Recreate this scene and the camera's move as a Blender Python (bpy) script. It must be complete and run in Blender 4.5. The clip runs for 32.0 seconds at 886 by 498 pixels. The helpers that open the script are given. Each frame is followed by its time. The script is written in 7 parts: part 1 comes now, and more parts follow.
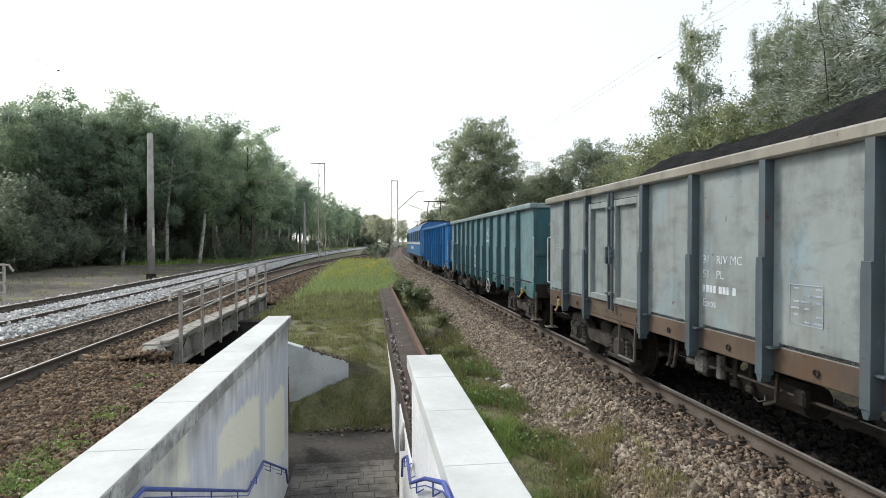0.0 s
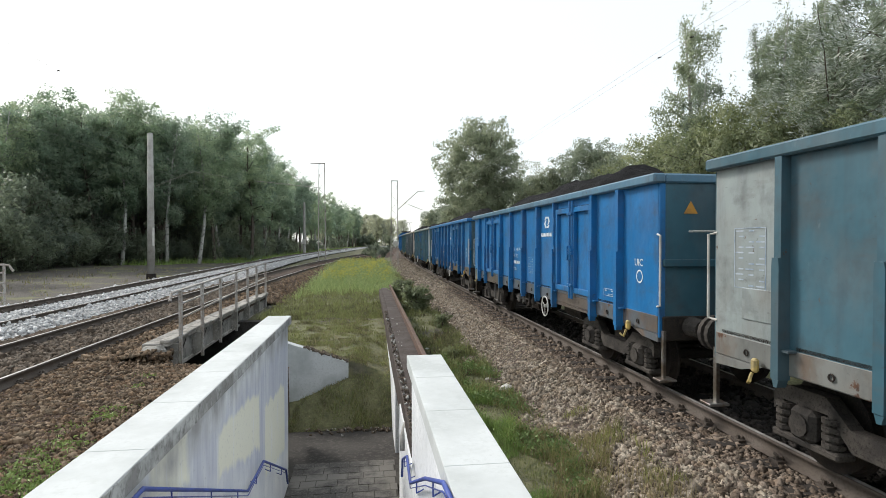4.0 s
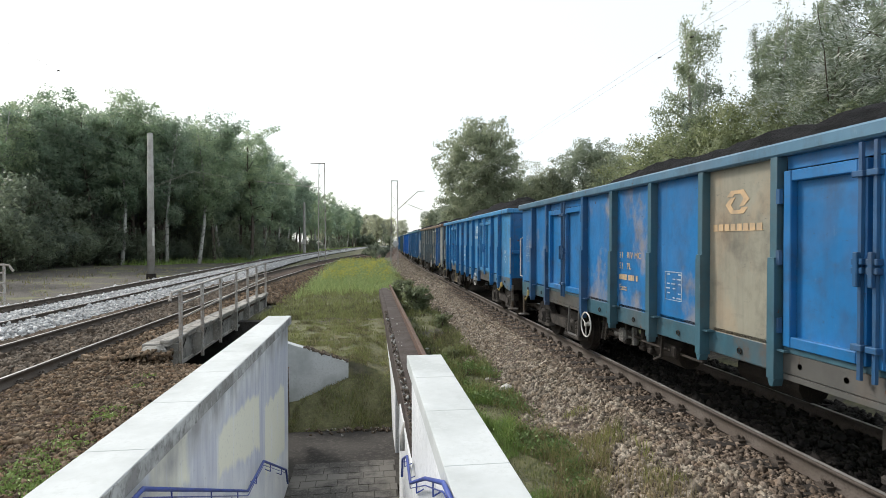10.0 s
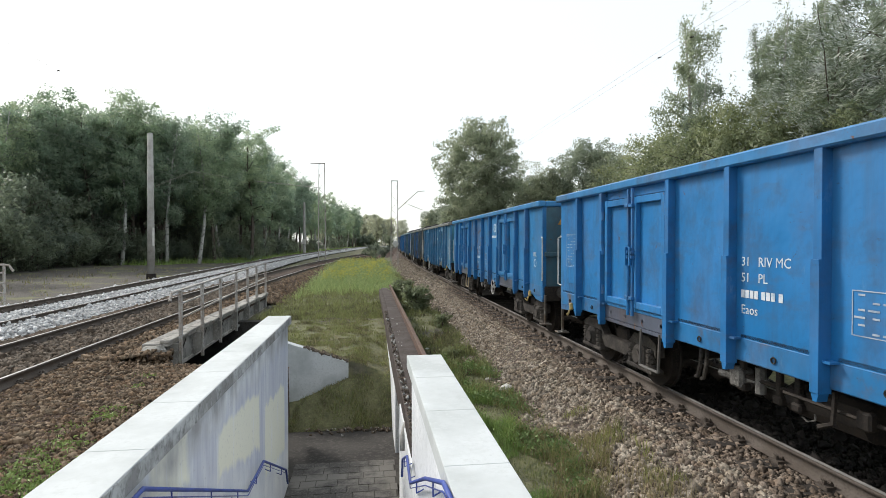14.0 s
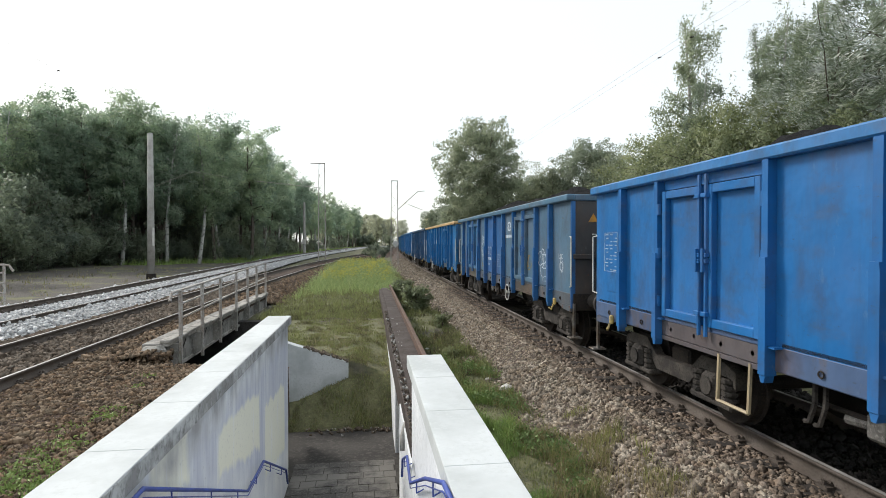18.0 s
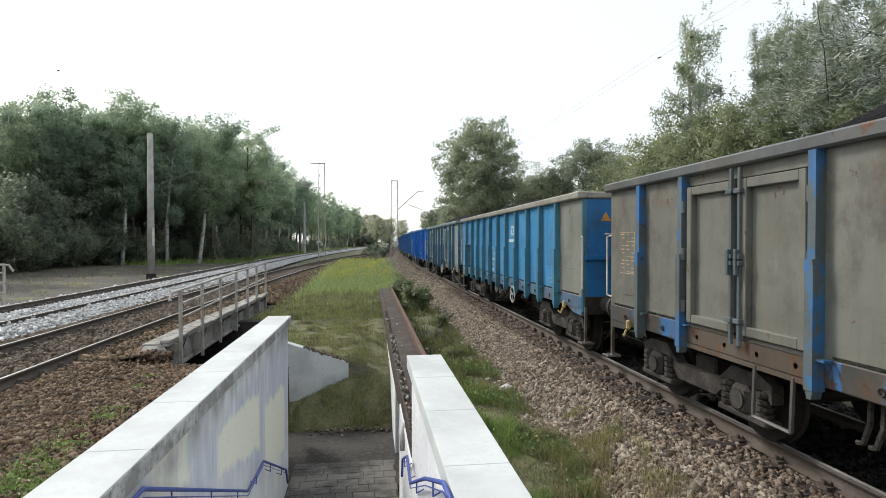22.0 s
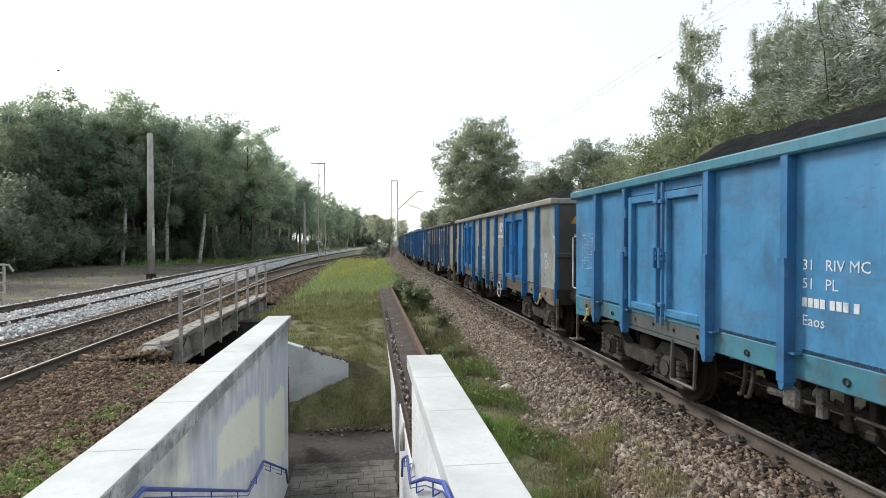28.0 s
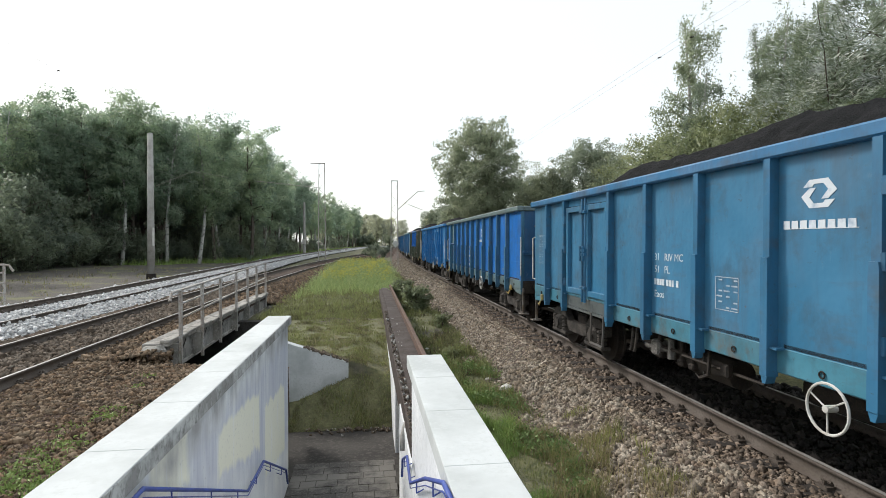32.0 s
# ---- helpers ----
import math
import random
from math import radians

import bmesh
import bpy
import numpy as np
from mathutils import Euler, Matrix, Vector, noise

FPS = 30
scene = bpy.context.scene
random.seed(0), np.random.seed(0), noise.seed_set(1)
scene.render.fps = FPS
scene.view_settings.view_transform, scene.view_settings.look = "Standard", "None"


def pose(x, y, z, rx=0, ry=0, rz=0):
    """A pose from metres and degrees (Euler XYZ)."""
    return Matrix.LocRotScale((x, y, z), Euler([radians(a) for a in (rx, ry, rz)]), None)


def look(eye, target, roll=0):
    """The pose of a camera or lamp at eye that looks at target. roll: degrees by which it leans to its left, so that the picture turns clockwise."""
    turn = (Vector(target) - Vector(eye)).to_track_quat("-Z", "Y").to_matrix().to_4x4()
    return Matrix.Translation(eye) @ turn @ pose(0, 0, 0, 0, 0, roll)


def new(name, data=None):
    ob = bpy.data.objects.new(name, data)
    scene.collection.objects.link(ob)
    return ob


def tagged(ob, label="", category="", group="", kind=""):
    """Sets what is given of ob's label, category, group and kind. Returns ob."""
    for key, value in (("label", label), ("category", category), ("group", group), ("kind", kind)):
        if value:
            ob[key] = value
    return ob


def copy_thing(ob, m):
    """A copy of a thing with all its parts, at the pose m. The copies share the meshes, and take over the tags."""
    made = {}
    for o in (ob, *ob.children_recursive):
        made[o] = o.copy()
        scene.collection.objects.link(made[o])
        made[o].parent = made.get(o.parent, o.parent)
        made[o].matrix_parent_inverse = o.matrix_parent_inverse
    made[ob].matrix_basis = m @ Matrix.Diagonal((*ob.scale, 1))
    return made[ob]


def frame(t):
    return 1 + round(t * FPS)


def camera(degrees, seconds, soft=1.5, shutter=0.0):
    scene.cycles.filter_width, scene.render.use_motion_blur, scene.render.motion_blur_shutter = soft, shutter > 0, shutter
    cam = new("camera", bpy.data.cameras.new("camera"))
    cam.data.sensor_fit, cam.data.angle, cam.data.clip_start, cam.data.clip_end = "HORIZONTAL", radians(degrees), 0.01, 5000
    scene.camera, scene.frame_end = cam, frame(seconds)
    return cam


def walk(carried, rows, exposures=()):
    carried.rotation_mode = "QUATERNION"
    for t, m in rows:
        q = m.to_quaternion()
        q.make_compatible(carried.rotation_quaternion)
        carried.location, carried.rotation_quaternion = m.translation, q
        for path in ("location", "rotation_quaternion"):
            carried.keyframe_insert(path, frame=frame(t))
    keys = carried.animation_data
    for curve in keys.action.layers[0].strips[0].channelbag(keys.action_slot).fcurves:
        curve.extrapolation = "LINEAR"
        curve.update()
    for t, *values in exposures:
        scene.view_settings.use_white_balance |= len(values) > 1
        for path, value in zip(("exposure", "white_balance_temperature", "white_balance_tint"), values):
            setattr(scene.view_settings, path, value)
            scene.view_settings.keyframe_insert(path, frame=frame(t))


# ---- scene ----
# ================= camera =================
cam = camera(78.0, 32.0, soft=0.5)
HOLD = pose(0.0, 0.0, 2.2, 90 - 0.77, 0, -7.71)
walk(cam, [(0, HOLD), (32, HOLD)])

# ================= light =================
world = bpy.data.worlds.new("sky")
scene.world = world
world.use_nodes = True
wn, wl = world.node_tree.nodes, world.node_tree.links
sky = wn.new("ShaderNodeTexSky")
sky.sky_type, sky.sun_disc = "NISHITA", False
sky.sun_elevation, sky.sun_rotation = radians(38), radians(-45)
sky.air_density, sky.dust_density = 1.0, 3.0
veil = wn.new("ShaderNodeMix")          # a white layer of cloud over the blue
veil.data_type = "RGBA"
veil.inputs["Factor"].default_value = 0.6
veil.inputs["B"].default_value = (10.0, 10.55, 10.6, 1)
wl.new(sky.outputs["Color"], veil.inputs["A"])
wl.new(veil.outputs["Result"], wn["Background"].inputs["Color"])
wn["Background"].inputs["Strength"].default_value = 0.125
sun = new("sun", bpy.data.lights.new("sun", "SUN"))
sun.data.energy, sun.data.angle, sun.data.color = 2.6, radians(10), (1.0, 0.96, 0.9)
sun.matrix_world = look((-72, 72, 80), (0, 0, 0))
scene.view_settings.exposure = 0.2


# ================= materials =================
def nodes_of(m):
    m.use_nodes = True
    return m.node_tree.nodes, m.node_tree.links, m.node_tree.nodes["Principled BSDF"]


def noise_node(n, l, vec, scale, detail=4.0, rough=0.6):
    t = n.new("ShaderNodeTexNoise")
    t.inputs["Scale"].default_value, t.inputs["Detail"].default_value = scale, detail
    t.inputs["Roughness"].default_value = rough
    l.new(vec, t.inputs["Vector"])
    return t.outputs["Fac"]


def ramp(n, l, fac, lo, hi):
    r = n.new("ShaderNodeMapRange")
    r.inputs["From Min"].default_value, r.inputs["From Max"].default_value = lo, hi
    l.new(fac, r.inputs["Value"])
    return r.outputs["Result"]


def mix(n, l, fac, a, b, mode="MIX"):
    m = n.new("ShaderNodeMix")
    m.data_type, m.blend_type = "RGBA", mode
    for key, v in (("Factor", fac), ("A", a), ("B", b)):
        if isinstance(v, (tuple, list)):
            m.inputs[key].default_value = (*v[:3], 1)
        elif isinstance(v, (int, float)):
            m.inputs[key].default_value = v
        else:
            l.new(v, m.inputs[key])
    return m.outputs["Result"]


def bump(n, l, p, height, strength, dist=0.01):
    b = n.new("ShaderNodeBump")
    b.inputs["Strength"].default_value, b.inputs["Distance"].default_value = strength, dist
    l.new(height, b.inputs["Height"])
    l.new(b.outputs["Normal"], p.inputs["Normal"])


def stretched(n, l, vec, sx, sy, sz):
    m = n.new("ShaderNodeMapping")
    m.inputs["Scale"].default_value = (sx, sy, sz)
    l.new(vec, m.inputs["Vector"])
    return m.outputs["Vector"]


def surface(name, a, b, c=None, scale=3.0, fine=40.0, rough=0.85, metal=0.0, relief=0.4, lo=0.4, hi=0.62, depth=0.01, island=0.0, spec=0.25):
    """A surface of colour a with broad patches of b, fine specks of c and a grain that also lifts it."""
    m = bpy.data.materials.new(name)
    n, l, p = nodes_of(m)
    vec = n.new("ShaderNodeTexCoord").outputs["Object"]
    big = ramp(n, l, noise_node(n, l, vec, scale, 5), lo, hi)
    small = noise_node(n, l, vec, fine, 6, 0.7)
    col = mix(n, l, big, a, b)
    if c:
        col = mix(n, l, ramp(n, l, small, 0.5, 0.66), col, c)
    if island:
        g = n.new("ShaderNodeNewGeometry")
        col = mix(n, l, ramp(n, l, g.outputs["Random Per Island"], 0, 1), mix(n, l, 1.0, col, (1 - island,) * 3, "MULTIPLY"), mix(n, l, 1.0, col, (1 + island,) * 3, "MULTIPLY"))
    l.new(col, p.inputs["Base Color"])
    p.inputs["Roughness"].default_value, p.inputs["Metallic"].default_value = rough, metal
    p.inputs["Specular IOR Level"].default_value = spec
    if relief:
        bump(n, l, p, small, relief, depth)
    return m


def leaf_material(name, a, b, through_it=0.35, gloss=0.55, patches=None, broad=1.7):
    m = bpy.data.materials.new(name)
    n, l, p = nodes_of(m)
    g = n.new("ShaderNodeNewGeometry")
    o = n.new("ShaderNodeObjectInfo")
    col = mix(n, l, g.outputs["Random Per Island"], a, b)
    if patches:
        vec = n.new("ShaderNodeTexCoord").outputs["Object"]
        col = mix(n, l, ramp(n, l, noise_node(n, l, vec, broad, 8, 0.75), 0.47, 0.62), col, patches)
    col = mix(n, l, ramp(n, l, o.outputs["Random"], 0, 1), mix(n, l, 1.0, col, (0.8, 0.82, 0.85), "MULTIPLY"), mix(n, l, 1.0, col, (1.2, 1.15, 1.0), "MULTIPLY"))
    l.new(col, p.inputs["Base Color"])
    p.inputs["Roughness"].default_value = gloss
    t = n.new("ShaderNodeBsdfTranslucent")
    l.new(col, t.inputs["Color"])
    s = n.new("ShaderNodeMixShader")
    s.inputs["Fac"].default_value = through_it
    l.new(p.outputs["BSDF"], s.inputs[1])
    l.new(t.outputs["BSDF"], s.inputs[2])
    l.new(s.outputs["Shader"], n["Material Output"].inputs["Surface"])
    return m


def paint_material(name="wagon_paint", flake=None, veil_of=1.0):
    """Wagon paint: the object's own colour, weathered, with rust where the object's alpha says so."""
    m = bpy.data.materials.new(name)
    n, l, p = nodes_of(m)
    o = n.new("ShaderNodeObjectInfo")
    raw = n.new("ShaderNodeTexCoord").outputs["Object"]
    shift = n.new("ShaderNodeVectorMath")
    shift.operation = "ADD"
    kick = n.new("ShaderNodeVectorMath")
    kick.operation = "SCALE"
    kick.inputs[0].default_value = (37.0, 91.0, 53.0)
    l.new(o.outputs["Random"], kick.inputs["Scale"])
    l.new(raw, shift.inputs[0])
    l.new(kick.outputs["Vector"], shift.inputs[1])
    vec = shift.outputs["Vector"]
    streak = noise_node(n, l, stretched(n, l, vec, 3, 4.5, 0.55), 1.0, 6, 0.65)
    cloud = noise_node(n, l, vec, 1.1, 4)
    grain = noise_node(n, l, vec, 26, 6, 0.7)
    chip = noise_node(n, l, stretched(n, l, vec, 1, 1.15, 0.85), 4.6, 9, 0.66)
    base = o.outputs["Color"]
    if flake:
        ragged = noise_node(n, l, stretched(n, l, vec, 1, 1, 0.7), 1.5, 7, 0.66)
        base = mix(n, l, ramp(n, l, ragged, 0.53, 0.57 if veil_of == 1.0 else 0.66), base, mix(n, l, veil_of, base, flake))
    col = mix(n, l, ramp(n, l, cloud, 0.35, 0.75), base, mix(n, l, 0.08, mix(n, l, 1.0, base, (1.32, 1.32, 1.32), "MULTIPLY"), (0.27, 0.30, 0.31)))
    dirt = n.new("ShaderNodeMath")
    dirt.operation = "MULTIPLY"
    l.new(ramp(n, l, streak, 0.5, 0.78), dirt.inputs[0])
    dirt.inputs[1].default_value = 0.42
    col = mix(n, l, dirt.outputs["Value"], col, (0.05, 0.055, 0.06))
    soak = n.new("ShaderNodeMath")
    soak.operation = "MULTIPLY"
    l.new(ramp(n, l, noise_node(n, l, stretched(n, l, vec, 1, 1, 0.6), 1.5, 6, 0.62), 0.48, 0.72), soak.inputs[0])
    heavy = n.new("ShaderNodeMath")
    heavy.operation = "MULTIPLY"
    heavy.inputs[1].default_value = 3.0
    l.new(o.outputs["Alpha"], heavy.inputs[0])
    l.new(heavy.outputs["Value"], soak.inputs[1])
    col = mix(n, l, soak.outputs["Value"], col, mix(n, l, 0.55, col, (0.20, 0.115, 0.065)))
    scuff = noise_node(n, l, stretched(n, l, vec, 6, 6, 14), 1.3, 8, 0.75)
    col = mix(n, l, ramp(n, l, scuff, 0.62, 0.70), col, mix(n, l, 0.65, col, (0.05, 0.055, 0.06)))
    smear = noise_node(n, l, stretched(n, l, vec, 1.2, 0.8, 2.2), 2.2, 6, 0.6)
    col = mix(n, l, ramp(n, l, smear, 0.56, 0.72), col, mix(n, l, 0.38, col, (0.09, 0.085, 0.08)))
    mottle = noise_node(n, l, stretched(n, l, vec, 1, 1, 0.8), 2.6, 7, 0.68)
    col = mix(n, l, ramp(n, l, mottle, 0.50, 0.72), col, mix(n, l, 0.5, col, (0.05, 0.05, 0.05)))
    pale = noise_node(n, l, stretched(n, l, vec, 3, 3, 1.2), 2.3, 7, 0.7)
    col = mix(n, l, ramp(n, l, pale, 0.62, 0.80), col, mix(n, l, 0.22, col, (0.42, 0.50, 0.56)))
    edge = n.new("ShaderNodeMath")
    edge.operation = "SUBTRACT"
    edge.inputs[0].default_value = 0.79
    l.new(o.outputs["Alpha"], edge.inputs[1])
    cut = n.new("ShaderNodeMath")
    cut.operation = "SUBTRACT"
    l.new(chip, cut.inputs[0])
    l.new(edge.outputs["Value"], cut.inputs[1])
    rust = ramp(n, l, cut.outputs["Value"], 0.0, 0.035)
    brown = mix(n, l, ramp(n, l, noise_node(n, l, vec, 7, 5), 0.35, 0.65), (0.055, 0.032, 0.024), (0.17, 0.08, 0.044))
    l.new(mix(n, l, rust, col, brown), p.inputs["Base Color"])
    p.inputs["Roughness"].default_value = 0.5
    l.new(ramp(n, l, grain, -0.7, 2.6), p.inputs["Roughness"])
    p.inputs["Specular IOR Level"].default_value = 0.4
    bump(n, l, p, cloud, 0.35, 0.06)
    return m


PAINT = paint_material()
PAINT_BLUE = paint_material("paint_with_blue_patches", (0.03, 0.13, 0.30))
PAINT_GREY = paint_material("paint_with_grey_patches", (0.17, 0.19, 0.18))
PAINT_TAN = paint_material("paint_with_tan_stains", (0.33, 0.255, 0.175), 0.62)
PAINT_SOOT = paint_material("paint_with_soot_stains", (0.07, 0.06, 0.053), 0.85)
PAINT_SILL = paint_material("paint_with_rusty_bare_patches", (0.115, 0.08, 0.056), 0.9)
PAINT_SKY = paint_material("paint_with_pale_blue_traces", (0.20, 0.31, 0.38), 0.6)
M_IRON = surface("sooty_iron", (0.022, 0.020, 0.019), (0.042, 0.035, 0.03), (0.06, 0.045, 0.036), 4, 50, 0.75, 0.2, 0.3)
M_BOGIE = surface("dusty_cast_iron", (0.036, 0.033, 0.031), (0.085, 0.075, 0.066), (0.022, 0.019, 0.017), 3, 40, 0.85, 0.1, 0.4)
M_STEEL = surface("worn_steel", (0.30, 0.29, 0.28), (0.18, 0.14, 0.11), None, 6, 60, 0.4, 0.8, 0.1)
M_RAILRUST = surface("rusty_rail", (0.09, 0.073, 0.06), (0.12, 0.102, 0.088), (0.065, 0.05, 0.042), 2, 45, 0.8, 0.1, 0.3)
# pale and barely metallic: the sky's reflection is painted into the colour
M_RAILTOP = surface("polished_rail_head", (0.40, 0.39, 0.38), (0.30, 0.285, 0.27), None, 3, 80, 0.4, 0.25, 0.05)
M_COAL = surface("coal", (0.012, 0.012, 0.013), (0.022, 0.022, 0.023), (0.006, 0.006, 0.006), 5, 24, 0.9, 0, 1.0, depth=0.05, spec=0.08)
M_WHITE = surface("white_fitting", (0.60, 0.59, 0.56), (0.44, 0.42, 0.38), None, 5, 60, 0.5, 0, 0.05)
M_FITTING = surface("dusty_pale_fitting", (0.17, 0.163, 0.153), (0.075, 0.07, 0.065), (0.24, 0.23, 0.215), 6, 40, 0.8, 0.1, 0.2)
M_YELLOW = surface("yellow_fitting", (0.54, 0.39, 0.12), (0.34, 0.27, 0.13), None, 8, 60, 0.6, 0, 0.1)
M_ORANGE = surface("orange_sign", (0.55, 0.27, 0.05), (0.38, 0.2, 0.06), None, 8, 60, 0.6, 0, 0.05)
M_STENCIL = surface("white_stencil", (0.58, 0.62, 0.66), (0.30, 0.38, 0.48), None, 7, 70, 0.7, 0, 0.0, 0.52, 0.72)
M_FADED = surface("faded_white_stencil", (0.40, 0.45, 0.51), (0.20, 0.27, 0.36), None, 7, 70, 0.7, 0, 0.0, 0.45, 0.65)
M_OCHRE = surface("faded_ochre_stencil", (0.55, 0.38, 0.22), (0.4, 0.3, 0.2), None, 7, 70, 0.7, 0, 0.0)
M_GLASS = surface("dark_cab_glass", (0.02, 0.022, 0.025), (0.03, 0.032, 0.035), None, 3, 30, 0.08, 0, 0.0)
M_CONC = surface("grey_concrete", (0.36, 0.35, 0.33), (0.25, 0.24, 0.22), (0.42, 0.41, 0.39), 1.6, 30, 0.9, 0, 0.3)
M_OLDCONC = surface("stained_old_concrete", (0.34, 0.32, 0.29), (0.19, 0.18, 0.16), (0.42, 0.40, 0.37), 2.2, 18, 0.95, 0, 0.6)
M_DARKCONC = surface("soot_stained_concrete", (0.30, 0.285, 0.26), (0.11, 0.105, 0.098), (0.36, 0.35, 0.325), 2.6, 16, 0.95, 0, 0.6)
M_COPING = surface("whitewashed_coping", (0.56, 0.58, 0.58), (0.44, 0.46, 0.455), (0.50, 0.52, 0.515), 1.6, 25, 0.8, 0, 0.15)
M_GREYPAINT = surface("weathered_grey_paint", (0.47, 0.46, 0.44), (0.33, 0.30, 0.27), (0.24, 0.17, 0.13), 3, 30, 0.7, 0.1, 0.2)
M_BLUERAIL = surface("blue_rail_paint", (0.05, 0.09, 0.36), (0.035, 0.055, 0.22), (0.09, 0.11, 0.26), 5, 40, 0.45, 0, 0.1)
M_SLEEPER = surface("weathered_sleeper", (0.10, 0.08, 0.065), (0.16, 0.12, 0.10), (0.06, 0.045, 0.04), 3, 24, 0.95, 0, 0.6)
M_SLEEPERC = surface("pale_concrete_sleeper", (0.42, 0.41, 0.40), (0.3, 0.29, 0.28), None, 3, 24, 0.9, 0, 0.3)
M_BED = surface("brown_ballast_bed", (0.10, 0.074, 0.06), (0.065, 0.05, 0.043), (0.17, 0.135, 0.115), 9, 24, 0.95, 0, 1.0, 0.35, 0.65, 0.05)
M_BEDW = surface("new_white_ballast_bed", (0.42, 0.42, 0.42), (0.27, 0.27, 0.27), (0.18, 0.18, 0.19), 6, 14, 0.95, 0, 1.0, 0.35, 0.65, 0.05)
M_STONE = surface("brown_ballast_stone", (0.185, 0.145, 0.105), (0.31, 0.272, 0.222), (0.07, 0.053, 0.039), 6, 60, 0.92, 0, 0.3, island=0.6)
M_STONEB = surface("rust_dusted_stone", (0.135, 0.10, 0.073), (0.20, 0.165, 0.135), (0.06, 0.042, 0.034), 6, 60, 0.92, 0, 0.3, island=0.6)
M_STONEW = surface("white_ballast_stone", (0.54, 0.54, 0.54), (0.36, 0.36, 0.36), None, 8, 60, 0.92, 0, 0.3, island=0.3)
M_BEDN = surface("rusty_brown_bed", (0.075, 0.044, 0.03), (0.046, 0.032, 0.025), (0.115, 0.08, 0.061), 9, 24, 0.95, 0, 1.0, 0.35, 0.65, 0.05)
# near-black bed and stones: shade under the train put into the colour
M_SHADEBED = surface("oil_black_bed", (0.012, 0.011, 0.010), (0.022, 0.019, 0.017), (0.035, 0.03, 0.027), 4, 24, 0.9, 0, 1.0, 0.35, 0.65, 0.05)
M_SHADESTONE = surface("oil_black_stone", (0.014, 0.013, 0.012), (0.028, 0.024, 0.022), None, 5, 60, 0.85, 0, 0.3, island=0.5)
M_GREYSTONE = surface("grey_brown_stone", (0.10, 0.074, 0.053), (0.14, 0.117, 0.094), (0.068, 0.053, 0.043), 5, 60, 0.92, 0, 0.3, island=0.45)
M_DAMP = surface("damp_paver", (0.155, 0.145, 0.13), (0.045, 0.042, 0.038), (0.13, 0.12, 0.11), 1.0, 30, 0.55, 0, 0.3, 0.43, 0.52)
M_DAMP.node_tree.nodes["Texture Coordinate"].name = "place"
_geo = M_DAMP.node_tree.nodes.new("ShaderNodeNewGeometry")
for _k in [k for k in M_DAMP.node_tree.links if k.from_node.name == "place"]:
    M_DAMP.node_tree.links.new(_geo.outputs["Position"], _k.to_socket)
M_STONER = surface("reddish_ballast_stone", (0.125, 0.080, 0.048), (0.175, 0.135, 0.095), (0.065, 0.044, 0.03), 6, 60, 0.92, 0, 0.3, island=0.65)
M_RUST = surface("rusted_girder", (0.055, 0.041, 0.036), (0.085, 0.072, 0.065), (0.035, 0.028, 0.026), 2.2, 20, 0.9, 0.1, 0.5)
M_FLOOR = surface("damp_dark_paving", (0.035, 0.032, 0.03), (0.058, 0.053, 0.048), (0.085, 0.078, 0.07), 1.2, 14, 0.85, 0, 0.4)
M_PAVER = surface("grey_paver", (0.23, 0.22, 0.20), (0.17, 0.16, 0.145), (0.30, 0.28, 0.26), 2.0, 30, 0.9, 0, 0.4)
M_BARK = surface("dark_bark", (0.085, 0.07, 0.055), (0.13, 0.11, 0.09), (0.05, 0.04, 0.035), 4, 22, 0.95, 0, 0.8)
M_BIRCH = surface("birch_bark", (0.38, 0.375, 0.35), (0.10, 0.095, 0.085), None, 3.5, 18, 0.85, 0, 0.3, 0.52, 0.62)
M_WIRE = surface("overhead_wire", (0.42, 0.42, 0.42), (0.5, 0.5, 0.49), None, 2, 30, 0.5, 0.6, 0.0)
M_LEAF = leaf_material("broad_leaves", (0.245, 0.295, 0.21), (0.365, 0.41, 0.30), 0.6)
M_BUSH = leaf_material("dark_bush_leaves", (0.155, 0.20, 0.15), (0.235, 0.28, 0.205), 0.55)
M_LEAFT = leaf_material("sunlit_bush_leaves", (0.15, 0.19, 0.10), (0.26, 0.295, 0.165), 0.5)
# green lifted and greyed: haze over the forest is put into the leaf colour
M_LEAFD = leaf_material("dark_forest_leaves", (0.245, 0.345, 0.245), (0.35, 0.455, 0.335), 0.66, 0.55, (0.42, 0.505, 0.37), 0.35)
M_LEAFB = leaf_material("birch_leaves", (0.20, 0.255, 0.175), (0.33, 0.385, 0.29), 0.6)
M_LEAFS = leaf_material("silver_willow_leaves", (0.13, 0.175, 0.105), (0.21, 0.26, 0.165), 0.45, 0.5, (0.72, 0.76, 0.72), 1.3)
# far leaves paled well beyond their own tone to paint the haze
M_LEAFP = leaf_material("pale_far_leaves", (0.50, 0.53, 0.40), (0.62, 0.64, 0.50), 0.6)
M_GRASS = leaf_material("grass_blades", (0.165, 0.195, 0.075), (0.31, 0.325, 0.14), 0.3, 0.7, (0.10, 0.085, 0.052))
M_LUSH = leaf_material("lush_grass", (0.145, 0.235, 0.068), (0.26, 0.355, 0.125), 0.35, 0.65)
M_WEED = leaf_material("pale_green_weeds", (0.20, 0.29, 0.115), (0.37, 0.44, 0.205), 0.4, 0.65)
M_DRY = leaf_material("dry_grass", (0.27, 0.22, 0.12), (0.42, 0.36, 0.22), 0.2, 0.8)
M_GOLD = leaf_material("goldenrod_flowers", (0.40, 0.39, 0.08), (0.52, 0.50, 0.13), 0.3, 0.8)


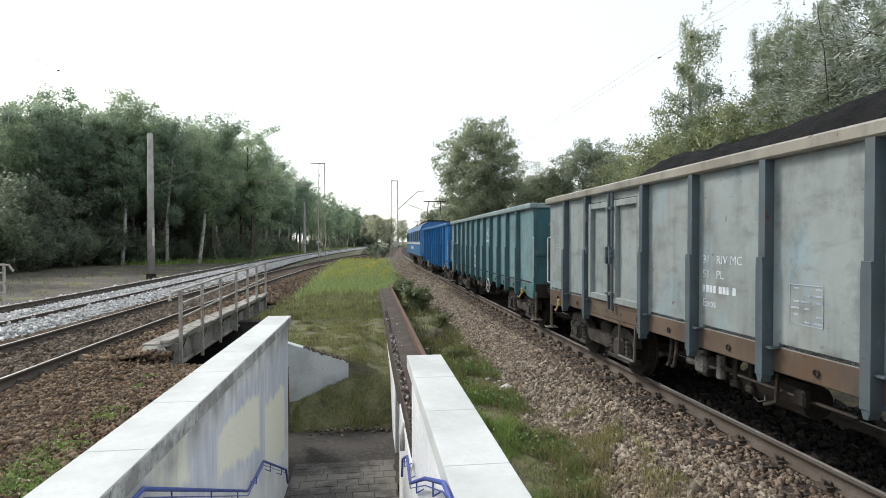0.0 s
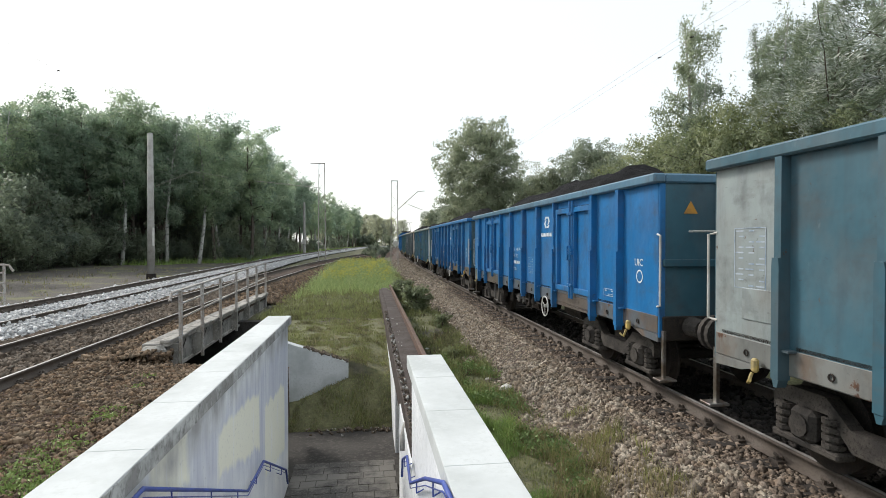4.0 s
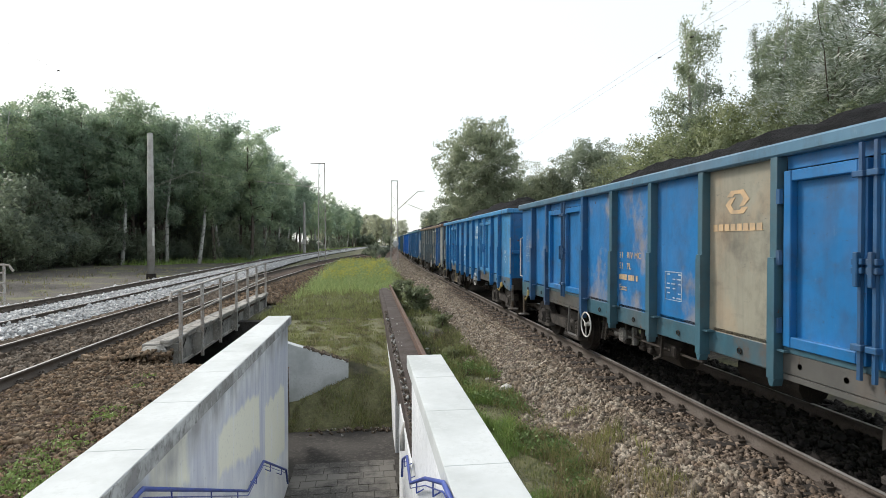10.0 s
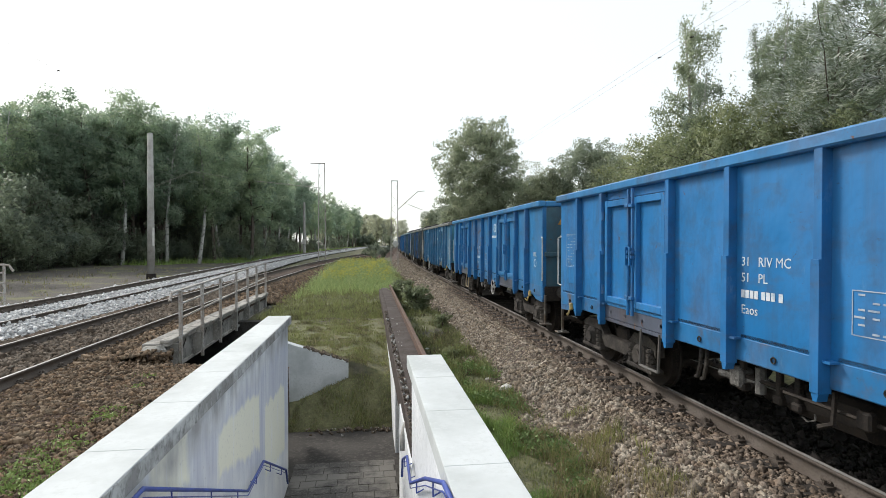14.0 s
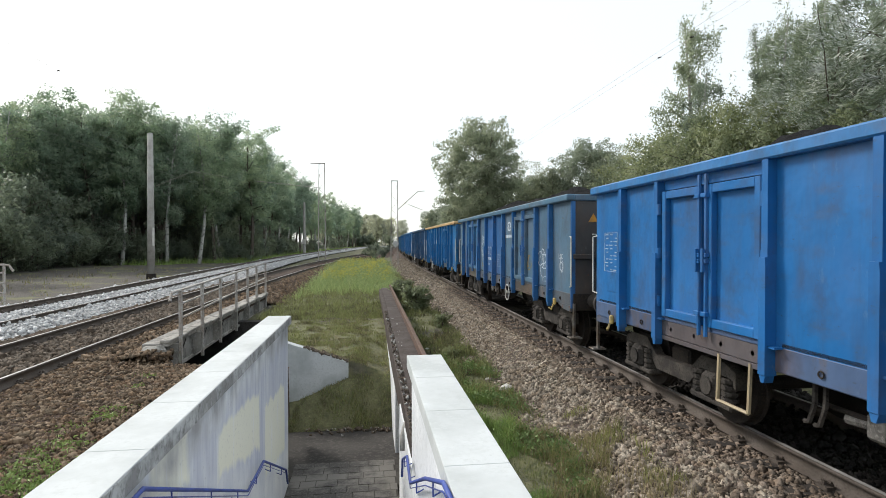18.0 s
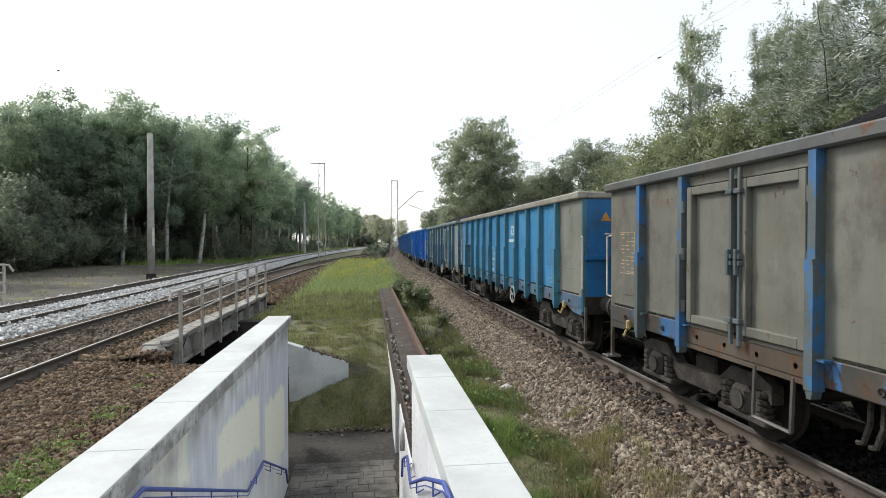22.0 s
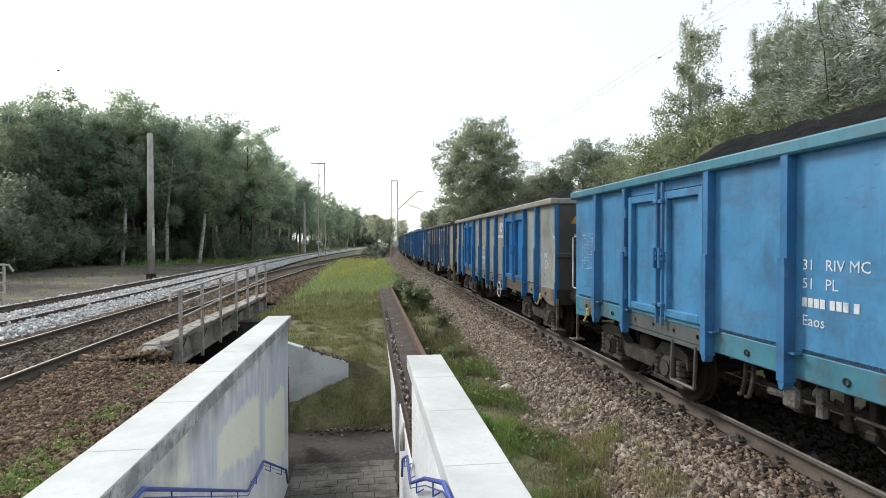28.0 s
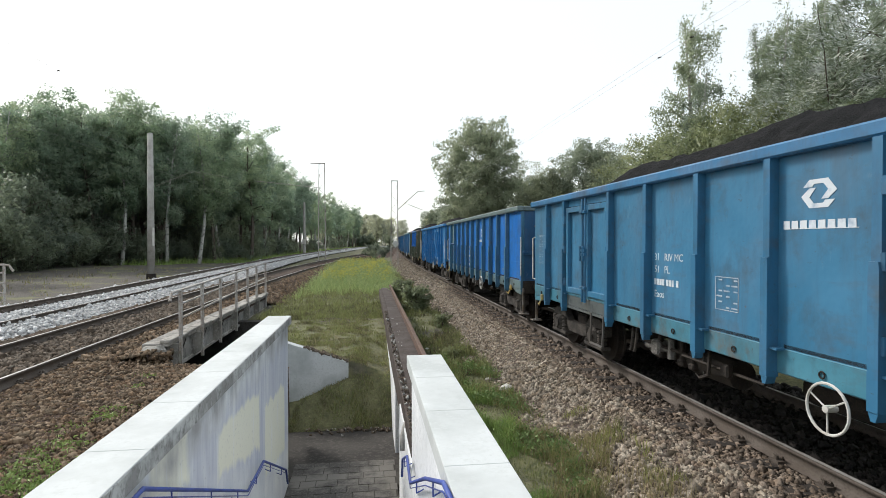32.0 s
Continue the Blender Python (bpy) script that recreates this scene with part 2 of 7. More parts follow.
def ground_material():
    m = bpy.data.materials.new("soil_and_turf")
    n, l, p = nodes_of(m)
    vec = n.new("ShaderNodeTexCoord").outputs["Object"]
    a = noise_node(n, l, vec, 0.35, 6, 0.65)
    b = noise_node(n, l, vec, 7, 6, 0.7)
    turf = mix(n, l, ramp(n, l, b, 0.35, 0.65), (0.07, 0.075, 0.034), (0.17, 0.165, 0.08))
    soil = mix(n, l, ramp(n, l, b, 0.35, 0.65), (0.045, 0.040, 0.034), (0.105, 0.092, 0.078))
    split = n.new("ShaderNodeSeparateXYZ")
    l.new(vec, split.inputs["Vector"])
    yard = n.new("ShaderNodeMath")      # the strip beyond the renewed track is bare soil
    yard.operation = "MAXIMUM"
    l.new(ramp(n, l, a, 0.50, 0.60), yard.inputs[0])
    strip = n.new("ShaderNodeMath")
    strip.operation = "MULTIPLY"
    l.new(ramp(n, l, split.outputs["X"], -13.5, -15.0), strip.inputs[0])
    l.new(ramp(n, l, a, 0.40, 0.47), strip.inputs[1])
    l.new(strip.outputs["Value"], yard.inputs[1])
    l.new(mix(n, l, yard.outputs["Value"], turf, soil), p.inputs["Base Color"])
    p.inputs["Roughness"].default_value = 0.95
    bump(n, l, p, b, 0.8, 0.05)
    return m


M_GROUND = ground_material()


# ================= small builders =================
def mesh_of(name, verts, faces, material):
    """A mesh from arrays of corners and of faces with equally many corners."""
    verts, faces = np.asarray(verts, np.float32), np.asarray(faces, np.int32)
    me = bpy.data.meshes.new(name)
    k = faces.shape[1]
    me.vertices.add(len(verts))
    me.vertices.foreach_set("co", verts.ravel())
    me.loops.add(faces.size)
    me.loops.foreach_set("vertex_index", faces.ravel())
    me.polygons.add(len(faces))
    me.polygons.foreach_set("loop_start", np.arange(0, faces.size, k, dtype=np.int32))
    me.update(calc_edges=True)
    me.validate()
    me.materials.append(material)
    return me


def finish(bm, name, material, smooth=False):
    bmesh.ops.recalc_face_normals(bm, faces=bm.faces)
    me = bpy.data.meshes.new(name)
    bm.to_mesh(me)
    bm.free()
    me.materials.append(material)
    if smooth:
        for f in me.polygons:
            f.use_smooth = True
    return me


def part(name, bm, material, parent=None, label="", at=(0, 0, 0), smooth=False):
    """Links a bmesh, or a mesh that other parts share, as one object under a thing or a part."""
    me = bm if isinstance(bm, bpy.types.Mesh) else finish(bm, name, material, smooth)
    ob = new(name, me)
    ob.location = at
    if parent:
        ob.parent = parent
    if label:
        ob["label"] = label
    return ob


def box(bm, x0, x1, y0, y1, z0, z1, bevel=0.0):
    v = [bm.verts.new((x, y, z)) for z in (z0, z1) for y in (y0, y1) for x in (x0, x1)]
    fs = [bm.faces.new([v[i] for i in q]) for q in ((0, 2, 3, 1), (4, 5, 7, 6), (0, 1, 5, 4), (2, 6, 7, 3), (0, 4, 6, 2), (1, 3, 7, 5))]
    if bevel:
        es = list({e for f in fs for e in f.edges})
        bmesh.ops.bevel(bm, geom=es, offset=bevel, segments=1, affect="EDGES", profile=0.5)
    return bm


def boxed(*a, **k):
    return box(bmesh.new(), *a, **k)


def tube(bm, pts, radius, n=6, caps=True):
    """A round bar along a line of points; radius is one number or one for each point."""
    pts = [Vector(p) for p in pts]
    rr = radius if isinstance(radius, (list, tuple)) else [radius] * len(pts)
    rings = []
    side = None
    for i, p in enumerate(pts):
        d = (pts[min(i + 1, len(pts) - 1)] - pts[max(i - 1, 0)]).normalized()
        if side is None:
            side = d.orthogonal().normalized()
        side = (side - d * side.dot(d)).normalized()
        up = d.cross(side)
        rings.append([bm.verts.new(p + (side * math.cos(6.2832 * k / n) + up * math.sin(6.2832 * k / n)) * rr[i]) for k in range(n)])
    for a, b in zip(rings, rings[1:]):
        for k in range(n):
            bm.faces.new((a[k], a[(k + 1) % n], b[(k + 1) % n], b[k]))
    if caps:
        bm.faces.new(rings[0][::-1])
        bm.faces.new(rings[-1])
    return bm


def disc(bm, c, r, x0, x1, n=20):
    """A round plate with its axle along x."""
    return tube(bm, [(x0, c[0], c[1]), (x1, c[0], c[1])], r, n)


def torus(bm, c, r, thick, n=18, k=6):
    """A ring in the y-z plane round c."""
    rows = []
    for i in range(n):
        a = 6.2832 * i / n
        rows.append([bm.verts.new((c[0] + thick * math.sin(6.2832 * j / k), c[1] + math.cos(a) * (r + thick * math.cos(6.2832 * j / k)), c[2] + math.sin(a) * (r + thick * math.cos(6.2832 * j / k)))) for j in range(k)])
    for i in range(n):
        for j in range(k):
            bm.faces.new((rows[i][j], rows[(i + 1) % n][j], rows[(i + 1) % n][(j + 1) % k], rows[i][(j + 1) % k]))
    return bm


def prism(bm, outline, x0, x1):
    """A flat shape in y and z, given thickness along x."""
    a = [bm.verts.new((x0, y, z)) for y, z in outline]
    b = [bm.verts.new((x1, y, z)) for y, z in outline]
    bm.faces.new(a[::-1])
    bm.faces.new(b)
    for i in range(len(a)):
        j = (i + 1) % len(a)
        bm.faces.new((a[i], a[j], b[j], b[i]))
    return bm


def thing(name, label, category, group="", at=(0, 0, 0)):
    ob = new(name)
    ob.empty_display_size = 0.2
    ob.location = at
    return tagged(ob, label, category, group)


# ================= the plan: tracks and ground =================
CURVE_FROM, RADIUS = 25.0, 1810.0


def right_line(s):
    """Place and heading of the right-hand track's centre, s metres along it."""
    if s <= CURVE_FROM:
        return 5.2, s, 0.0
    a = (s - CURVE_FROM) / RADIUS
    return 5.2 + RADIUS * (1 - math.cos(a)), CURVE_FROM + RADIUS * math.sin(a), a


def right_x(y):
    return 5.2 if y <= CURVE_FROM else 5.2 + (y - CURVE_FROM) ** 2 / (2 * RADIUS)


def near_x(y):
    """Centre of the brown track beside the footbridge rail."""
    if y < 17:
        return -6.62
    join = right_x(y) - 4.6
    return min(-6.62 + (y - 17) ** 2 / 960.0, join)


def far_x(y):
    """Centre of the newly ballasted track."""
    ys = (-600, 20, 38, 60, 82, 110, 156, 224, 330, 600)
    xs = (-10.7, -10.7, -10.95, -11.4, -11.6, -10.7, -7.6, -3.3, 17.0, 84.0)
    return float(np.interp(y, ys, xs))


def smooth_line(f, y):
    return sum(f(y + d) for d in (-12, -8, -4, 0, 4, 8, 12)) / 7


def ground_z(x, y):
    z = -0.62
    if x > 8.5:
        z = -0.62 + min(0.9, (x - 8.5) * 0.06)
    if x < -15:
        z = -0.62 + min(0.5, (-15 - x) * 0.025)
    if -4.2 < x < 2.6 and y > 11.94:
        # the grassed island rises from the foot of the stairs
        head = -1.6 + 0.64 * min(1.0, max(0.0, (x + 1.9) / 1.42))
        z = -1.95 + (head + 1.95) * min(1.0, max(0.0, (y - 12.0) / 1.0))
        if y > 13.05:
            left = -0.62 + 0.12 * min(1.0, (y - 13.05) / 2.0)
            slope = head + (-0.5 - head) * min(1.0, (y - 13.05) / 4.0)
            w = min(1.0, max(0.0, (x + 0.5) / 1.0))
            z = left + (slope - left) * w * w * (3 - 2 * w)
    if -1.62 < x < 0.66 and 1.5 < y < 11.95 or -2.7 < x < 0 and 9.3 < y < 11.95:
        z = -2.6
    if -9.4 < x < -2.75 and 11.7 < y < 19.3:
        z = -2.6
    if abs(x - right_x(y)) < 2.6 and y < 700:
        z = -0.85
    return z


def ground_sheet():
    xs = [-2500, -1200, -600, -300, -180, -120] + list(np.arange(-90, -16, 4.0)) + list(np.arange(-15, -9.5, 0.9)) + [-9.41, -9.39] + list(np.arange(-9, -4.3, 0.8)) + [-4.21, -4.19] + list(np.arange(-3.9, -2, 0.4)) + [-2.76, -2.74, -2.71, -2.69, -1.63, -1.61, -0.47, -0.41, -0.39] + list(np.arange(-1.4, 0.6, 0.35)) + [0.65, 0.67] + list(np.arange(0.9, 4, 0.35)) + list(np.arange(4.5, 16, 1.0)) + list(np.arange(17, 90, 4.0)) + [120, 180, 300, 600, 1200, 2500]
    ys = [-2500, -1200, -600, -300, -150, -80, -40, -20, -10, -5, 0, 1.49, 1.51] + list(np.arange(2, 11.6, 0.6)) + [9.29, 9.31] + [11.69, 11.71, 11.94, 11.96, 13.03, 13.06] + list(np.arange(12.2, 19.2, 0.35)) + [19.29, 19.31] + list(np.arange(20, 60, 1.2)) + list(np.arange(60, 200, 6)) + [220, 260, 300, 350, 420, 520, 700, 1000, 1600, 2500]
    xs, ys = sorted(set(float(x) for x in xs)), sorted(set(float(y) for y in ys))
    verts = []
    for y in ys:
        for x in xs:
            bumpy = 0.05 * noise.noise((x * 0.7, y * 0.7, 0)) if abs(x) < 100 and abs(y) < 250 else 0
            verts.append((x, y, ground_z(x, y) + bumpy))
    w = len(xs)
    faces = [(j * w + i, j * w + i + 1, (j + 1) * w + i + 1, (j + 1) * w + i) for j in range(len(ys) - 1) for i in range(w - 1)]
    me = mesh_of("ground", verts, faces, M_GROUND)
    return tagged(new("ground", me), "uneven turf and bare soil beside the tracks", "ground", kind="structure")


ground_sheet()


def sweep(name, line, profile, ys, material, parent=None, label="", kind="structure", category="", rough=0.0):
    """A strip with the given cross-section (offset, height) laid along a track's line."""
    verts, faces = [], []
    k = len(profile)
    for y in ys:
        x = line(y)
        for o, z in profile:
            verts.append((x + o, y, z + rough * noise.noise((x * 2 + o * 3, y * 3, z))))
    for j in range(len(ys) - 1):
        for i in range(k - 1):
            faces.append((j * k + i, j * k + i + 1, (j + 1) * k + i + 1, (j + 1) * k + i))
    ob = new(name, mesh_of(name, verts, faces, material))
    if parent:
        ob.parent = parent
        if label:
            ob["label"] = label
        return ob
    return tagged(ob, label, category, kind=kind)


NEAR_YS = [-500, -200, -60, -20, -5] + list(np.arange(0, 60, 1.5)) + list(np.arange(60, 320, 8)) + [360, 420, 500, 600]
RY = lambda y: smooth_line(right_x, y)
NY = lambda y: smooth_line(near_x, y)
FY = lambda y: smooth_line(far_x, y)
sweep("ballast_bed_right", RY, [(-3.5, -1.0), (-3.0, -0.80), (-2.3, -0.5), (-1.65, -0.2), (0, -0.19), (1.65, -0.2), (3.0, -0.8), (3.4, -1.0)], NEAR_YS, M_BED, None, "brown crushed stone bed under the freight track", category="track bed", rough=0.04)
sweep("ballast_bed_near", NY, [(-2.2, -0.4), (-1.7, -0.1), (-0.7, -0.12), (0, -0.145), (0.7, -0.17), (1.6, -0.18), (2.2, -0.08), (2.22, -0.2)], [11.6] + [y for y in NEAR_YS if 11.6 < y < 23.9] + [23.9], M_BEDN, None, "reddish brown stone bed of the worn track", category="track bed", rough=0.04)
sweep("ballast_bed_beyond", NY, [(-2.2, -0.4), (-1.7, -0.1), (-0.7, -0.12), (0, -0.145), (0.7, -0.17), (1.6, -0.19), (2.4, -0.40), (3.2, -0.62)], [23.9] + [y for y in NEAR_YS if y > 23.9], M_BEDN, None, "reddish brown stone bed beyond the bridge", category="track bed", rough=0.04)
sweep("ballast_bed_station", NY, [(-2.2, -0.4), (-1.7, -0.1), (-0.7, -0.12), (0, -0.145), (0.7, -0.17), (1.6, -0.2), (2.6, -0.30), (3.4, -0.36), (4.2, -0.40), (4.96, -0.42), (4.98, -1.4)], [y for y in NEAR_YS if y <= 11] + [11.6], M_BEDN, None, "reddish brown gravel sloping to the stair wall", category="track bed", rough=0.06)
sweep("ballast_bed_far", FY, [(-3.6, -0.75), (-2.7, -0.5), (-1.9, -0.08), (0, -0.06), (1.5, -0.16), (2.1, -0.42)], NEAR_YS, M_BEDW, None, "fresh white stone bed of the renewed track", category="track bed", rough=0.04)

# dark sheet between the rails, standing in for the train's shade
sweep("oily_strip", RY, [(-0.66, -0.183), (0, -0.178), (1.55, -0.182)], NEAR_YS, M_SHADEBED, None, "bed between the freight rails, blackened for the train's shade", category="track bed", rough=0.015)

RAIL = [(-0.075, -0.17), (-0.075, -0.155), (-0.014, -0.135), (-0.012, -0.045), (-0.036, -0.032), (-0.036, -0.004), (-0.028, 0.0), (0.028, 0.0), (0.036, -0.004), (0.036, -0.032), (0.012, -0.045), (0.014, -0.135), (0.075, -0.155), (0.075, -0.17)]


def track(name, line, label, cant, sleeper_y, sleeper_material, sleeper_label):
    base = tagged(new(name), label, "railway track", kind="structure")
    for side in (-1, 1):
        lift = cant if side < 0 else 0.0
        prof = [(side * 0.755 + o, z + lift) for o, z in RAIL]
        sweep("rail", line, prof, NEAR_YS, M_RAILRUST, base, "rust-brown steel rail")
        sweep("rail_head", line, [(side * 0.755 - 0.026, lift + 0.004), (side * 0.755 + 0.026, lift + 0.004)], NEAR_YS, M_RAILTOP, base, "polished running surface")
    me = finish(boxed(-1.3, 1.3, -0.125, 0.125, -0.30, -0.165, bevel=0.015), "sleeper", sleeper_material)
    clip = bmesh.new()
    for s in (-1, 1):
        for o in (-1, 1):
            box(clip, s * 0.755 + o * 0.11 - 0.05, s * 0.755 + o * 0.11 + 0.05, -0.07, 0.07, -0.165, -0.13)
            tube(clip, [(s * 0.755 + o * 0.12, 0, -0.13), (s * 0.755 + o * 0.12, 0, -0.085)], 0.022, 6)
            tube(clip, [(s * 0.755 + o * 0.075, -0.05, -0.12), (s * 0.755 + o * 0.1, -0.06, -0.09), (s * 0.755 + o * 0.1, 0.06, -0.09), (s * 0.755 + o * 0.075, 0.05, -0.12)], 0.012, 5)
    clip_me = finish(clip, "rail_clips", M_RAILRUST)
    for i, y in enumerate(sleeper_y):
        tilt = math.atan2(cant, 1.51)
        head = math.atan((line(y + 1) - line(y - 1)) / 2)
        s = part("sleeper", me, None, base, at=(line(y), y, cant / 2))
        s.rotation_euler = (0, tilt, -head)
        if y < 34:
            part("rail_clips", clip_me, None, s)
    return base


# sleepers coloured dark to carry the shade below the wagons
M_SHADESLEEPER = surface("oily_sleeper", (0.035, 0.03, 0.027), (0.06, 0.05, 0.043), (0.02, 0.018, 0.016), 3, 24, 0.9, 0, 0.6)
track("track_right", RY, "freight track with rusty rails on brown stone", 0.0, np.arange(-4, 46, 0.62), M_SHADESLEEPER, "")
track("track_near", NY, "worn track with rusty rails on brown sleepers", 0.10, np.arange(5, 52, 0.62), M_SLEEPER, "")
track("track_far", FY, "renewed track with pale sleepers in white stone", 0.14, np.arange(12, 74, 0.62), M_SLEEPERC, "")

# ================= loose stones, grass and weeds =================
ICO = np.array([(0, 0, 1), (0.894, 0, 0.447), (0.276, 0.851, 0.447), (-0.724, 0.526, 0.447), (-0.724, -0.526, 0.447), (0.276, -0.851, 0.447), (0.724, 0.526, -0.447), (-0.276, 0.851, -0.447), (-0.894, 0, -0.447), (-0.276, -0.851, -0.447), (0.724, -0.526, -0.447), (0, 0, -1)])
ICO_F = np.array([(0, 1, 2), (0, 2, 3), (0, 3, 4), (0, 4, 5), (0, 5, 1), (1, 6, 2), (2, 7, 3), (3, 8, 4), (4, 9, 5), (5, 10, 1), (1, 10, 6), (2, 6, 7), (3, 7, 8), (4, 8, 9), (5, 9, 10), (11, 6, 10), (11, 7, 6), (11, 8, 7), (11, 9, 8), (11, 10, 9)])


CUBE = np.array([(x, y, z) for z in (-1, 1) for y in (-1, 1) for x in (-1, 1)], float) * 0.72
CUBE_F = np.array([(0, 2, 3), (0, 3, 1), (4, 5, 7), (4, 7, 6), (0, 1, 5), (0, 5, 4), (2, 6, 7), (2, 7, 3), (0, 4, 6), (0, 6, 2), (1, 3, 7), (1, 7, 5)])


def stones(name, xyz, size, material, label, rng):
    """Broken stones: crooked eight-cornered lumps, each turned its own way."""
    n = len(xyz)
    v = np.repeat(CUBE[None], n, 0) * rng.uniform(0.45, 1.35, (n, 8, 3))
    v = v * (rng.uniform(0.65, 1.3, (n, 1, 3)) * [1.1, 1.0, 0.8])
    for i, j in ((0, 1), (0, 2), (1, 2)):
        a = rng.uniform(0, 6.28, n)[:, None] if i == 0 else rng.normal(0, 0.7, n)[:, None]
        p, q = v[..., i].copy(), v[..., j].copy()
        v[..., i], v[..., j] = p * np.cos(a) - q * np.sin(a), p * np.sin(a) + q * np.cos(a)
    v = v * (size * rng.lognormal(0, 0.32, n))[:, None, None] + xyz[:, None]
    f = (CUBE_F[None] + 8 * np.arange(n)[:, None, None]).reshape(-1, 3)
    return tagged(new(name, mesh_of(name, v.reshape(-1, 3), f, material)), label, "ballast", kind="stuff")


rng = np.random.default_rng(4)


def bed_points(line, offs, y0, y1, n, power=1.0):
    """Points on a bed's profile, denser towards its near end."""
    y = y0 + (y1 - y0) * rng.uniform(0, 1, n) ** power
    o = rng.uniform(offs[0][0], offs[-1][0], n)
    z = np.interp(o, [p[0] for p in offs], [p[1] for p in offs])
    x = np.array([line(float(q)) for q in y]) + o
    return np.stack([x, y, z + 0.005], -1)


stones("ballast_stones", bed_points(RY, [(-2.95, -0.66), (-2.6, -0.6), (-2.3, -0.5), (-1.65, -0.2), (-1.45, -0.19)], 4.3, 28, 31000, 1.5), 0.0235, M_STONE, "loose brown and grey crushed stones beside the rail", rng)
stones("ballast_stones", bed_points(RY, [(-1.75, -0.23), (-1.65, -0.2), (-0.85, -0.19)], 4.3, 28, 12000, 1.5), 0.0235, M_STONEB, "rust-dusted crushed stones along the rail", rng)
stones("ballast_stones", bed_points(RY, [(-0.65, -0.17), (1.6, -0.17)], 4, 18, 6000, 1.4), 0.037, M_SHADESTONE, "dark crushed stones between the rails", rng)
stones("gravel", bed_points(NY, [(0.85, -0.2), (1.6, -0.2), (2.6, -0.3), (4.95, -0.42)], 4.2, 11.7, 19000, 1.1), 0.029, M_STONER, "reddish crushed stones beside the worn track", rng)
stones("gravel", bed_points(NY, [(-0.65, -0.19), (1.6, -0.17), (2.2, -0.07)], 11.7, 24, 6500, 1.5), 0.038, M_STONER, "reddish crushed stones along the worn track", rng)
stones("gravel", bed_points(NY, [(-0.65, -0.09), (0.65, -0.145)], 6, 36, 9500, 1.4), 0.044, M_GREYSTONE, "grey-brown stones between the worn rails", rng)
stones("gravel", bed_points(NY, [(-2.3, -0.35), (-1.7, -0.12), (-0.85, -0.13)], 8, 34, 4500, 1.5), 0.042, M_GREYSTONE, "dark stones beyond the worn rails", rng)
stones("gravel", bed_points(NY, [(0.8, -0.18), (1.6, -0.19), (2.4, -0.40), (2.9, -0.54)], 23.9, 90, 5200, 1.4), 0.05, M_STONER, "reddish crushed stones on the shoulder beyond the bridge", rng)
stones("ballast_stones", bed_points(RY, [(-2.95, -0.72), (-2.3, -0.5), (-1.65, -0.2), (-0.85, -0.19)], 28, 80, 11000, 1.4), 0.036, M_STONE, "brown crushed stones farther along the rail", rng)
stones("white_ballast", bed_points(FY, [(-2.7, -0.6), (-1.9, -0.18), (0, -0.15), (1.5, -0.24), (2.0, -0.48)], 58, 210, 12000, 1.3), 0.075, M_STONEW, "fresh pale crushed stones of the renewed track", rng)
stones("white_ballast", bed_points(FY, [(-2.7, -0.5), (-1.9, -0.08), (0, -0.06), (1.5, -0.16), (2.1, -0.42)], 14, 60, 10000, 1.8), 0.045, M_STONEW, "fresh pale crushed stones of the renewed track", rng)


def blades(name, xyz, height, width, material, label, lean=0.35, category="grass"):
    """Grass blades: bent, tapering slips in two pieces."""
    n = len(xyz)
    clumps = np.array([noise.noise((float(p[0]) * 2.6, float(p[1]) * 2.6, 1.0)) for p in xyz])
    h = height * rng.uniform(0.45, 1.25, n) * np.clip(0.85 + 1.1 * clumps, 0.3, 1.7)
    a = rng.uniform(0, 6.28, n)
    d = np.stack([np.cos(a), np.sin(a), 0 * a], -1)
    b = rng.uniform(0, 6.28, n)
    out = np.stack([np.cos(b), np.sin(b), 0 * b], -1) * (h * rng.uniform(0.1, lean * 2, n))[:, None]
    up = np.stack([0 * h, 0 * h, h], -1)
    w = d * (width * rng.uniform(0.6, 1.3, n))[:, None] / 2
    v = np.stack([xyz - w, xyz + w, xyz + out * 0.3 + up * 0.6 + w * 0.7, xyz + out * 0.3 + up * 0.6 - w * 0.7, xyz + out + up + w * 0.1, xyz + out + up - w * 0.1], 1)
    f = (np.array([(0, 1, 2, 3), (3, 2, 4, 5)])[None] + 6 * np.arange(n)[:, None, None]).reshape(-1, 4)
    return tagged(new(name, mesh_of(name, v.reshape(-1, 3), f, material)), label, category, kind="stuff")


def on_ground(x, y):
    z = np.array([ground_z(float(a), float(b)) for a, b in zip(x, y)])
    return np.stack([x, y, z - 0.02], -1)


def patch(x0, x1, y0, y1, n, power=1.0, clump=0.0):
    x = rng.uniform(x0, x1, n)
    y = y0 + (y1 - y0) * rng.uniform(0, 1, n) ** power
    if clump:
        keep = np.array([noise.noise((float(a) * 1.4, float(b) * 0.8, 7.0)) for a, b in zip(x, y)]) > clump
        x, y = x[keep], y[keep]
    return on_ground(x, y)


def ragged(p, y0):
    """Drops the points short of a wandering line across the island near y0."""
    edge = np.array([y0 + 5.0 * noise.noise((float(q[0]) * 0.7, 2.0, 0)) + 3.0 * noise.noise((float(q[0]) * 2.3, float(q[1]) * 0.4, 5.0)) for q in p])
    return p[p[:, 1] > edge]


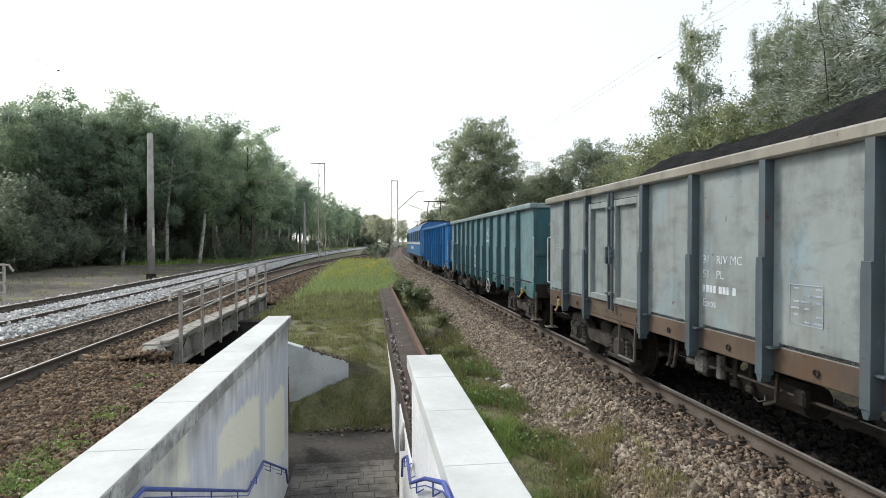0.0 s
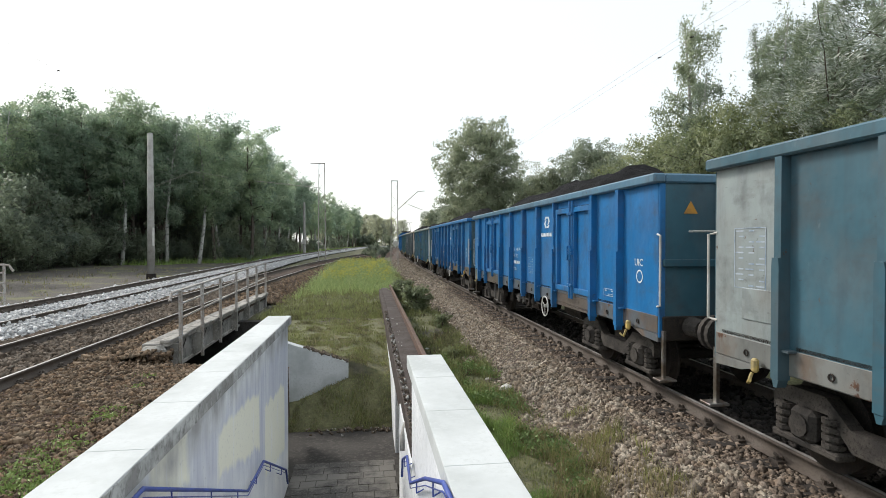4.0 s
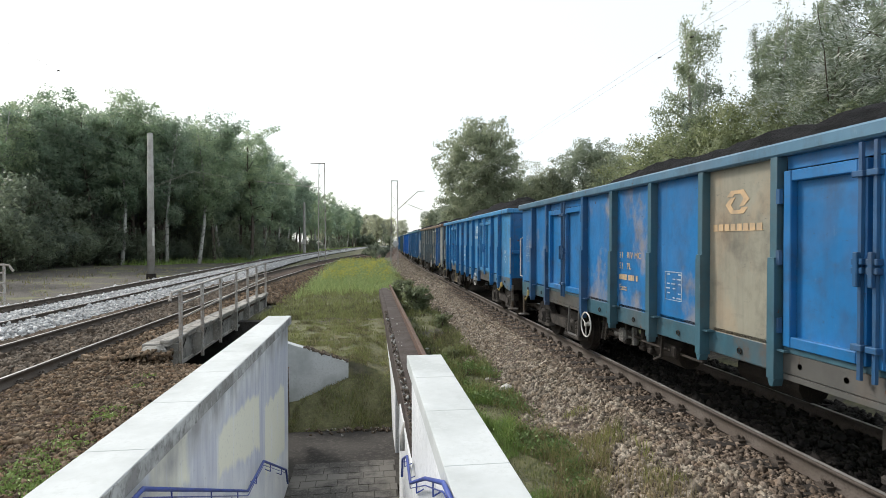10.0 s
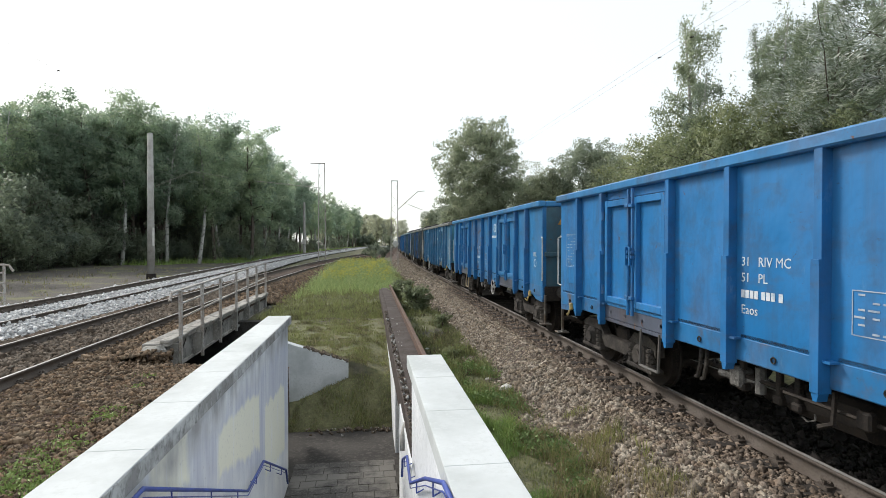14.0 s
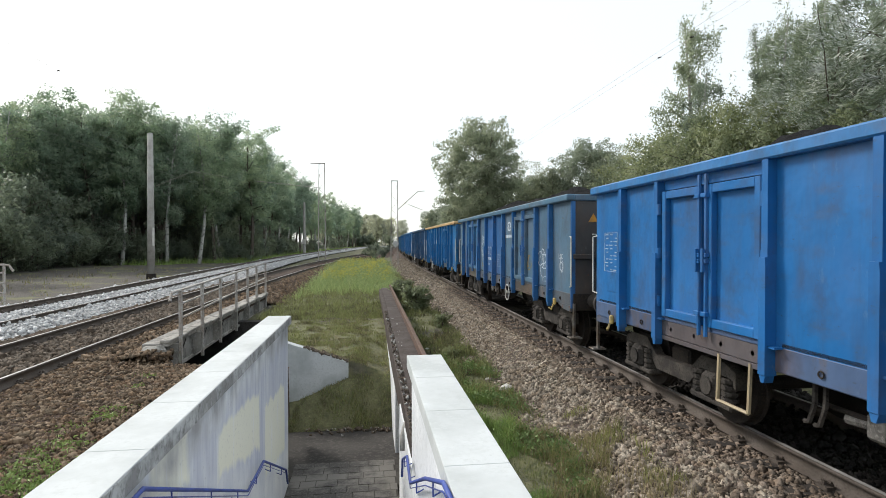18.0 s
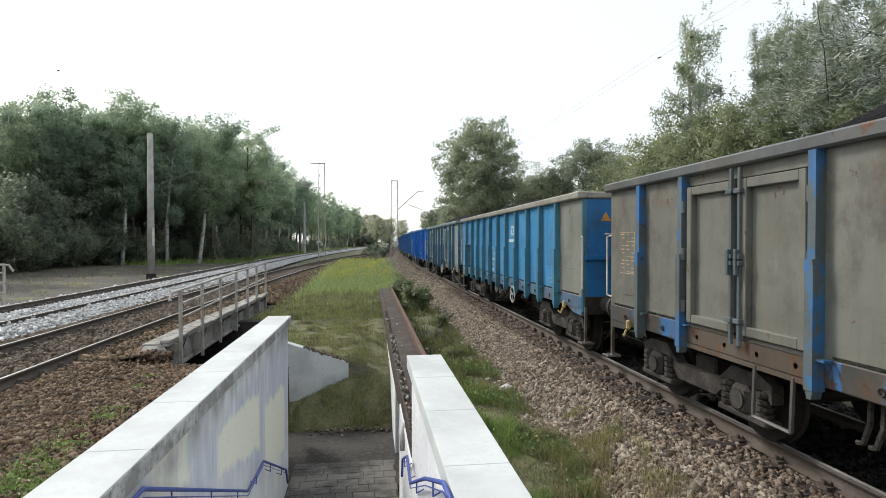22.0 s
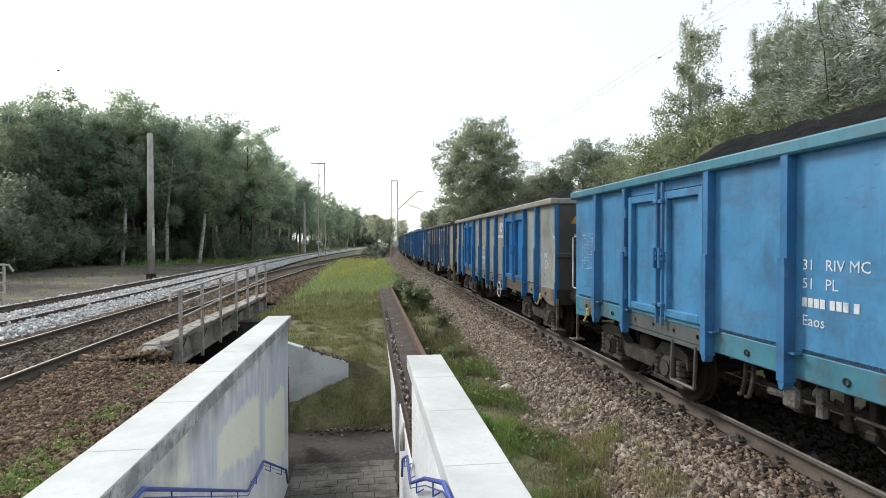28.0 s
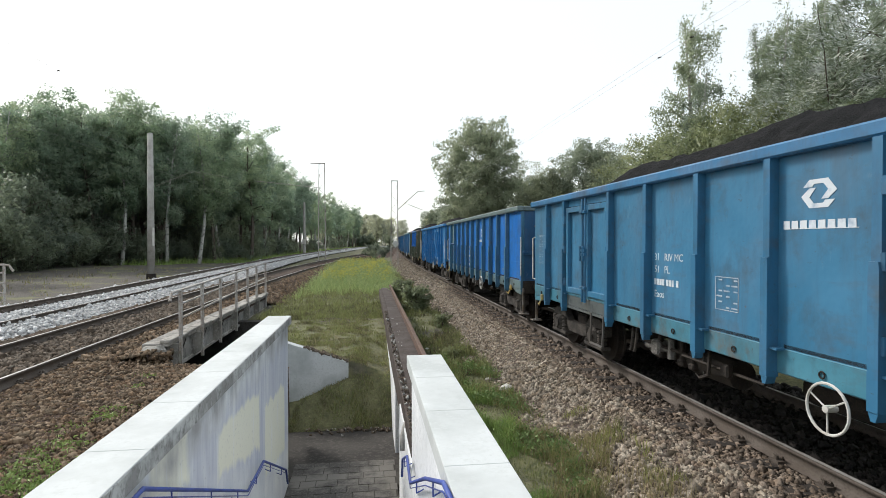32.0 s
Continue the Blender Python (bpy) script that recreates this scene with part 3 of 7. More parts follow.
def shoulder(y0, y1, o0, o1, n, clump):
    y = rng.uniform(y0, y1, n)
    o = rng.uniform(o0, o1, n)
    x = 5.2 + o
    z = np.interp(o, [-4.4, -2.6, -2.3, -1.65], [-0.63, -0.62, -0.49, -0.2])
    keep = np.array([noise.noise((float(a) * 1.3, float(b) * 0.9, 3.0)) for a, b in zip(x, y)]) > clump
    return np.stack([x, y, z - 0.01], -1)[keep]


def gravel_weed_spots():
    spots = ((-3.86, 6.7, 0.2, 420), (-3.75, 7.25, 0.13, 260), (-4.05, 7.9, 0.1, 160), (-3.45, 6.1, 0.22, 480), (-3.8, 6.35, 0.2, 330), (-3.78, 8.35, 0.12, 200), (-4.18, 10.75, 0.12, 300), (-4.0, 10.0, 0.1, 120), (-3.3, 5.2, 0.25, 420), (-3.8, 8.75, 0.1, 120), (-4.6, 5.7, 0.2, 420), (-4.0, 5.4, 0.2, 420), (-5.0, 6.3, 0.12, 200), (-2.4, 10.6, 0.12, 120), (-4.4, 6.9, 0.1, 160))
    x = np.concatenate([rng.normal(a, r, n) for a, b, r, n in spots])
    y = np.concatenate([rng.normal(b, r, n) for a, b, r, n in spots])
    return np.stack([x, y, np.full(len(x), -0.37)], -1)


blades("turf", patch(-2.7, 1.0, 12.0, 24, 52000, 1.3, -0.4), 0.075, 0.015, M_GRASS, "short olive grass on the slope above the stair foot")
blades("turf", patch(-3.9, 2.4, 19.4, 46, 26000, 1.2), 0.2, 0.025, M_GRASS, "trodden olive grass between the tracks")
blades("tall_grass", ragged(patch(-3.4, 1.8, 23, 62, 20000, 1.0, -0.25), 28), 0.5, 0.03, M_WEED, "tall green weeds on the island")
blades("tufts", patch(-2.7, 0.9, 12.0, 22, 12000, 1.2, 0.1), 0.12, 0.012, M_GRASS, "longer grass tufts on the slope")
blades("dry_grass", patch(-1.7, 1.0, 12.0, 22, 5000, 1.3), 0.1, 0.012, M_DRY, "straw-coloured grass on the slope", category="grass")
blades("verge_grass", shoulder(5, 14, -3.7, -2.6, 6500, 0.0), 0.22, 0.012, M_GRASS, "grass tufts at the foot of the stones")
blades("verge_grass", shoulder(6.0, 9.6, -3.7, -3.1, 6500, -0.05), 0.26, 0.012, M_LUSH, "green grass along the stair wall")
blades("verge_grass", shoulder(5.5, 12.5, -3.75, -3.25, 6500, -0.2), 0.15, 0.010, M_LUSH, "fresh green grass against the stair wall")
blades("verge_grass", shoulder(5, 18.0, -3.8, -2.5, 10000, -0.1), 0.13, 0.012, M_GRASS, "thin grass at the foot of the stones")
blades("tussocks", patch(-24, -14.6, 20, 80, 9000, 1.3, 0.28), 0.22, 0.03, M_GRASS, "scattered grass tussocks on the bare strip")
blades("tussocks", patch(-26, -14.6, 20, 60, 9000, 1.3, 0.3), 0.25, 0.025, M_DRY, "dry grass on the bare strip")
blades("verge_grass", shoulder(4.6, 20, -4.4, -2.5, 26000, -0.6), 0.07, 0.010, M_GRASS, "short olive grass over the dark soil of the verge")
WEED_SPOTS = gravel_weed_spots()
blades("verge_grass", shoulder(5.2, 8.0, -2.9, -1.9, 3500, -0.05), 0.15, 0.010, M_GRASS, "thin olive grass among the stones")
blades("dry_grass", shoulder(4.6, 7.8, -3.3, -2.0, 3000, -0.1), 0.22, 0.007, M_DRY, "dry grass among the stones")
blades("dry_grass", shoulder(7.0, 16, -3.8, -2.6, 3600, 0.0), 0.18, 0.008, M_DRY, "straw-coloured grass along the girder")
blades("verge_grass", shoulder(10, 40, -3.9, -2.6, 14000, -0.1), 0.28, 0.022, M_GRASS, "weeds along the girder")


# ================= the stairwell =================
def wall_slab(name, x0, x1, y0, y1, z0, z1, material, label, bevel=0.01):
    ob = part(name, boxed(x0, x1, y0, y1, z0, z1, bevel=bevel), material)
    return tagged(ob, label, "wall", kind="structure")


def coping(parent, x0, x1, y0, y1, z, step, bare=False):
    """Coping slabs end to end with thin open joints."""
    y = y1
    while y > y0 + 0.05:
        a = max(y0, y - step)
        part("coping_slab", boxed(x0, x1, a + 0.001, y - 0.001, z - 0.13, z - 0.006 * bare, bevel=0.004), M_FASCIA if bare else M_COPING, parent, "white painted coping slab")
        if bare:
            part("paint_skin", boxed(x0 + 0.003, x1 - 0.006, a + 0.0025, y - 0.0025, z - 0.012, z, bevel=0.003), M_COPING, parent, "white paint on the top face")
        y = a


def field(n, l, y, z, y0, y1, low, high, soft=0.10):
    """A mask of 1 between y0 and y1 and between two sloping lines, each given by its heights at y0 and y1."""
    def calc(op, a, b):
        m = n.new("ShaderNodeMath")
        m.operation = op
        for k, v in enumerate((a, b)):
            if isinstance(v, (int, float)):
                m.inputs[k].default_value = v
            else:
                l.new(v, m.inputs[k])
        return m.outputs["Value"]

    def line(h):
        k = (h[1] - h[0]) / (y1 - y0)
        return calc("ADD", calc("MULTIPLY", y, k), h[0] - k * y0)

    inside = calc("MINIMUM", calc("MINIMUM", calc("SUBTRACT", y, y0), calc("SUBTRACT", y1, y)), calc("MINIMUM", calc("SUBTRACT", z, line(low)), calc("SUBTRACT", line(high), z)))
    return ramp(n, l, inside, 0.0, soft)


def stain_wall_material():
    """Faded white wall, rolled over with blue-grey and pale yellow paint, streaked by rain."""
    m = bpy.data.materials.new("overpainted_wall")
    n, l, p = nodes_of(m)
    vec = n.new("ShaderNodeTexCoord").outputs["Object"]
    warp = n.new("ShaderNodeTexNoise")
    warp.inputs["Scale"].default_value, warp.inputs["Detail"].default_value = 3.5, 4
    l.new(stretched(n, l, vec, 1, 1, 0.35), warp.inputs["Vector"])
    push = n.new("ShaderNodeVectorMath")
    push.operation = "MULTIPLY_ADD"
    l.new(warp.outputs["Color"], push.inputs[0])
    push.inputs[1].default_value = (0.0, 0.26, 0.34)
    l.new(vec, push.inputs[2])
    split = n.new("ShaderNodeSeparateXYZ")
    l.new(push.outputs["Vector"], split.inputs["Vector"])
    y, z = split.outputs["Y"], split.outputs["Z"]
    drip = noise_node(n, l, stretched(n, l, vec, 1, 11, 0.9), 1.0, 5, 0.6)
    cloud = noise_node(n, l, stretched(n, l, vec, 1, 1, 0.5), 1.6, 5, 0.6)
    fine = noise_node(n, l, vec, 30, 5, 0.6)
    col = mix(n, l, ramp(n, l, cloud, 0.36, 0.62), (0.78, 0.80, 0.80), (0.62, 0.65, 0.69))
    blue = mix(n, l, ramp(n, l, drip, 0.38, 0.62), (0.49, 0.515, 0.60), (0.63, 0.66, 0.70))
    col = mix(n, l, field(n, l, y, z, 3.3, 9.6, (0.62, -1.2), (0.95, 0.85), 0.25), col, blue)
    col = mix(n, l, field(n, l, y, z, 3.1, 9.6, (-0.5, -2.6), (0.45, -1.45), 0.5), col, mix(n, l, 0.5, blue, (0.62, 0.64, 0.68)))
    yellow = (0.80, 0.80, 0.68)
    for a in ((5.28, 7.2, (0.18, -0.22), (0.70, 0.52)), (7.5, 9.2, (-0.75, -1.0), (0.25, 0.12)), (3.7, 4.5, (0.70, 0.50), (1.1, 1.1))):
        col = mix(n, l, field(n, l, y, z, *a, 0.07), col, yellow)
    col = mix(n, l, ramp(n, l, drip, 0.60, 0.74), col, (0.80, 0.82, 0.82))
    grime = n.new("ShaderNodeMath")
    grime.operation = "MULTIPLY"
    l.new(field(n, l, y, z, 0.0, 12.0, (0.62, 0.62), (1.6, 1.6), 0.25), grime.inputs[0])
    l.new(ramp(n, l, cloud, 0.40, 0.62), grime.inputs[1])
    col = mix(n, l, grime.outputs["Value"], col, (0.33, 0.33, 0.33))
    col = mix(n, l, ramp(n, l, fine, 0.60, 0.80), col, (0.42, 0.42, 0.43))
    l.new(col, p.inputs["Base Color"])
    p.inputs["Roughness"].default_value = 0.85
    bump(n, l, p, fine, 0.2, 0.01)
    return m


M_OVERPAINT = stain_wall_material()
M_FASCIA = surface("grimy_fascia", (0.50, 0.51, 0.50), (0.27, 0.27, 0.26), (0.17, 0.17, 0.16), 2.6, 13, 0.9, 0, 0.4, 0.45, 0.6)
M_WHITEWALL = surface("whitewashed_wall", (0.80, 0.81, 0.82), (0.64, 0.66, 0.68), (0.55, 0.56, 0.57), 1.1, 22, 0.85, 0, 0.25)
# concrete made near-black: the gloom inside the underpass is in its colour
M_SHADEWALL = surface("sooty_underpass_wall", (0.035, 0.033, 0.031), (0.06, 0.056, 0.052), (0.02, 0.019, 0.018), 2.0, 16, 0.95, 0, 0.5)
left_wall = wall_slab("wall_left", -1.66, -1.355, 0.6, 9.45, -2.4, 0.82, M_OVERPAINT, "overpainted white stair wall with faded blotches")
coping(left_wall, -1.685, -1.30, 0.6, 9.49, 0.95, 1.0, True)


right_wall = wall_slab("wall_right", 0.46, 0.74, 0.6, 5.95, -2.4, 0.82, M_WHITEWALL, "white painted stair wall")
coping(right_wall, 0.41, 0.79, 0.6, 6.0, 0.95, 1.0)
wall_slab("wall_right_low", 0.47, 0.75, 5.95, 8.6, -2.4, -0.35, M_WHITEWALL, "low white stair wall under the girder")
wall_slab("wall_back", -1.35, 0.46, 0.6, 0.9, -2.4, 0.2, M_OLDCONC, "rough concrete wall below the platform")
wing = bmesh.new()
# the wing wall faces the stairs
o = [(-2.15, -2.4), (-0.483, -2.4), (-0.483, -0.65), (-1.45, -0.30), (-2.15, -0.06)]
a = [wing.verts.new((x, 13.0, z)) for x, z in o]
b = [wing.verts.new((x, 13.25, z)) for x, z in o]
wing.faces.new(a)
wing.faces.new(b[::-1])
for i in range(5):
    wing.faces.new((a[i], b[i], b[(i + 1) % 5], a[(i + 1) % 5]))
# darker copy of the whitewash: shade on this face put into the colour
M_WING = surface("greyed_whitewash", (0.55, 0.57, 0.575), (0.38, 0.40, 0.40), (0.42, 0.44, 0.44), 1.6, 20, 0.9, 0, 0.3)
tagged(part("wing_wall", wing, M_WING), "white painted wing wall with a sloping top", "wall", kind="structure")
wall_slab("wall_abutment", -2.95, -2.7, 13.25, 19.4, -2.4, -0.95, M_SHADEWALL, "dark concrete side wall of the underpass")
wall_slab("wall_underpass_end", -9.3, -2.7, 19.1, 19.5, -2.4, -0.5, M_SHADEWALL, "dark concrete end wall of the underpass")
wall_slab("wall_underpass_near", -9.3, -2.65, 11.4, 11.7, -2.4, -0.45, M_SHADEWALL, "rough concrete wall carrying the track")
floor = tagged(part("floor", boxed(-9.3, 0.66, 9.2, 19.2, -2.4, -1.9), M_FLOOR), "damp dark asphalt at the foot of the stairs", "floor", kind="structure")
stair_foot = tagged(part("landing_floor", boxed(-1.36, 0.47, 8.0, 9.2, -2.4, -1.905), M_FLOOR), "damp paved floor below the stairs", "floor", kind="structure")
# steps: two flights with a landing between them
steps = tagged(new("stairs"), "worn concrete steps going down between white walls", "stairs", kind="structure")
for i in range(9):
    part("step", boxed(-1.355, 0.46, 0.9 + 0.40 * i if i else 0.55, 0.9 + 0.40 * (i + 1) + 0.03, -2.4, 0.20 - 0.165 * (i + 1) + 0.165, bevel=0.012), M_PAVER, steps)
part("landing", boxed(-1.355, 0.46, 4.5, 6.0, -2.4, -1.285 + 0.165, bevel=0.012), M_PAVER, steps)
for i in range(5):
    part("step", boxed(-1.355, 0.46, 6.0 + 0.40 * i, 6.0 + 0.40 * (i + 1) + 0.03, -2.4, -1.12 - 0.156 * (i + 1), bevel=0.012), M_PAVER, steps)
# paving slabs at the foot, laid close in broken rows
paver_me = {}
for r in range(9):
    x, k = -1.35 - 0.17 * (r % 2), r
    while x < 0.40:
        a, b = max(x, -1.35), min(x + (0.35 if k % 3 else 0.26), 0.465)
        w = round(b - a, 2)
        if w not in paver_me:
            paver_me[w] = finish(boxed(-w / 2, w / 2, -0.124, 0.124, -0.03, 0.03, bevel=0.006), "paver", M_DAMP)
        slab = part("paver", paver_me[w], None, stair_foot, at=((a + b) / 2, 8.12 + 0.254 * r, -1.924 + 0.003 * math.sin(r * 5 + k * 3)))
        slab.rotation_euler = (0.006 * math.sin(k * 7 + r), 0.006 * math.cos(k * 5 + r), 0.01 * math.sin(k + r * 3))
        x = b + 0.008
        k += 1


def handrail(side, x, line):
    """A bent tube, a thin bar below it, and brackets into the wall."""
    rail = thing("handrail", "blue painted steel handrail fixed to the stair wall", "handrail", "stair handrails")
    d = 0.085 * side
    pts = [Vector((x, y, z)) for y, z in line]
    part("rail", tube(bmesh.new(), pts, 0.0145, 8), M_BLUERAIL, rail, smooth=True)
    inner = [p - Vector((0, 0, 0.05)) for p in pts[1:-1]]
    part("lower_rail", tube(bmesh.new(), inner, 0.0045, 6), M_BLUERAIL, rail, smooth=True)
    for a, b in zip(pts[1:-1], pts[2:-1]):
        count = max(1, int((b - a).length / 0.9))
        for k in range(count):
            q = a.lerp(b, (k + 0.5) / count)
            part("bracket", tube(bmesh.new(), [q, q - Vector((0, 0, 0.10)), q - Vector((d, -0.10, 0.11))], 0.006, 5), M_BLUERAIL, rail)


handrail(1, -1.27, [(2.78, 0.62), (2.86, 0.80), (3.28, 0.80), (5.96, -0.43), (6.83, -0.46), (8.62, -1.31), (8.78, -1.59)])
handrail(-1, 0.39, [(2.40, 0.80), (2.52, 0.97), (2.86, 0.92), (3.82, 0.53), (5.22, -0.12), (5.68, -0.04), (6.44, -0.37), (6.55, -0.62)])

# ================= girder along the freight track =================
M_EDGERUST = surface("red_brown_rust", (0.125, 0.078, 0.06), (0.085, 0.06, 0.05), (0.16, 0.11, 0.085), 1.6, 18, 0.9, 0.1, 0.5)
girder = tagged(new("girder"), "rusted steel girder edging the underpass", "girder", kind="structure")
part("web", boxed(0.80, 0.86, 6.2, 27, -1.2, -0.1, bevel=0.006), M_RUST, girder)
part("top_flange", boxed(0.60, 1.06, 6.2, 27, -0.1, -0.06, bevel=0.008), M_RUST, girder)
part("edge_angle", boxed(0.98, 1.07, 6.2, 27, -0.2, 0.09, bevel=0.01), M_EDGERUST, girder, "red-brown rusted edge angle")
part("ledge", boxed(0.49, 0.66, 6.4, 27, -0.6, -0.13, bevel=0.02), M_RUST, girder, "dirt-blackened ledge")
wall_slab("wall_girder", 0.50, 0.72, 10.6, 26, -2.3, -0.6, M_WHITEWALL, "pale wall below the girder")

part("conduit", tube(bmesh.new(), [(0.56, 7.9, -0.36), (0.50, 7.6, -0.34), (0.445, 7.35, -0.42), (0.44, 7.3, -0.6)], 0.035, 8), M_CONC, girder, "loose grey conduit end", smooth=True)
ledge_n = 900
stones("ledge_debris", np.stack([rng.uniform(0.50, 0.82, ledge_n), 6.3 + 12 * rng.uniform(0, 1, ledge_n) ** 1.6, rng.uniform(-0.12, -0.09, ledge_n)], -1), 0.016, M_GREYSTONE, "soil crumbs and grit on the ledge", rng)
stones("ledge_debris", np.stack([rng.uniform(0.50, 0.80, 160), 6.3 + 10 * rng.uniform(0, 1, 160) ** 1.4, rng.uniform(-0.11, -0.07, 160)], -1), 0.02, M_CONC, "pale chips of mortar on the ledge", rng)

# ================= deck and rail of the near track's bridge =================
deck = tagged(new("bridge_deck"), "old concrete bridge deck carrying the worn track", "bridge", kind="structure")
part("slab", boxed(-9.2, -4.55, 11.6, 19.4, -0.75, -0.42, bevel=0.02), M_OLDCONC, deck)
for i in range(6):
    y0 = 12.35 + 1.95 * i
    top = 0.02 - 0.012 * i
    part("edge_beam", boxed(-4.80, -4.37, y0 + 0.01, y0 + 1.94, -0.66, top, bevel=0.02), M_DARKCONC, deck, "dark stained edge panel under the kerb")
    kerb = bmesh.new()
    for k in range(3):
        box(kerb, -4.44, -4.22 + 0.015 * math.sin(i * 4 + k * 2), y0 + 0.01 + 0.644 * k, y0 + 0.63 + 0.644 * k, top, top + 0.07 + 0.012 * math.sin(i + k * 5), bevel=0.015)
    part("kerb", kerb, M_OLDCONC, deck, "pale worn concrete kerb slabs")
    part("panel_lip", boxed(-4.37, -4.31, y0 + 0.05, y0 + 1.9, -0.66, -0.57, bevel=0.015), M_OLDCONC, deck)
    part("drip_edge", boxed(-4.37, -4.26, y0 + 0.02, y0 + 1.93, top - 0.07, top - 0.002, bevel=0.01), M_OLDCONC, deck)
for y in (12.72, 14.4, 16.2, 18.2, 20.0, 21.7):
    g = bmesh.new()
    v = [(-4.38, -0.64), (-4.17, -0.52), (-4.17, -0.05), (-4.38, -0.05)]
    ring = [[g.verts.new((x, y + dy, z)) for x, z in v] for dy in (-0.055, 0.055)]
    g.faces.new(ring[0])
    g.faces.new(ring[1][::-1])
    for k in range(4):
        g.faces.new((ring[0][k], ring[0][(k + 1) % 4], ring[1][(k + 1) % 4], ring[1][k]))
    part("bracket_fin", g, M_OLDCONC, deck, "stained concrete bracket under a post")
    part("cable_loop", tube(bmesh.new(), [(-4.345, y + 0.25 + 0.10 * k, -0.12 - 0.22 * math.sin(math.pi * k / 8)) for k in range(9)], 0.012, 5), M_IRON, deck, "dark hanging cable")
end = boxed(-4.75, -4.25, 12.02, 12.37, -0.8, 0.0, bevel=0.09)
bmesh.ops.subdivide_edges(end, edges=end.edges[:], cuts=3, use_grid_fill=True)
for q in end.verts:
    q.co += Vector((noise.noise(q.co * 5), noise.noise(q.co * 5 + Vector((7, 0, 0))), noise.noise(q.co * 5 + Vector((0, 9, 0))))) * 0.07
part("broken_end", end, M_OLDCONC, deck, "crumbling concrete end block")
fence = thing("bridge_railing", "grey painted steel railing along the bridge edge", "railing")
post_y = [12.72, 14.4, 16.2, 18.2, 20.0, 21.7, 23.7]
rail_x = lambda y: -4.12 - 0.016 * (y - 12.2)
top_z = lambda y: 1.12 + 0.016 * (y - 12.2)
for y in post_y:
    x = rail_x(y)
    p = bmesh.new()
    box(p, x - 0.035, x + 0.035, y - 0.006, y + 0.006, -0.66, top_z(y))
    box(p, x + 0.029, x + 0.041, y - 0.035, y + 0.035, -0.66, top_z(y))
    part("post", p, M_GREYPAINT, fence)
for k, (dz, w) in enumerate(((0.0, 0.05), (-0.3, 0.04), (-0.62, 0.04))):
    for y0, y1 in zip(post_y, post_y[1:]):
        p = bmesh.new()
        pts = []
        for y in (y0, y1):
            pts.append((rail_x(y), y, top_z(y) + dz))
        tube(p, pts, w * 0.62, 4)
        part("rail", p, M_GREYPAINT, fence)
part("end_bend", tube(bmesh.new(), [(rail_x(12.7), 12.72, 1.13), (rail_x(12.7), 12.2, 1.12), (rail_x(12.7), 12.08, 0.95)], 0.03, 6), M_GREYPAINT, fence)
short = thing("short_railing", "pale grey tubular railing end beside the far track", "railing")
for i, (x, y) in enumerate(((-14.45, 24.0), (-16.1, 24.1))):
    part("post", tube(bmesh.new(), [(x, y, -0.7), (x, y, 1.28)], 0.05, 6), M_GREYPAINT, short)
for z in (1.28, 0.95, 0.55, 0.15):
    part("rail", tube(bmesh.new(), [(-19.5, 24.3, z), (-14.45, 24.0, z)], 0.045, 6), M_GREYPAINT, short)
part("end_bend", tube(bmesh.new(), [(-14.45, 24.0, 1.28), (-14.25, 23.98, 1.25), (-14.1, 23.97, 1.02)], 0.05, 6), M_GREYPAINT, short)


stones("bridge_rubble", np.stack([rng.uniform(-5.0, -4.15, 700), rng.normal(11.95, 0.16, 700), rng.uniform(-0.42, -0.12, 700)], -1), 0.04, M_STONER, "stones heaped against the crumbling end of the deck", rng)
stones("bridge_rubble", np.stack([rng.uniform(-4.5, -2.7, 420), rng.normal(11.55, 0.14, 420), rng.uniform(-0.5, -0.36, 420)], -1), 0.04, M_GREYSTONE, "dark stones and soil along the edge of the gap", rng)
crest = rng.uniform(0, 1, 170)
stones("wing_debris", np.stack([-1.5 + 1.05 * crest, rng.uniform(12.99, 13.26, 170), -0.27 - 0.365 * crest], -1), 0.022, M_GREYSTONE, "soil and grit along the top of the wing wall", rng)


# ================= masts and wires =================
def lattice(name, x, y, z0, z1, half0, half1, label, bays):
    m = thing(name, label, "catenary mast", "catenary masts", (x, y, z0))
    h = z1 - z0
    for s in (-1, 1):
        part("leg", tube(bmesh.new(), [(s * half0, 0, 0), (s * half1, 0, h)], [0.075, 0.06], 4), M_GREYPAINT, m)
    for i in range(bays):
        a, b = i / bays, (i + 1) / bays
        wa, wb = half0 + (half1 - half0) * a, half0 + (half1 - half0) * b
        s = 1 if i % 2 else -1
        part("lacing", tube(bmesh.new(), [(s * wa, 0, h * a), (-s * wb, 0, h * b)], 0.03, 4), M_GREYPAINT, m)
    part("cap", boxed(-half1 - 0.06, half1 + 0.06, -0.08, 0.08, h - 0.06, h + 0.02), M_GREYPAINT, m)
    return m


mast = lattice("lattice_mast", -5.5, 66.0, -0.6, 11.45, 0.42, 0.32, "tall grey lattice catenary mast beside the worn track", 16)
part("insulator", tube(bmesh.new(), [(-0.4, 0, 12.0), (-1.3, 0, 11.95)], 0.06, 6), M_GREYPAINT, mast)
mast2 = lattice("lattice_mast", 2.95, 64.0, -0.6, 9.3, 0.42, 0.36, "dark slim catenary mast with a bracket over the freight track", 12)
part("bracket_arm", tube(bmesh.new(), [(0.4, 0, 6.55), (2.75, 0, 8.7), (3.6, 0, 8.75)], 0.05, 5), M_GREYPAINT, mast2)
part("steady_arm", tube(bmesh.new(), [(1.1, 0, 7.25), (1.5, 0, 7.2), (3.3, 0, 6.5)], 0.03, 5), M_GREYPAINT, mast2)
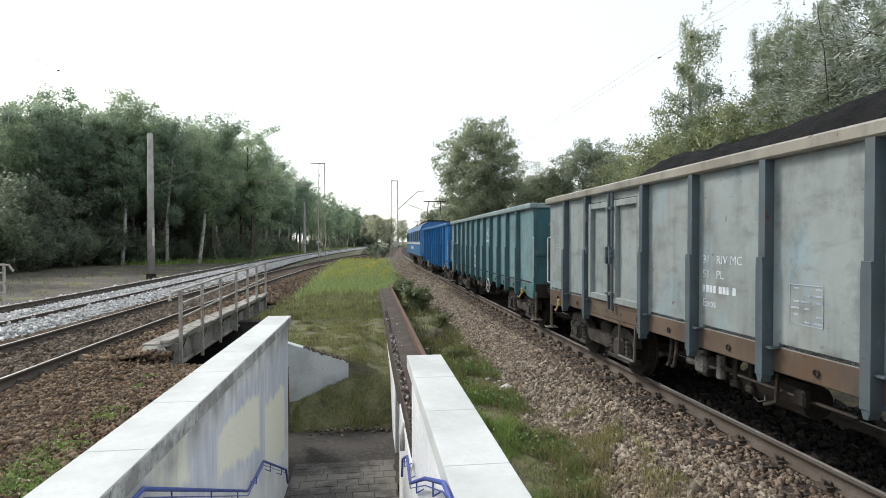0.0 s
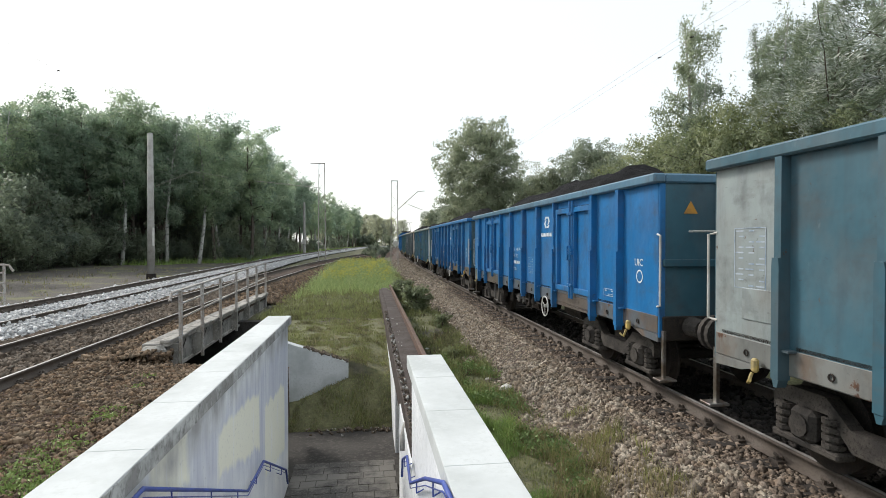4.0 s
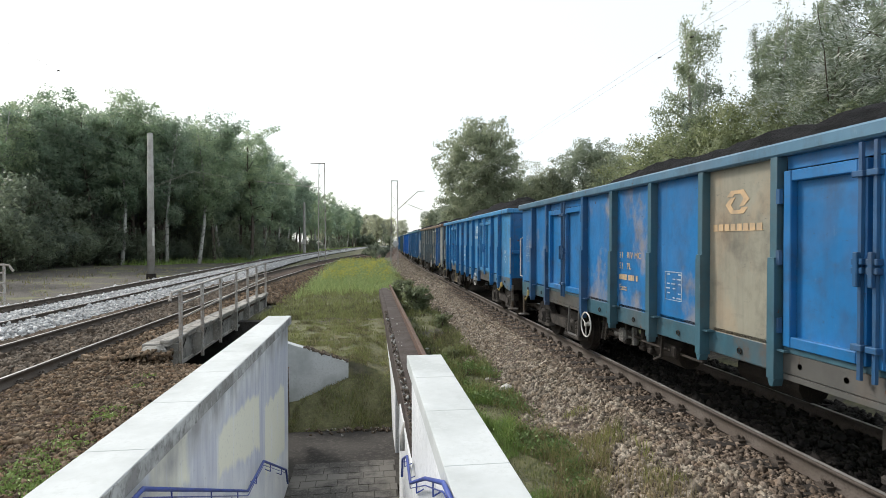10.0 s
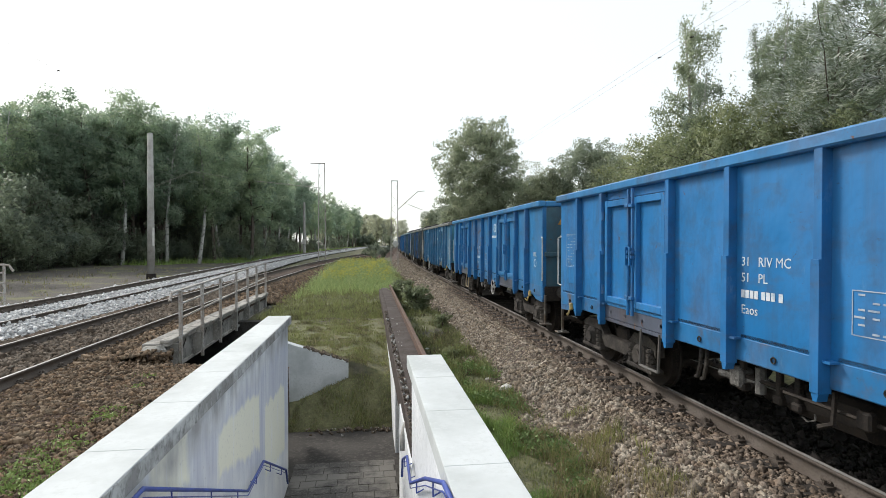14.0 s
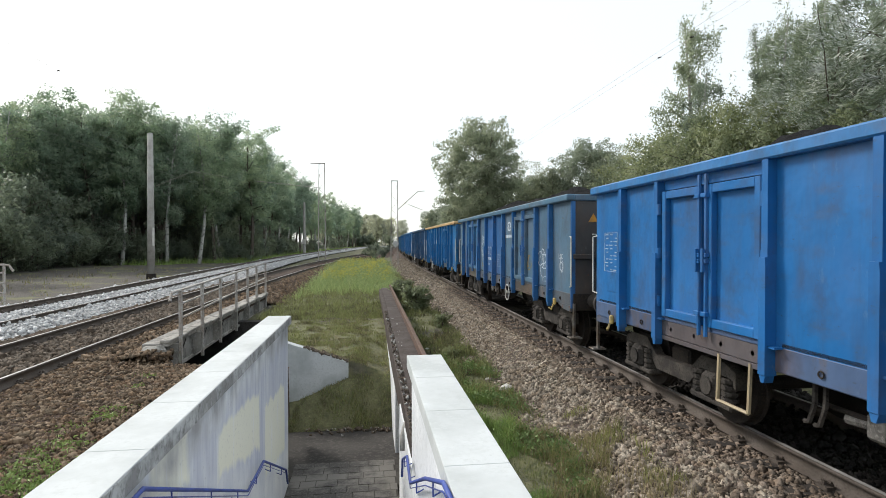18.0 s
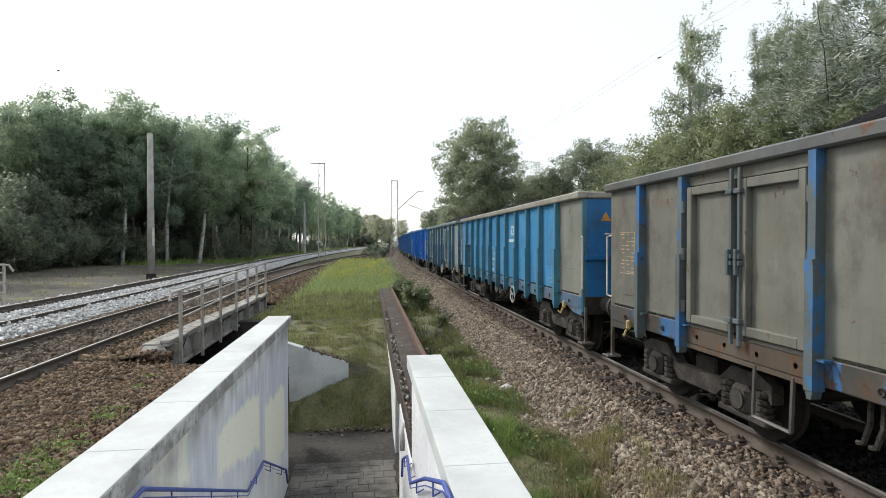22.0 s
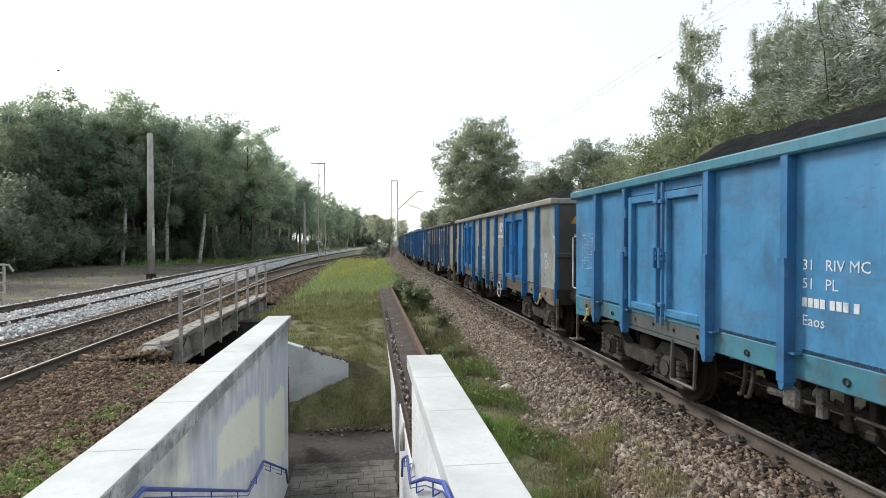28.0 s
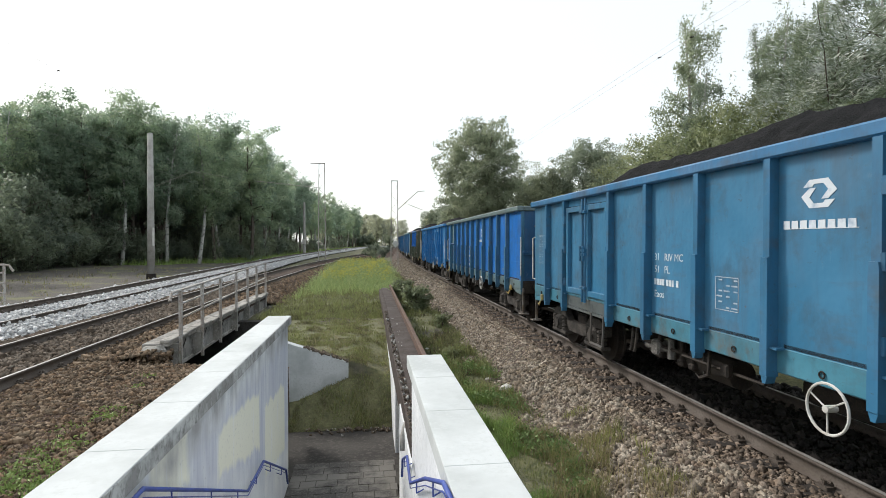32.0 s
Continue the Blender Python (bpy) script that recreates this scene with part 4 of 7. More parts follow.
tile = part("sign_plate", boxed(-0.30, 0.30, -0.02, 0.02, -0.30, 0.30, bevel=0.01), M_WHITE, mast2, "white diamond-shaped sign", at=(0.1, -0.4, 2.55))
tile.rotation_euler = (0, radians(45), 0)
pole = thing("concrete_pole", "tall round grey concrete pole beside the renewed track", "catenary mast", at=(-16.2, 43.6, -0.7))
part("shaft", tube(bmesh.new(), [(0, 0, 0), (0, 0, 11.0)], [0.27, 0.19], 14), M_CONC, pole, smooth=True)
part("foot", tube(bmesh.new(), [(0, 0, -0.3), (0, 0, 0.5)], 0.34, 12), M_IRON, pole, "tarred dark foot")
part("enamel_plate", boxed(0.2, 0.33, -0.27, -0.22, 2.6, 3.9), M_WHITE, pole, "white enamel plate")
part("bracket_arm", tube(bmesh.new(), [(0.2, 0, 7.0), (3.0, 0, 8.2), (5.6, 0, 7.8)], 0.013, 5), M_GREYPAINT, pole)
post = thing("short_pole", "short grey concrete post with a white plate", "post", at=(-13.7, 120, -0.4))
part("shaft", tube(bmesh.new(), [(0, 0, 0), (0, 0, 11.0)], [0.32, 0.24], 8), M_CONC, post)
part("plate", boxed(-0.45, 0.45, -0.4, -0.34, 2.1, 3.1), M_WHITE, post, "white plate")
part("boom", tube(bmesh.new(), [(-0.2, 0, 9.15), (-7.6, 0, 9.85)], 0.035, 5), M_GREYPAINT, mast, "grey steel boom over the tracks")
part("boom_stay", tube(bmesh.new(), [(-1.4, 0, 9.3), (-4.4, 0, 11.2)], 0.035, 5), M_GREYPAINT, mast)


def wire(line, z, y0, y1, sag, label, clamps=()):
    w = thing("overhead_wire", label, "overhead wire", "overhead wires")
    pts = []
    span = 62.0
    ys = np.arange(y0, y1, 6.0)
    for y in ys:
        u = ((y - 2.0) % span) / span
        pts.append((line(float(y)), float(y), z - sag * 4 * u * (1 - u)))
    part("strand", tube(bmesh.new(), pts, 0.0027, 4), M_WIRE, w)
    for y in clamps:
        part("clamp", tube(bmesh.new(), [(line(y) - 0.03, y, z - 0.01), (line(y) + 0.03, y, z + 0.01)], 0.012, 6), M_IRON, w, "small dark clamp")


wire(RY, 5.52, -60, 300, 0.0, "thin contact wire above the freight track", (8.3, 9.3))
wire(RY, 5.64, -60, 300, 0.0, "thin second wire above the freight track", (6.7,))
wire(NY, 5.87, -60, 300, 0.0, "thin contact wire above the worn track", (10.6, 12.8))
wire(FY, 7.0, -60, 300, 0.5, "thin messenger wire above the renewed track")
wire(FY, 5.9, -60, 300, 0.0, "thin contact wire above the renewed track")


# ================= trees =================
def crown_mesh(name, rngt, clusters, leaves, size, spread, material, droop=0.0, slim=0.75, sway=(0, 0, 0), hang=0.75):
    """Leaves in loose clumps: small pointed slips, shaded softly like the clump and the crown that they cover."""
    clusters = np.asarray(clusters, float)
    c = np.repeat(clusters, leaves, 0)
    n = len(c)
    off = rngt.normal(0, 1, (n, 3))
    off *= (1.45 * rngt.uniform(0, 1, n) ** 0.45 / (np.linalg.norm(off, axis=1) + 1e-6))[:, None] * np.repeat(rngt.uniform(0.6, 1.3, len(clusters)), leaves)[:, None]
    off *= spread * np.array([1, 1, hang + droop])
    off[:, 2] -= droop * np.abs(off[:, 2]) * 0.8
    p = c + off
    a = rngt.normal(0, 1, (n, 3)) + np.array(sway)
    a[:, 2] -= droop * 1.5
    a /= np.linalg.norm(a, axis=1)[:, None]
    b = np.cross(a, rngt.normal(0, 1, (n, 3)))
    b /= np.linalg.norm(b, axis=1)[:, None]
    s = (size * rngt.uniform(0.6, 1.4, n))[:, None]
    v = np.stack([p - a * s, p + b * s * slim, p + a * s], 1)
    mid = clusters.mean(0)
    mid[2] = np.percentile(clusters[:, 2], 30)
    out = p - mid
    out /= np.linalg.norm(out, axis=1)[:, None] + 1e-6
    nrm = 0.75 * off / (np.linalg.norm(off, axis=1)[:, None] + 1e-6) + 0.55 * out + rngt.normal(0, 0.28, (n, 3)) + [0, 0, 0.25]
    nrm /= np.linalg.norm(nrm, axis=1)[:, None] + 1e-6
    face = np.cross(v[:, 1] - v[:, 0], v[:, 2] - v[:, 0])
    back = (face * nrm).sum(1) < 0
    v[back] = v[back][:, ::-1]
    me = mesh_of(name, v.reshape(-1, 3), np.arange(3 * n).reshape(-1, 3), material)
    me.polygons.foreach_set("use_smooth", np.ones(n, bool))
    me.normals_split_custom_set_from_vertices(np.repeat(nrm, 3, 0).tolist())
    return me


def tree(name, label, seed, height, radius, base=0.25, kind="broad", leaf=0.16, leaves=34, count=110, bark=None, leafmat=None, trunks=1, spread=0.55, fill=0.3, far=False, slim=0.75, sway=(0, 0, 0), hang=0.75):
    rt = np.random.default_rng(seed)
    ob = thing(name, label, "tree")
    bm = bmesh.new()
    twigs = bm if far else bmesh.new()
    tips = []
    for k in range(trunks):
        lean = rt.normal(0, 0.05 + 0.05 * (trunks > 1), 2)
        pts, rad = [], []
        r0 = height * 0.0115 * (0.8 if trunks > 1 else 1.1)
        for i in range(8):
            u = i / 7
            pts.append((lean[0] * height * u + 0.02 * height * math.sin(u * 5 + seed + k), lean[1] * height * u + 0.02 * height * math.cos(u * 4 + seed * 2 + k), height * u * (0.96 if fill < 0.7 else 0.84) - 0.3))
            rad.append(r0 * (1 - 0.9 * u) + 0.01)
        tube(bm, pts, rad, 7)
        m = int(14 / trunks) + 4
        for j in range(m):
            u = base + (0.95 - base) * (j + rt.uniform(0, 1)) / m
            q = Vector(pts[0]).lerp(Vector(pts[-1]), u)
            i0 = min(6, int(u * 7))
            q = Vector(pts[i0]).lerp(Vector(pts[i0 + 1]), u * 7 - i0)
            shape = math.sin(math.pi * min(1.0, 0.12 + 0.88 * (1 - (u - base) / (1.0 - base)) ** (0.8 if kind == "broad" else 1.3))) ** 0.7 if kind != "cone" else (1 - (u - base) / (1.02 - base))
            L = radius * (0.35 + 0.75 * shape) * rt.uniform(0.65, 1.15) * (1.0 if kind == "birch" else 0.8 if fill < 0.7 else 0.62)
            ang = rt.uniform(0, 6.28)
            rise = L * rt.uniform(0.25, 0.75)
            mid = q + Vector((math.cos(ang) * L * 0.5, math.sin(ang) * L * 0.5, rise * 0.7))
            end = q + Vector((math.cos(ang) * L, math.sin(ang) * L, rise if kind != "birch" else rise * 0.5))
            tube(twigs, [q, mid, end], [r0 * (1 - u) * 0.5 + 0.012, r0 * (1 - u) * 0.3 + 0.01, 0.008], 4, False)
            tips += [(q, mid, end)]
        tips.append((Vector(pts[5]), Vector(pts[6]), Vector(pts[7])))
    part("trunk", bm, bark or M_BARK, ob, "pale birch trunk with dark marks" if bark is M_BIRCH else "", smooth=True)
    if not far:
        part("branchwork", twigs, bark or M_BARK, ob)["kind"] = "stuff"
    centres = []
    while len(centres) < count:
        if len(centres) < count * fill:
            # clumps between the limbs, so that the crown closes
            d = Vector(rt.normal(0, 1, 3))
            d = d / (abs(d.x) ** 2.6 + abs(d.y) ** 2.6 + abs(d.z) ** 2.6) ** (1 / 2.6) * rt.uniform(0.2, 1) ** 0.4
            d = d * (0.84 + 0.5 * noise.noise(d * 1.7 + Vector((seed, 0, 0))))
            centres.append((d.x * radius, d.y * radius, height * (base + 1) / 2 + d.z * height * (0.97 - base) / 2))
            continue
        q, mid, end = tips[rt.integers(len(tips))]
        w = rt.uniform(0.25, 1.15)
        c = mid.lerp(end, (w - 0.5) * 2) if w > 0.5 else q.lerp(mid, w * 2)
        centres.append((c.x + rt.normal(0, 0.06 * radius), c.y + rt.normal(0, 0.06 * radius), c.z + rt.normal(0, 0.05 * radius)))
    part("crown", crown_mesh("crown", rt, centres, leaves, leaf, spread, leafmat or M_LEAF, 0.5 if kind == "birch" else 0.0, slim, sway, hang), None, ob)
    return ob


def plant(proto, x, y, scale, turn, first=[]):
    """Stands a copy of a tree on the ground; the first copy is the tree itself."""
    z = ground_z(x, y) - 0.1
    if proto.name not in first:
        first.append(proto.name)
        ob = proto
        ob.location, ob.rotation_euler = (x, y, z), (0, 0, turn)
    else:
        ob = copy_thing(proto, pose(x, y, z, 0, 0, math.degrees(turn)))
    ob.scale = (scale, scale, scale)
    return ob


rt = np.random.default_rng(11)
WOOD = [tree("forest_tree", "tall dark green broadleaf tree at the forest edge", 20 + i, 17.0, 3.5, 0.30, "broad", 0.15, 58, 190, M_BARK, M_LEAFD, 1, 0.56, 0.5, far=True) for i in range(4)]
BACK_WOOD = [tree("forest_tree", "tall dark green broadleaf tree deep in the forest", 24 + i, 17.0, 3.6, 0.22, "broad", 0.19, 36, 170, M_BARK, M_LEAFD, 1, 0.6, 0.45, far=True) for i in range(2)]
BIRCH = [tree("birch_tree", "slender birch with a pale trunk and hanging leaves", 40 + i, 16.0, 2.4, 0.3, "birch", 0.13, 70, 120, M_BIRCH, M_LEAFB if i else M_LEAFD, 1, 0.5, far=True) for i in range(3)]
PALE = [tree("far_birch_tree", "yellow-green birch far down the line, paled by painted haze", 60 + i, 15.0, 2.4, 0.24, "birch", 0.26, 44, 70, M_BIRCH, M_LEAFP, 1, 0.7, far=True) for i in range(2)]
BUSH = [tree("bush", "dense dark green bush at the forest edge", 70 + i, 4.0, 2.4, 0.05, "broad", 0.12, 56, 80, M_BARK, M_BUSH, 4, 0.48, far=True) for i in range(2)]


EDGE_X = (-33, -37, -34, -26, -24, -18.5, -18, -18.5, -17.5, -16, -11, -3)
EDGE_Y = (36, 55, 62, 64, 70, 76, 92, 118, 145, 178, 235, 275)


def forest_edge(u):
    """The line along which the left-hand wood begins, u from 0 (near) to 1 (far)."""
    k = u * (len(EDGE_X) - 1)
    return float(np.interp(k, range(len(EDGE_X)), EDGE_X)), float(np.interp(k, range(len(EDGE_Y)), EDGE_Y))


def clear_of_tracks(x, y, gap=5.0):
    return all(abs(x - f(y)) > gap for f in (RY, NY, FY))


for row, (count, back) in enumerate(((46, 0.0), (38, 5.0), (30, 11.0))):
    for i in range(count):
        x, y = forest_edge((i + rt.uniform(0, 1)) / count)
        x, y = x - back * 0.8 + rt.normal(0, 0.9), y + back * 0.6 + rt.normal(0, 1.5)
        if clear_of_tracks(x, y):
            s = rt.uniform(1.02, 1.18) * (1.0 if y > 63 else 0.86 if y > 56 else 0.66)
            plant(BIRCH[i % 3] if (i * 7 + row) % 3 == 0 else (WOOD[i % 4] if row == 0 else BACK_WOOD[i % 2]), x, y, s, rt.uniform(0, 6.28))
for i in range(40):
    x, y = forest_edge((i + rt.uniform(0, 1)) / 40 * 0.9)
    if clear_of_tracks(x + 1.2, y, 4.5):
        plant(BUSH[i % 2], x + 0.8 + rt.normal(0, 0.8), y + rt.normal(0, 1), rt.uniform(0.4, 1.0), rt.uniform(0, 6.28))
for i in range(34):
    x, y = forest_edge((i + rt.uniform(0, 1)) / 34 * 0.8)
    if clear_of_tracks(x - 7, y + 6, 5):
        plant(BUSH[i % 2], x - 7 + rt.normal(0, 1.5), y + 6 + rt.normal(0, 1.5), rt.uniform(1.3, 2.0), rt.uniform(0, 6.28))
for x, y, s in ((0.6, 84, 0.35), (2.2, 92, 0.4), (1.2, 104, 0.5), (3.4, 112, 0.5), (-0.6, 96, 0.35), (0.4, 118, 0.5), (2.0, 130, 0.6)):
    plant(BUSH[1], x, y, s, rt.uniform(0, 6.28))
for x, y, s in ((-28.5, 47, 1.1), (-28, 50.5, 0.9), (-29, 54, 1.2), (-28.3, 57.5, 1.0), (-29.5, 61, 1.2), (-30.5, 50, 1.7), (-31, 56, 1.8), (-28.5, 64, 1.1), (-23, 33, 0.85), (-25.5, 36, 1.2), (-23, 30.5, 0.7), (-28, 40, 1.6), (-30, 46, 1.5)):
    plant(BUSH[0], x, y, s, rt.uniform(0, 6.28))
for i in range(22):
    x, y = -22 + 46 * (i + rt.uniform(0, 1)) / 22, rt.uniform(268, 285)
    if clear_of_tracks(x, y, 3.5):
        plant(BUSH[i % 2], x, y, rt.uniform(0.9, 1.5), rt.uniform(0, 6.28))
for i in range(150):
    y = rt.uniform(285, 370)
    x = -34 + (right_x(y) + 66) * rt.uniform(0, 1)
    if clear_of_tracks(x, y, 4):
        plant(PALE[i % 2], x, y, rt.uniform(1.0, 1.3), rt.uniform(0, 6.28))

# trees behind the freight train
rn = np.random.default_rng(3)
NEAR_TREE = [tree("roadside_tree", "large green broadleaf tree behind the freight track", 80 + i, 12.0, 3.4, 0.06, "broad", 0.105, 66, 520, M_BARK, M_LEAF, 2, 0.40, 0.92) for i in range(2)]
NEAR_BIRCH = [tree("young_birch", "thin airy birch standing above the bushes", 90 + i, 10.5, 1.05, 0.2, "birch", 0.046, 30, 520, M_BIRCH, M_LEAFB, 1, 0.13, 0.12, hang=2.2) for i in range(2)]
WILLOW = tree("silver_willow", "willow with silvery wind-turned leaves", 97, 9.0, 3.4, 0.08, "broad", 0.11, 120, 230, M_BARK, M_LEAFS, 3, 0.40, 0.6, slim=0.3, sway=(2.2, 0.5, 0.6))
THICKET = [tree("thicket_bush", "dense green bush behind the freight track", 100 + i, 5.0, 2.2, 0.04, "broad", 0.042, 145, 220, M_BARK, M_LEAFT, 5, 0.28, 0.8) for i in range(2)]
FAR_THICKET = [tree("trackside_bush", "green bush along the freight track farther down", 104 + i, 5.0, 2.2, 0.04, "broad", 0.09, 80, 120, M_BARK, M_LEAFT, 5, 0.34, 0.8, far=True) for i in range(2)]
for x, y, k, s in ((11.6, 57, 0, 1.42), (12.6, 59, 1, 1.1), (19.8, 60, 1, 0.98), (18.8, 63, 0, 0.9), (24.0, 58, 0, 1.2), (26.0, 56, 1, 1.08), (23.3, 66, 0, 0.9), (13.5, 84, 1, 0.75), (15, 96, 0, 0.85), (17, 110, 1, 0.95), (15, 128, 0, 0.9), (19, 140, 1, 1.0), (26, 160, 0, 1.1), (23, 120, 1, 1.0), (34, 190, 1, 1.2), (40, 215, 0, 1.2)):
    plant(NEAR_TREE[k], x, y, s, rn.uniform(0, 6.28))
for x, y, k, s in ((13.9, 21.4, 0, 1.26), (13.2, 20.4, 1, 0.95), (16.4, 20.2, 1, 1.16), (17.0, 21.0, 0, 1.2), (17.2, 20.0, 1, 1.1), (20.1, 24.0, 0, 1.42), (17.4, 19.0, 0, 1.05), (20.7, 22.0, 1, 1.32), (17.4, 17.0, 1, 1.15), (13.9, 22.2, 1, 0.66)):
    plant(NEAR_BIRCH[k], x, y, s, rn.uniform(0, 6.28))
for x, y, s in ((13.4, 14.0, 0.93), (14.6, 14.6, 1.0), (15.2, 12.8, 0.95)):
    plant(WILLOW, x, y, s, rn.uniform(0, 6.28))
# a hedge of bushes, (x, y, size)
for i, (x, y, s) in enumerate(((13.6, 25.5, 1.26), (12.9, 22.5, 1.36), (12.2, 20.3, 1.36), (12.0, 18.8, 1.38), (11.7, 17.3, 1.36), (11.8, 16.5, 1.36), (11.9, 15.8, 1.34), (12.0, 15.0, 1.30), (12.0, 14.3, 1.26), (12.1, 13.5, 1.2), (12.4, 13.1, 1.16), (12.7, 12.8, 1.13), (13.0, 12.4, 1.1), (12.7, 11.3, 1.1), (12.5, 10.1, 1.08))):
    plant(THICKET[i % 2], x, y, s * rn.uniform(0.98, 1.1), rn.uniform(0, 6.28))
for i, (x, y, s) in enumerate(((16.4, 62, 1.5), (17.9, 55, 1.5), (19.0, 50, 1.5), (19.7, 45, 1.55), (19.8, 40, 1.55), (18.6, 36, 1.6), (13.1, 100, 1.15), (13.0, 130, 1.1), (14.7, 85, 1.4), (16.2, 75, 1.4), (13.5, 66, 0.9), (14.0, 48, 1.0), (15.0, 42, 1.05), (15.5, 35, 1.2), (14.5, 115, 1.2), (12.2, 110, 0.9))):
    plant(FAR_THICKET[i % 2], x, y, s * 0.94, rn.uniform(0, 6.28))
# unseen low brush, added beyond the freight track to block light under the wagons
for i in range(9):
    plant(FAR_THICKET[i % 2], 9.6 + rn.uniform(-0.2, 0.3), 3.5 + 3.1 * i, rn.uniform(0.42, 0.5), rn.uniform(0, 6.28))
# trees added out of view behind the stairs to dim sky light from there
for i in range(12):
    plant(WOOD[i % 4], -30 + rn.normal(0, 3) if i % 2 else 21 + rn.normal(0, 3), -5 - 9 * i, rn.uniform(0.85, 1.05), rn.uniform(0, 6.28))
# weeds on the island
WEED = tree("weed_bush", "small green bush on the island verge", 120, 1.3, 0.75, 0.05, "broad", 0.05, 70, 60, M_BARK, M_LEAFT, 4, 0.14)
for x, y, s in ((1.75, 21.0, 1.0), (1.9, 22.5, 0.8), (2.05, 13.4, 0.55), (1.6, 26, 0.9), (2.3, 17.2, 0.45)):
    plant(WEED, x, y, s, rn.uniform(0, 6.28))


def gravel_weeds():
    c = WEED_SPOTS[:, :] + np.stack([0 * WEED_SPOTS[:, 0], 0 * WEED_SPOTS[:, 0], rng.uniform(0, 0.09, len(WEED_SPOTS))], -1)
    ob = new("gravel_weeds", crown_mesh("gravel_weeds", rng, c, 6, 0.024, 0.035, M_LUSH))
    tagged(ob, "low leafy green weeds in the gravel", "weeds", kind="stuff")
    v = shoulder(5, 13, -3.6, -2.6, 600, 0.0)
    c = np.repeat(v, 24, 0) + rng.normal(0, 1, (len(v) * 24, 3)) * [0.07, 0.07, 0.05] + [0, 0, 0.10]
    ob = new("verge_weeds", crown_mesh("verge_weeds", rng, c, 1, 0.028, 0.02, M_LUSH))
    tagged(ob, "small leafy weeds along the stair wall and stones", "weeds", kind="stuff")


gravel_weeds()


def goldenrod():
    w = ragged(patch(-3.4, 1.8, 24, 64, 1600, 0.9, -0.15), 29)
    tall = np.clip((w[:, 1] - 25) / 12, 0.25, 1.0) * rng.uniform(0.3, 0.85, len(w))
    c = np.repeat(w, 34, 0) + np.stack([rng.normal(0, 0.22, len(w) * 34), rng.normal(0, 0.22, len(w) * 34), np.repeat(tall, 34) * rng.uniform(0.3, 1.25, len(w) * 34)], -1)
    tagged(new("island_weeds", crown_mesh("island_weeds", rng, c, 1, 0.06, 0.05, M_WEED, slim=0.5)), "pale green leafy weeds on the island", "weeds", kind="stuff")
    base = patch(-2.8, 1.6, 34, 62, 900, 1.0, 0.12)
    n = len(base)
    per = 26
    c = np.repeat(base + np.stack([0 * base[:, 0], 0 * base[:, 0], rng.uniform(-0.3, 0.25, n)], -1), per, 0)
    u = rng.uniform(0, 1, len(c))
    c = c + np.stack([rng.normal(0, 0.12, len(c)), rng.normal(0, 0.12, len(c)), 0.35 + 0.5 * u], -1)
    ob = new("goldenrod", crown_mesh("goldenrod", rng, c, 1, 0.055, 0.05, M_GOLD))
    tagged(ob, "yellow flowering goldenrod among the tall grass", "wild flowers", kind="stuff")


goldenrod()


def forest_verge():
    q = np.array([forest_edge(u) for u in rng.uniform(0.25, 1.0, 9000)])
    q = q + np.stack([rng.uniform(-1.5, 3.2, len(q)), rng.normal(0, 1, len(q))], -1)
    blades("verge_grass", on_ground(q[:, 0], q[:, 1]), 0.55, 0.07, M_LUSH, "green weeds along the foot of the forest")


forest_verge()


stones("rubble", np.stack([rng.uniform(-1.35, 0.45, 34), rng.normal(12.0, 0.10, 34), np.full(34, -1.88)], -1), 0.022, M_CONC, "bits of rubble at the foot of the slope", rng)
stones("rubble", np.stack([rng.uniform(-1.35, 0.45, 90), rng.normal(11.95, 0.1, 90), np.full(90, -1.88)], -1), 0.03, M_GREYSTONE, "dark crumbs of soil at the foot of the slope", rng)


def boulder(x, y, z, r, seed):
    rb = np.random.default_rng(seed)
    v = ICO * rb.uniform(0.7, 1.15, (12, 1)) * np.array([1.2, 0.9, 0.6]) * r
    ob = new("pale_stone", mesh_of("pale_stone", v, ICO_F, M_PALESTONE))
    ob.location = (x, y, z)
    tagged(ob, "pale whitish stone lying among the grass", "stone", "pale stones")


M_PALESTONE = surface("pale_stone", (0.66, 0.64, 0.60), (0.48, 0.45, 0.40), None, 8, 50, 0.9, 0, 0.4)
for i, (x, y, z, r) in enumerate(((2.58, 10.1, -0.58, 0.15), (3.2, 7.5, -0.55, 0.13), (2.4, 10.9, -0.6, 0.07), (3.05, 6.9, -0.6, 0.09), (3.3, 8.8, -0.42, 0.07), (2.9, 9.2, -0.58, 0.06), (3.4, 6.4, -0.5, 0.06), (1.7, 13.6, -0.6, 0.06), (1.5, 14.2, -0.6, 0.05))):
    boulder(x, y, z, r, i)


# ================= freight wagons =================
# Local space: y forward along the train, x to the right, z up from the rail; body 12.8 m long.
HALF, SIDE = 6.4, 1.315
DOOR_RIBS = [1.05, 2.1, 4.12, 5.3, 6.5, 7.65, 8.8, 10.75, 11.75]
DOORS = [(2.1, 4.12), (8.8, 10.75)]
PLAIN_RIBS = [1.2, 2.3, 3.35, 4.37, 5.38, 6.4, 7.42, 8.45, 9.5, 10.5, 11.6]
Z_SILL0, Z_SILL1, Z_RIM0, Z_RIM1 = 0.95, 1.2, 2.99, 3.12


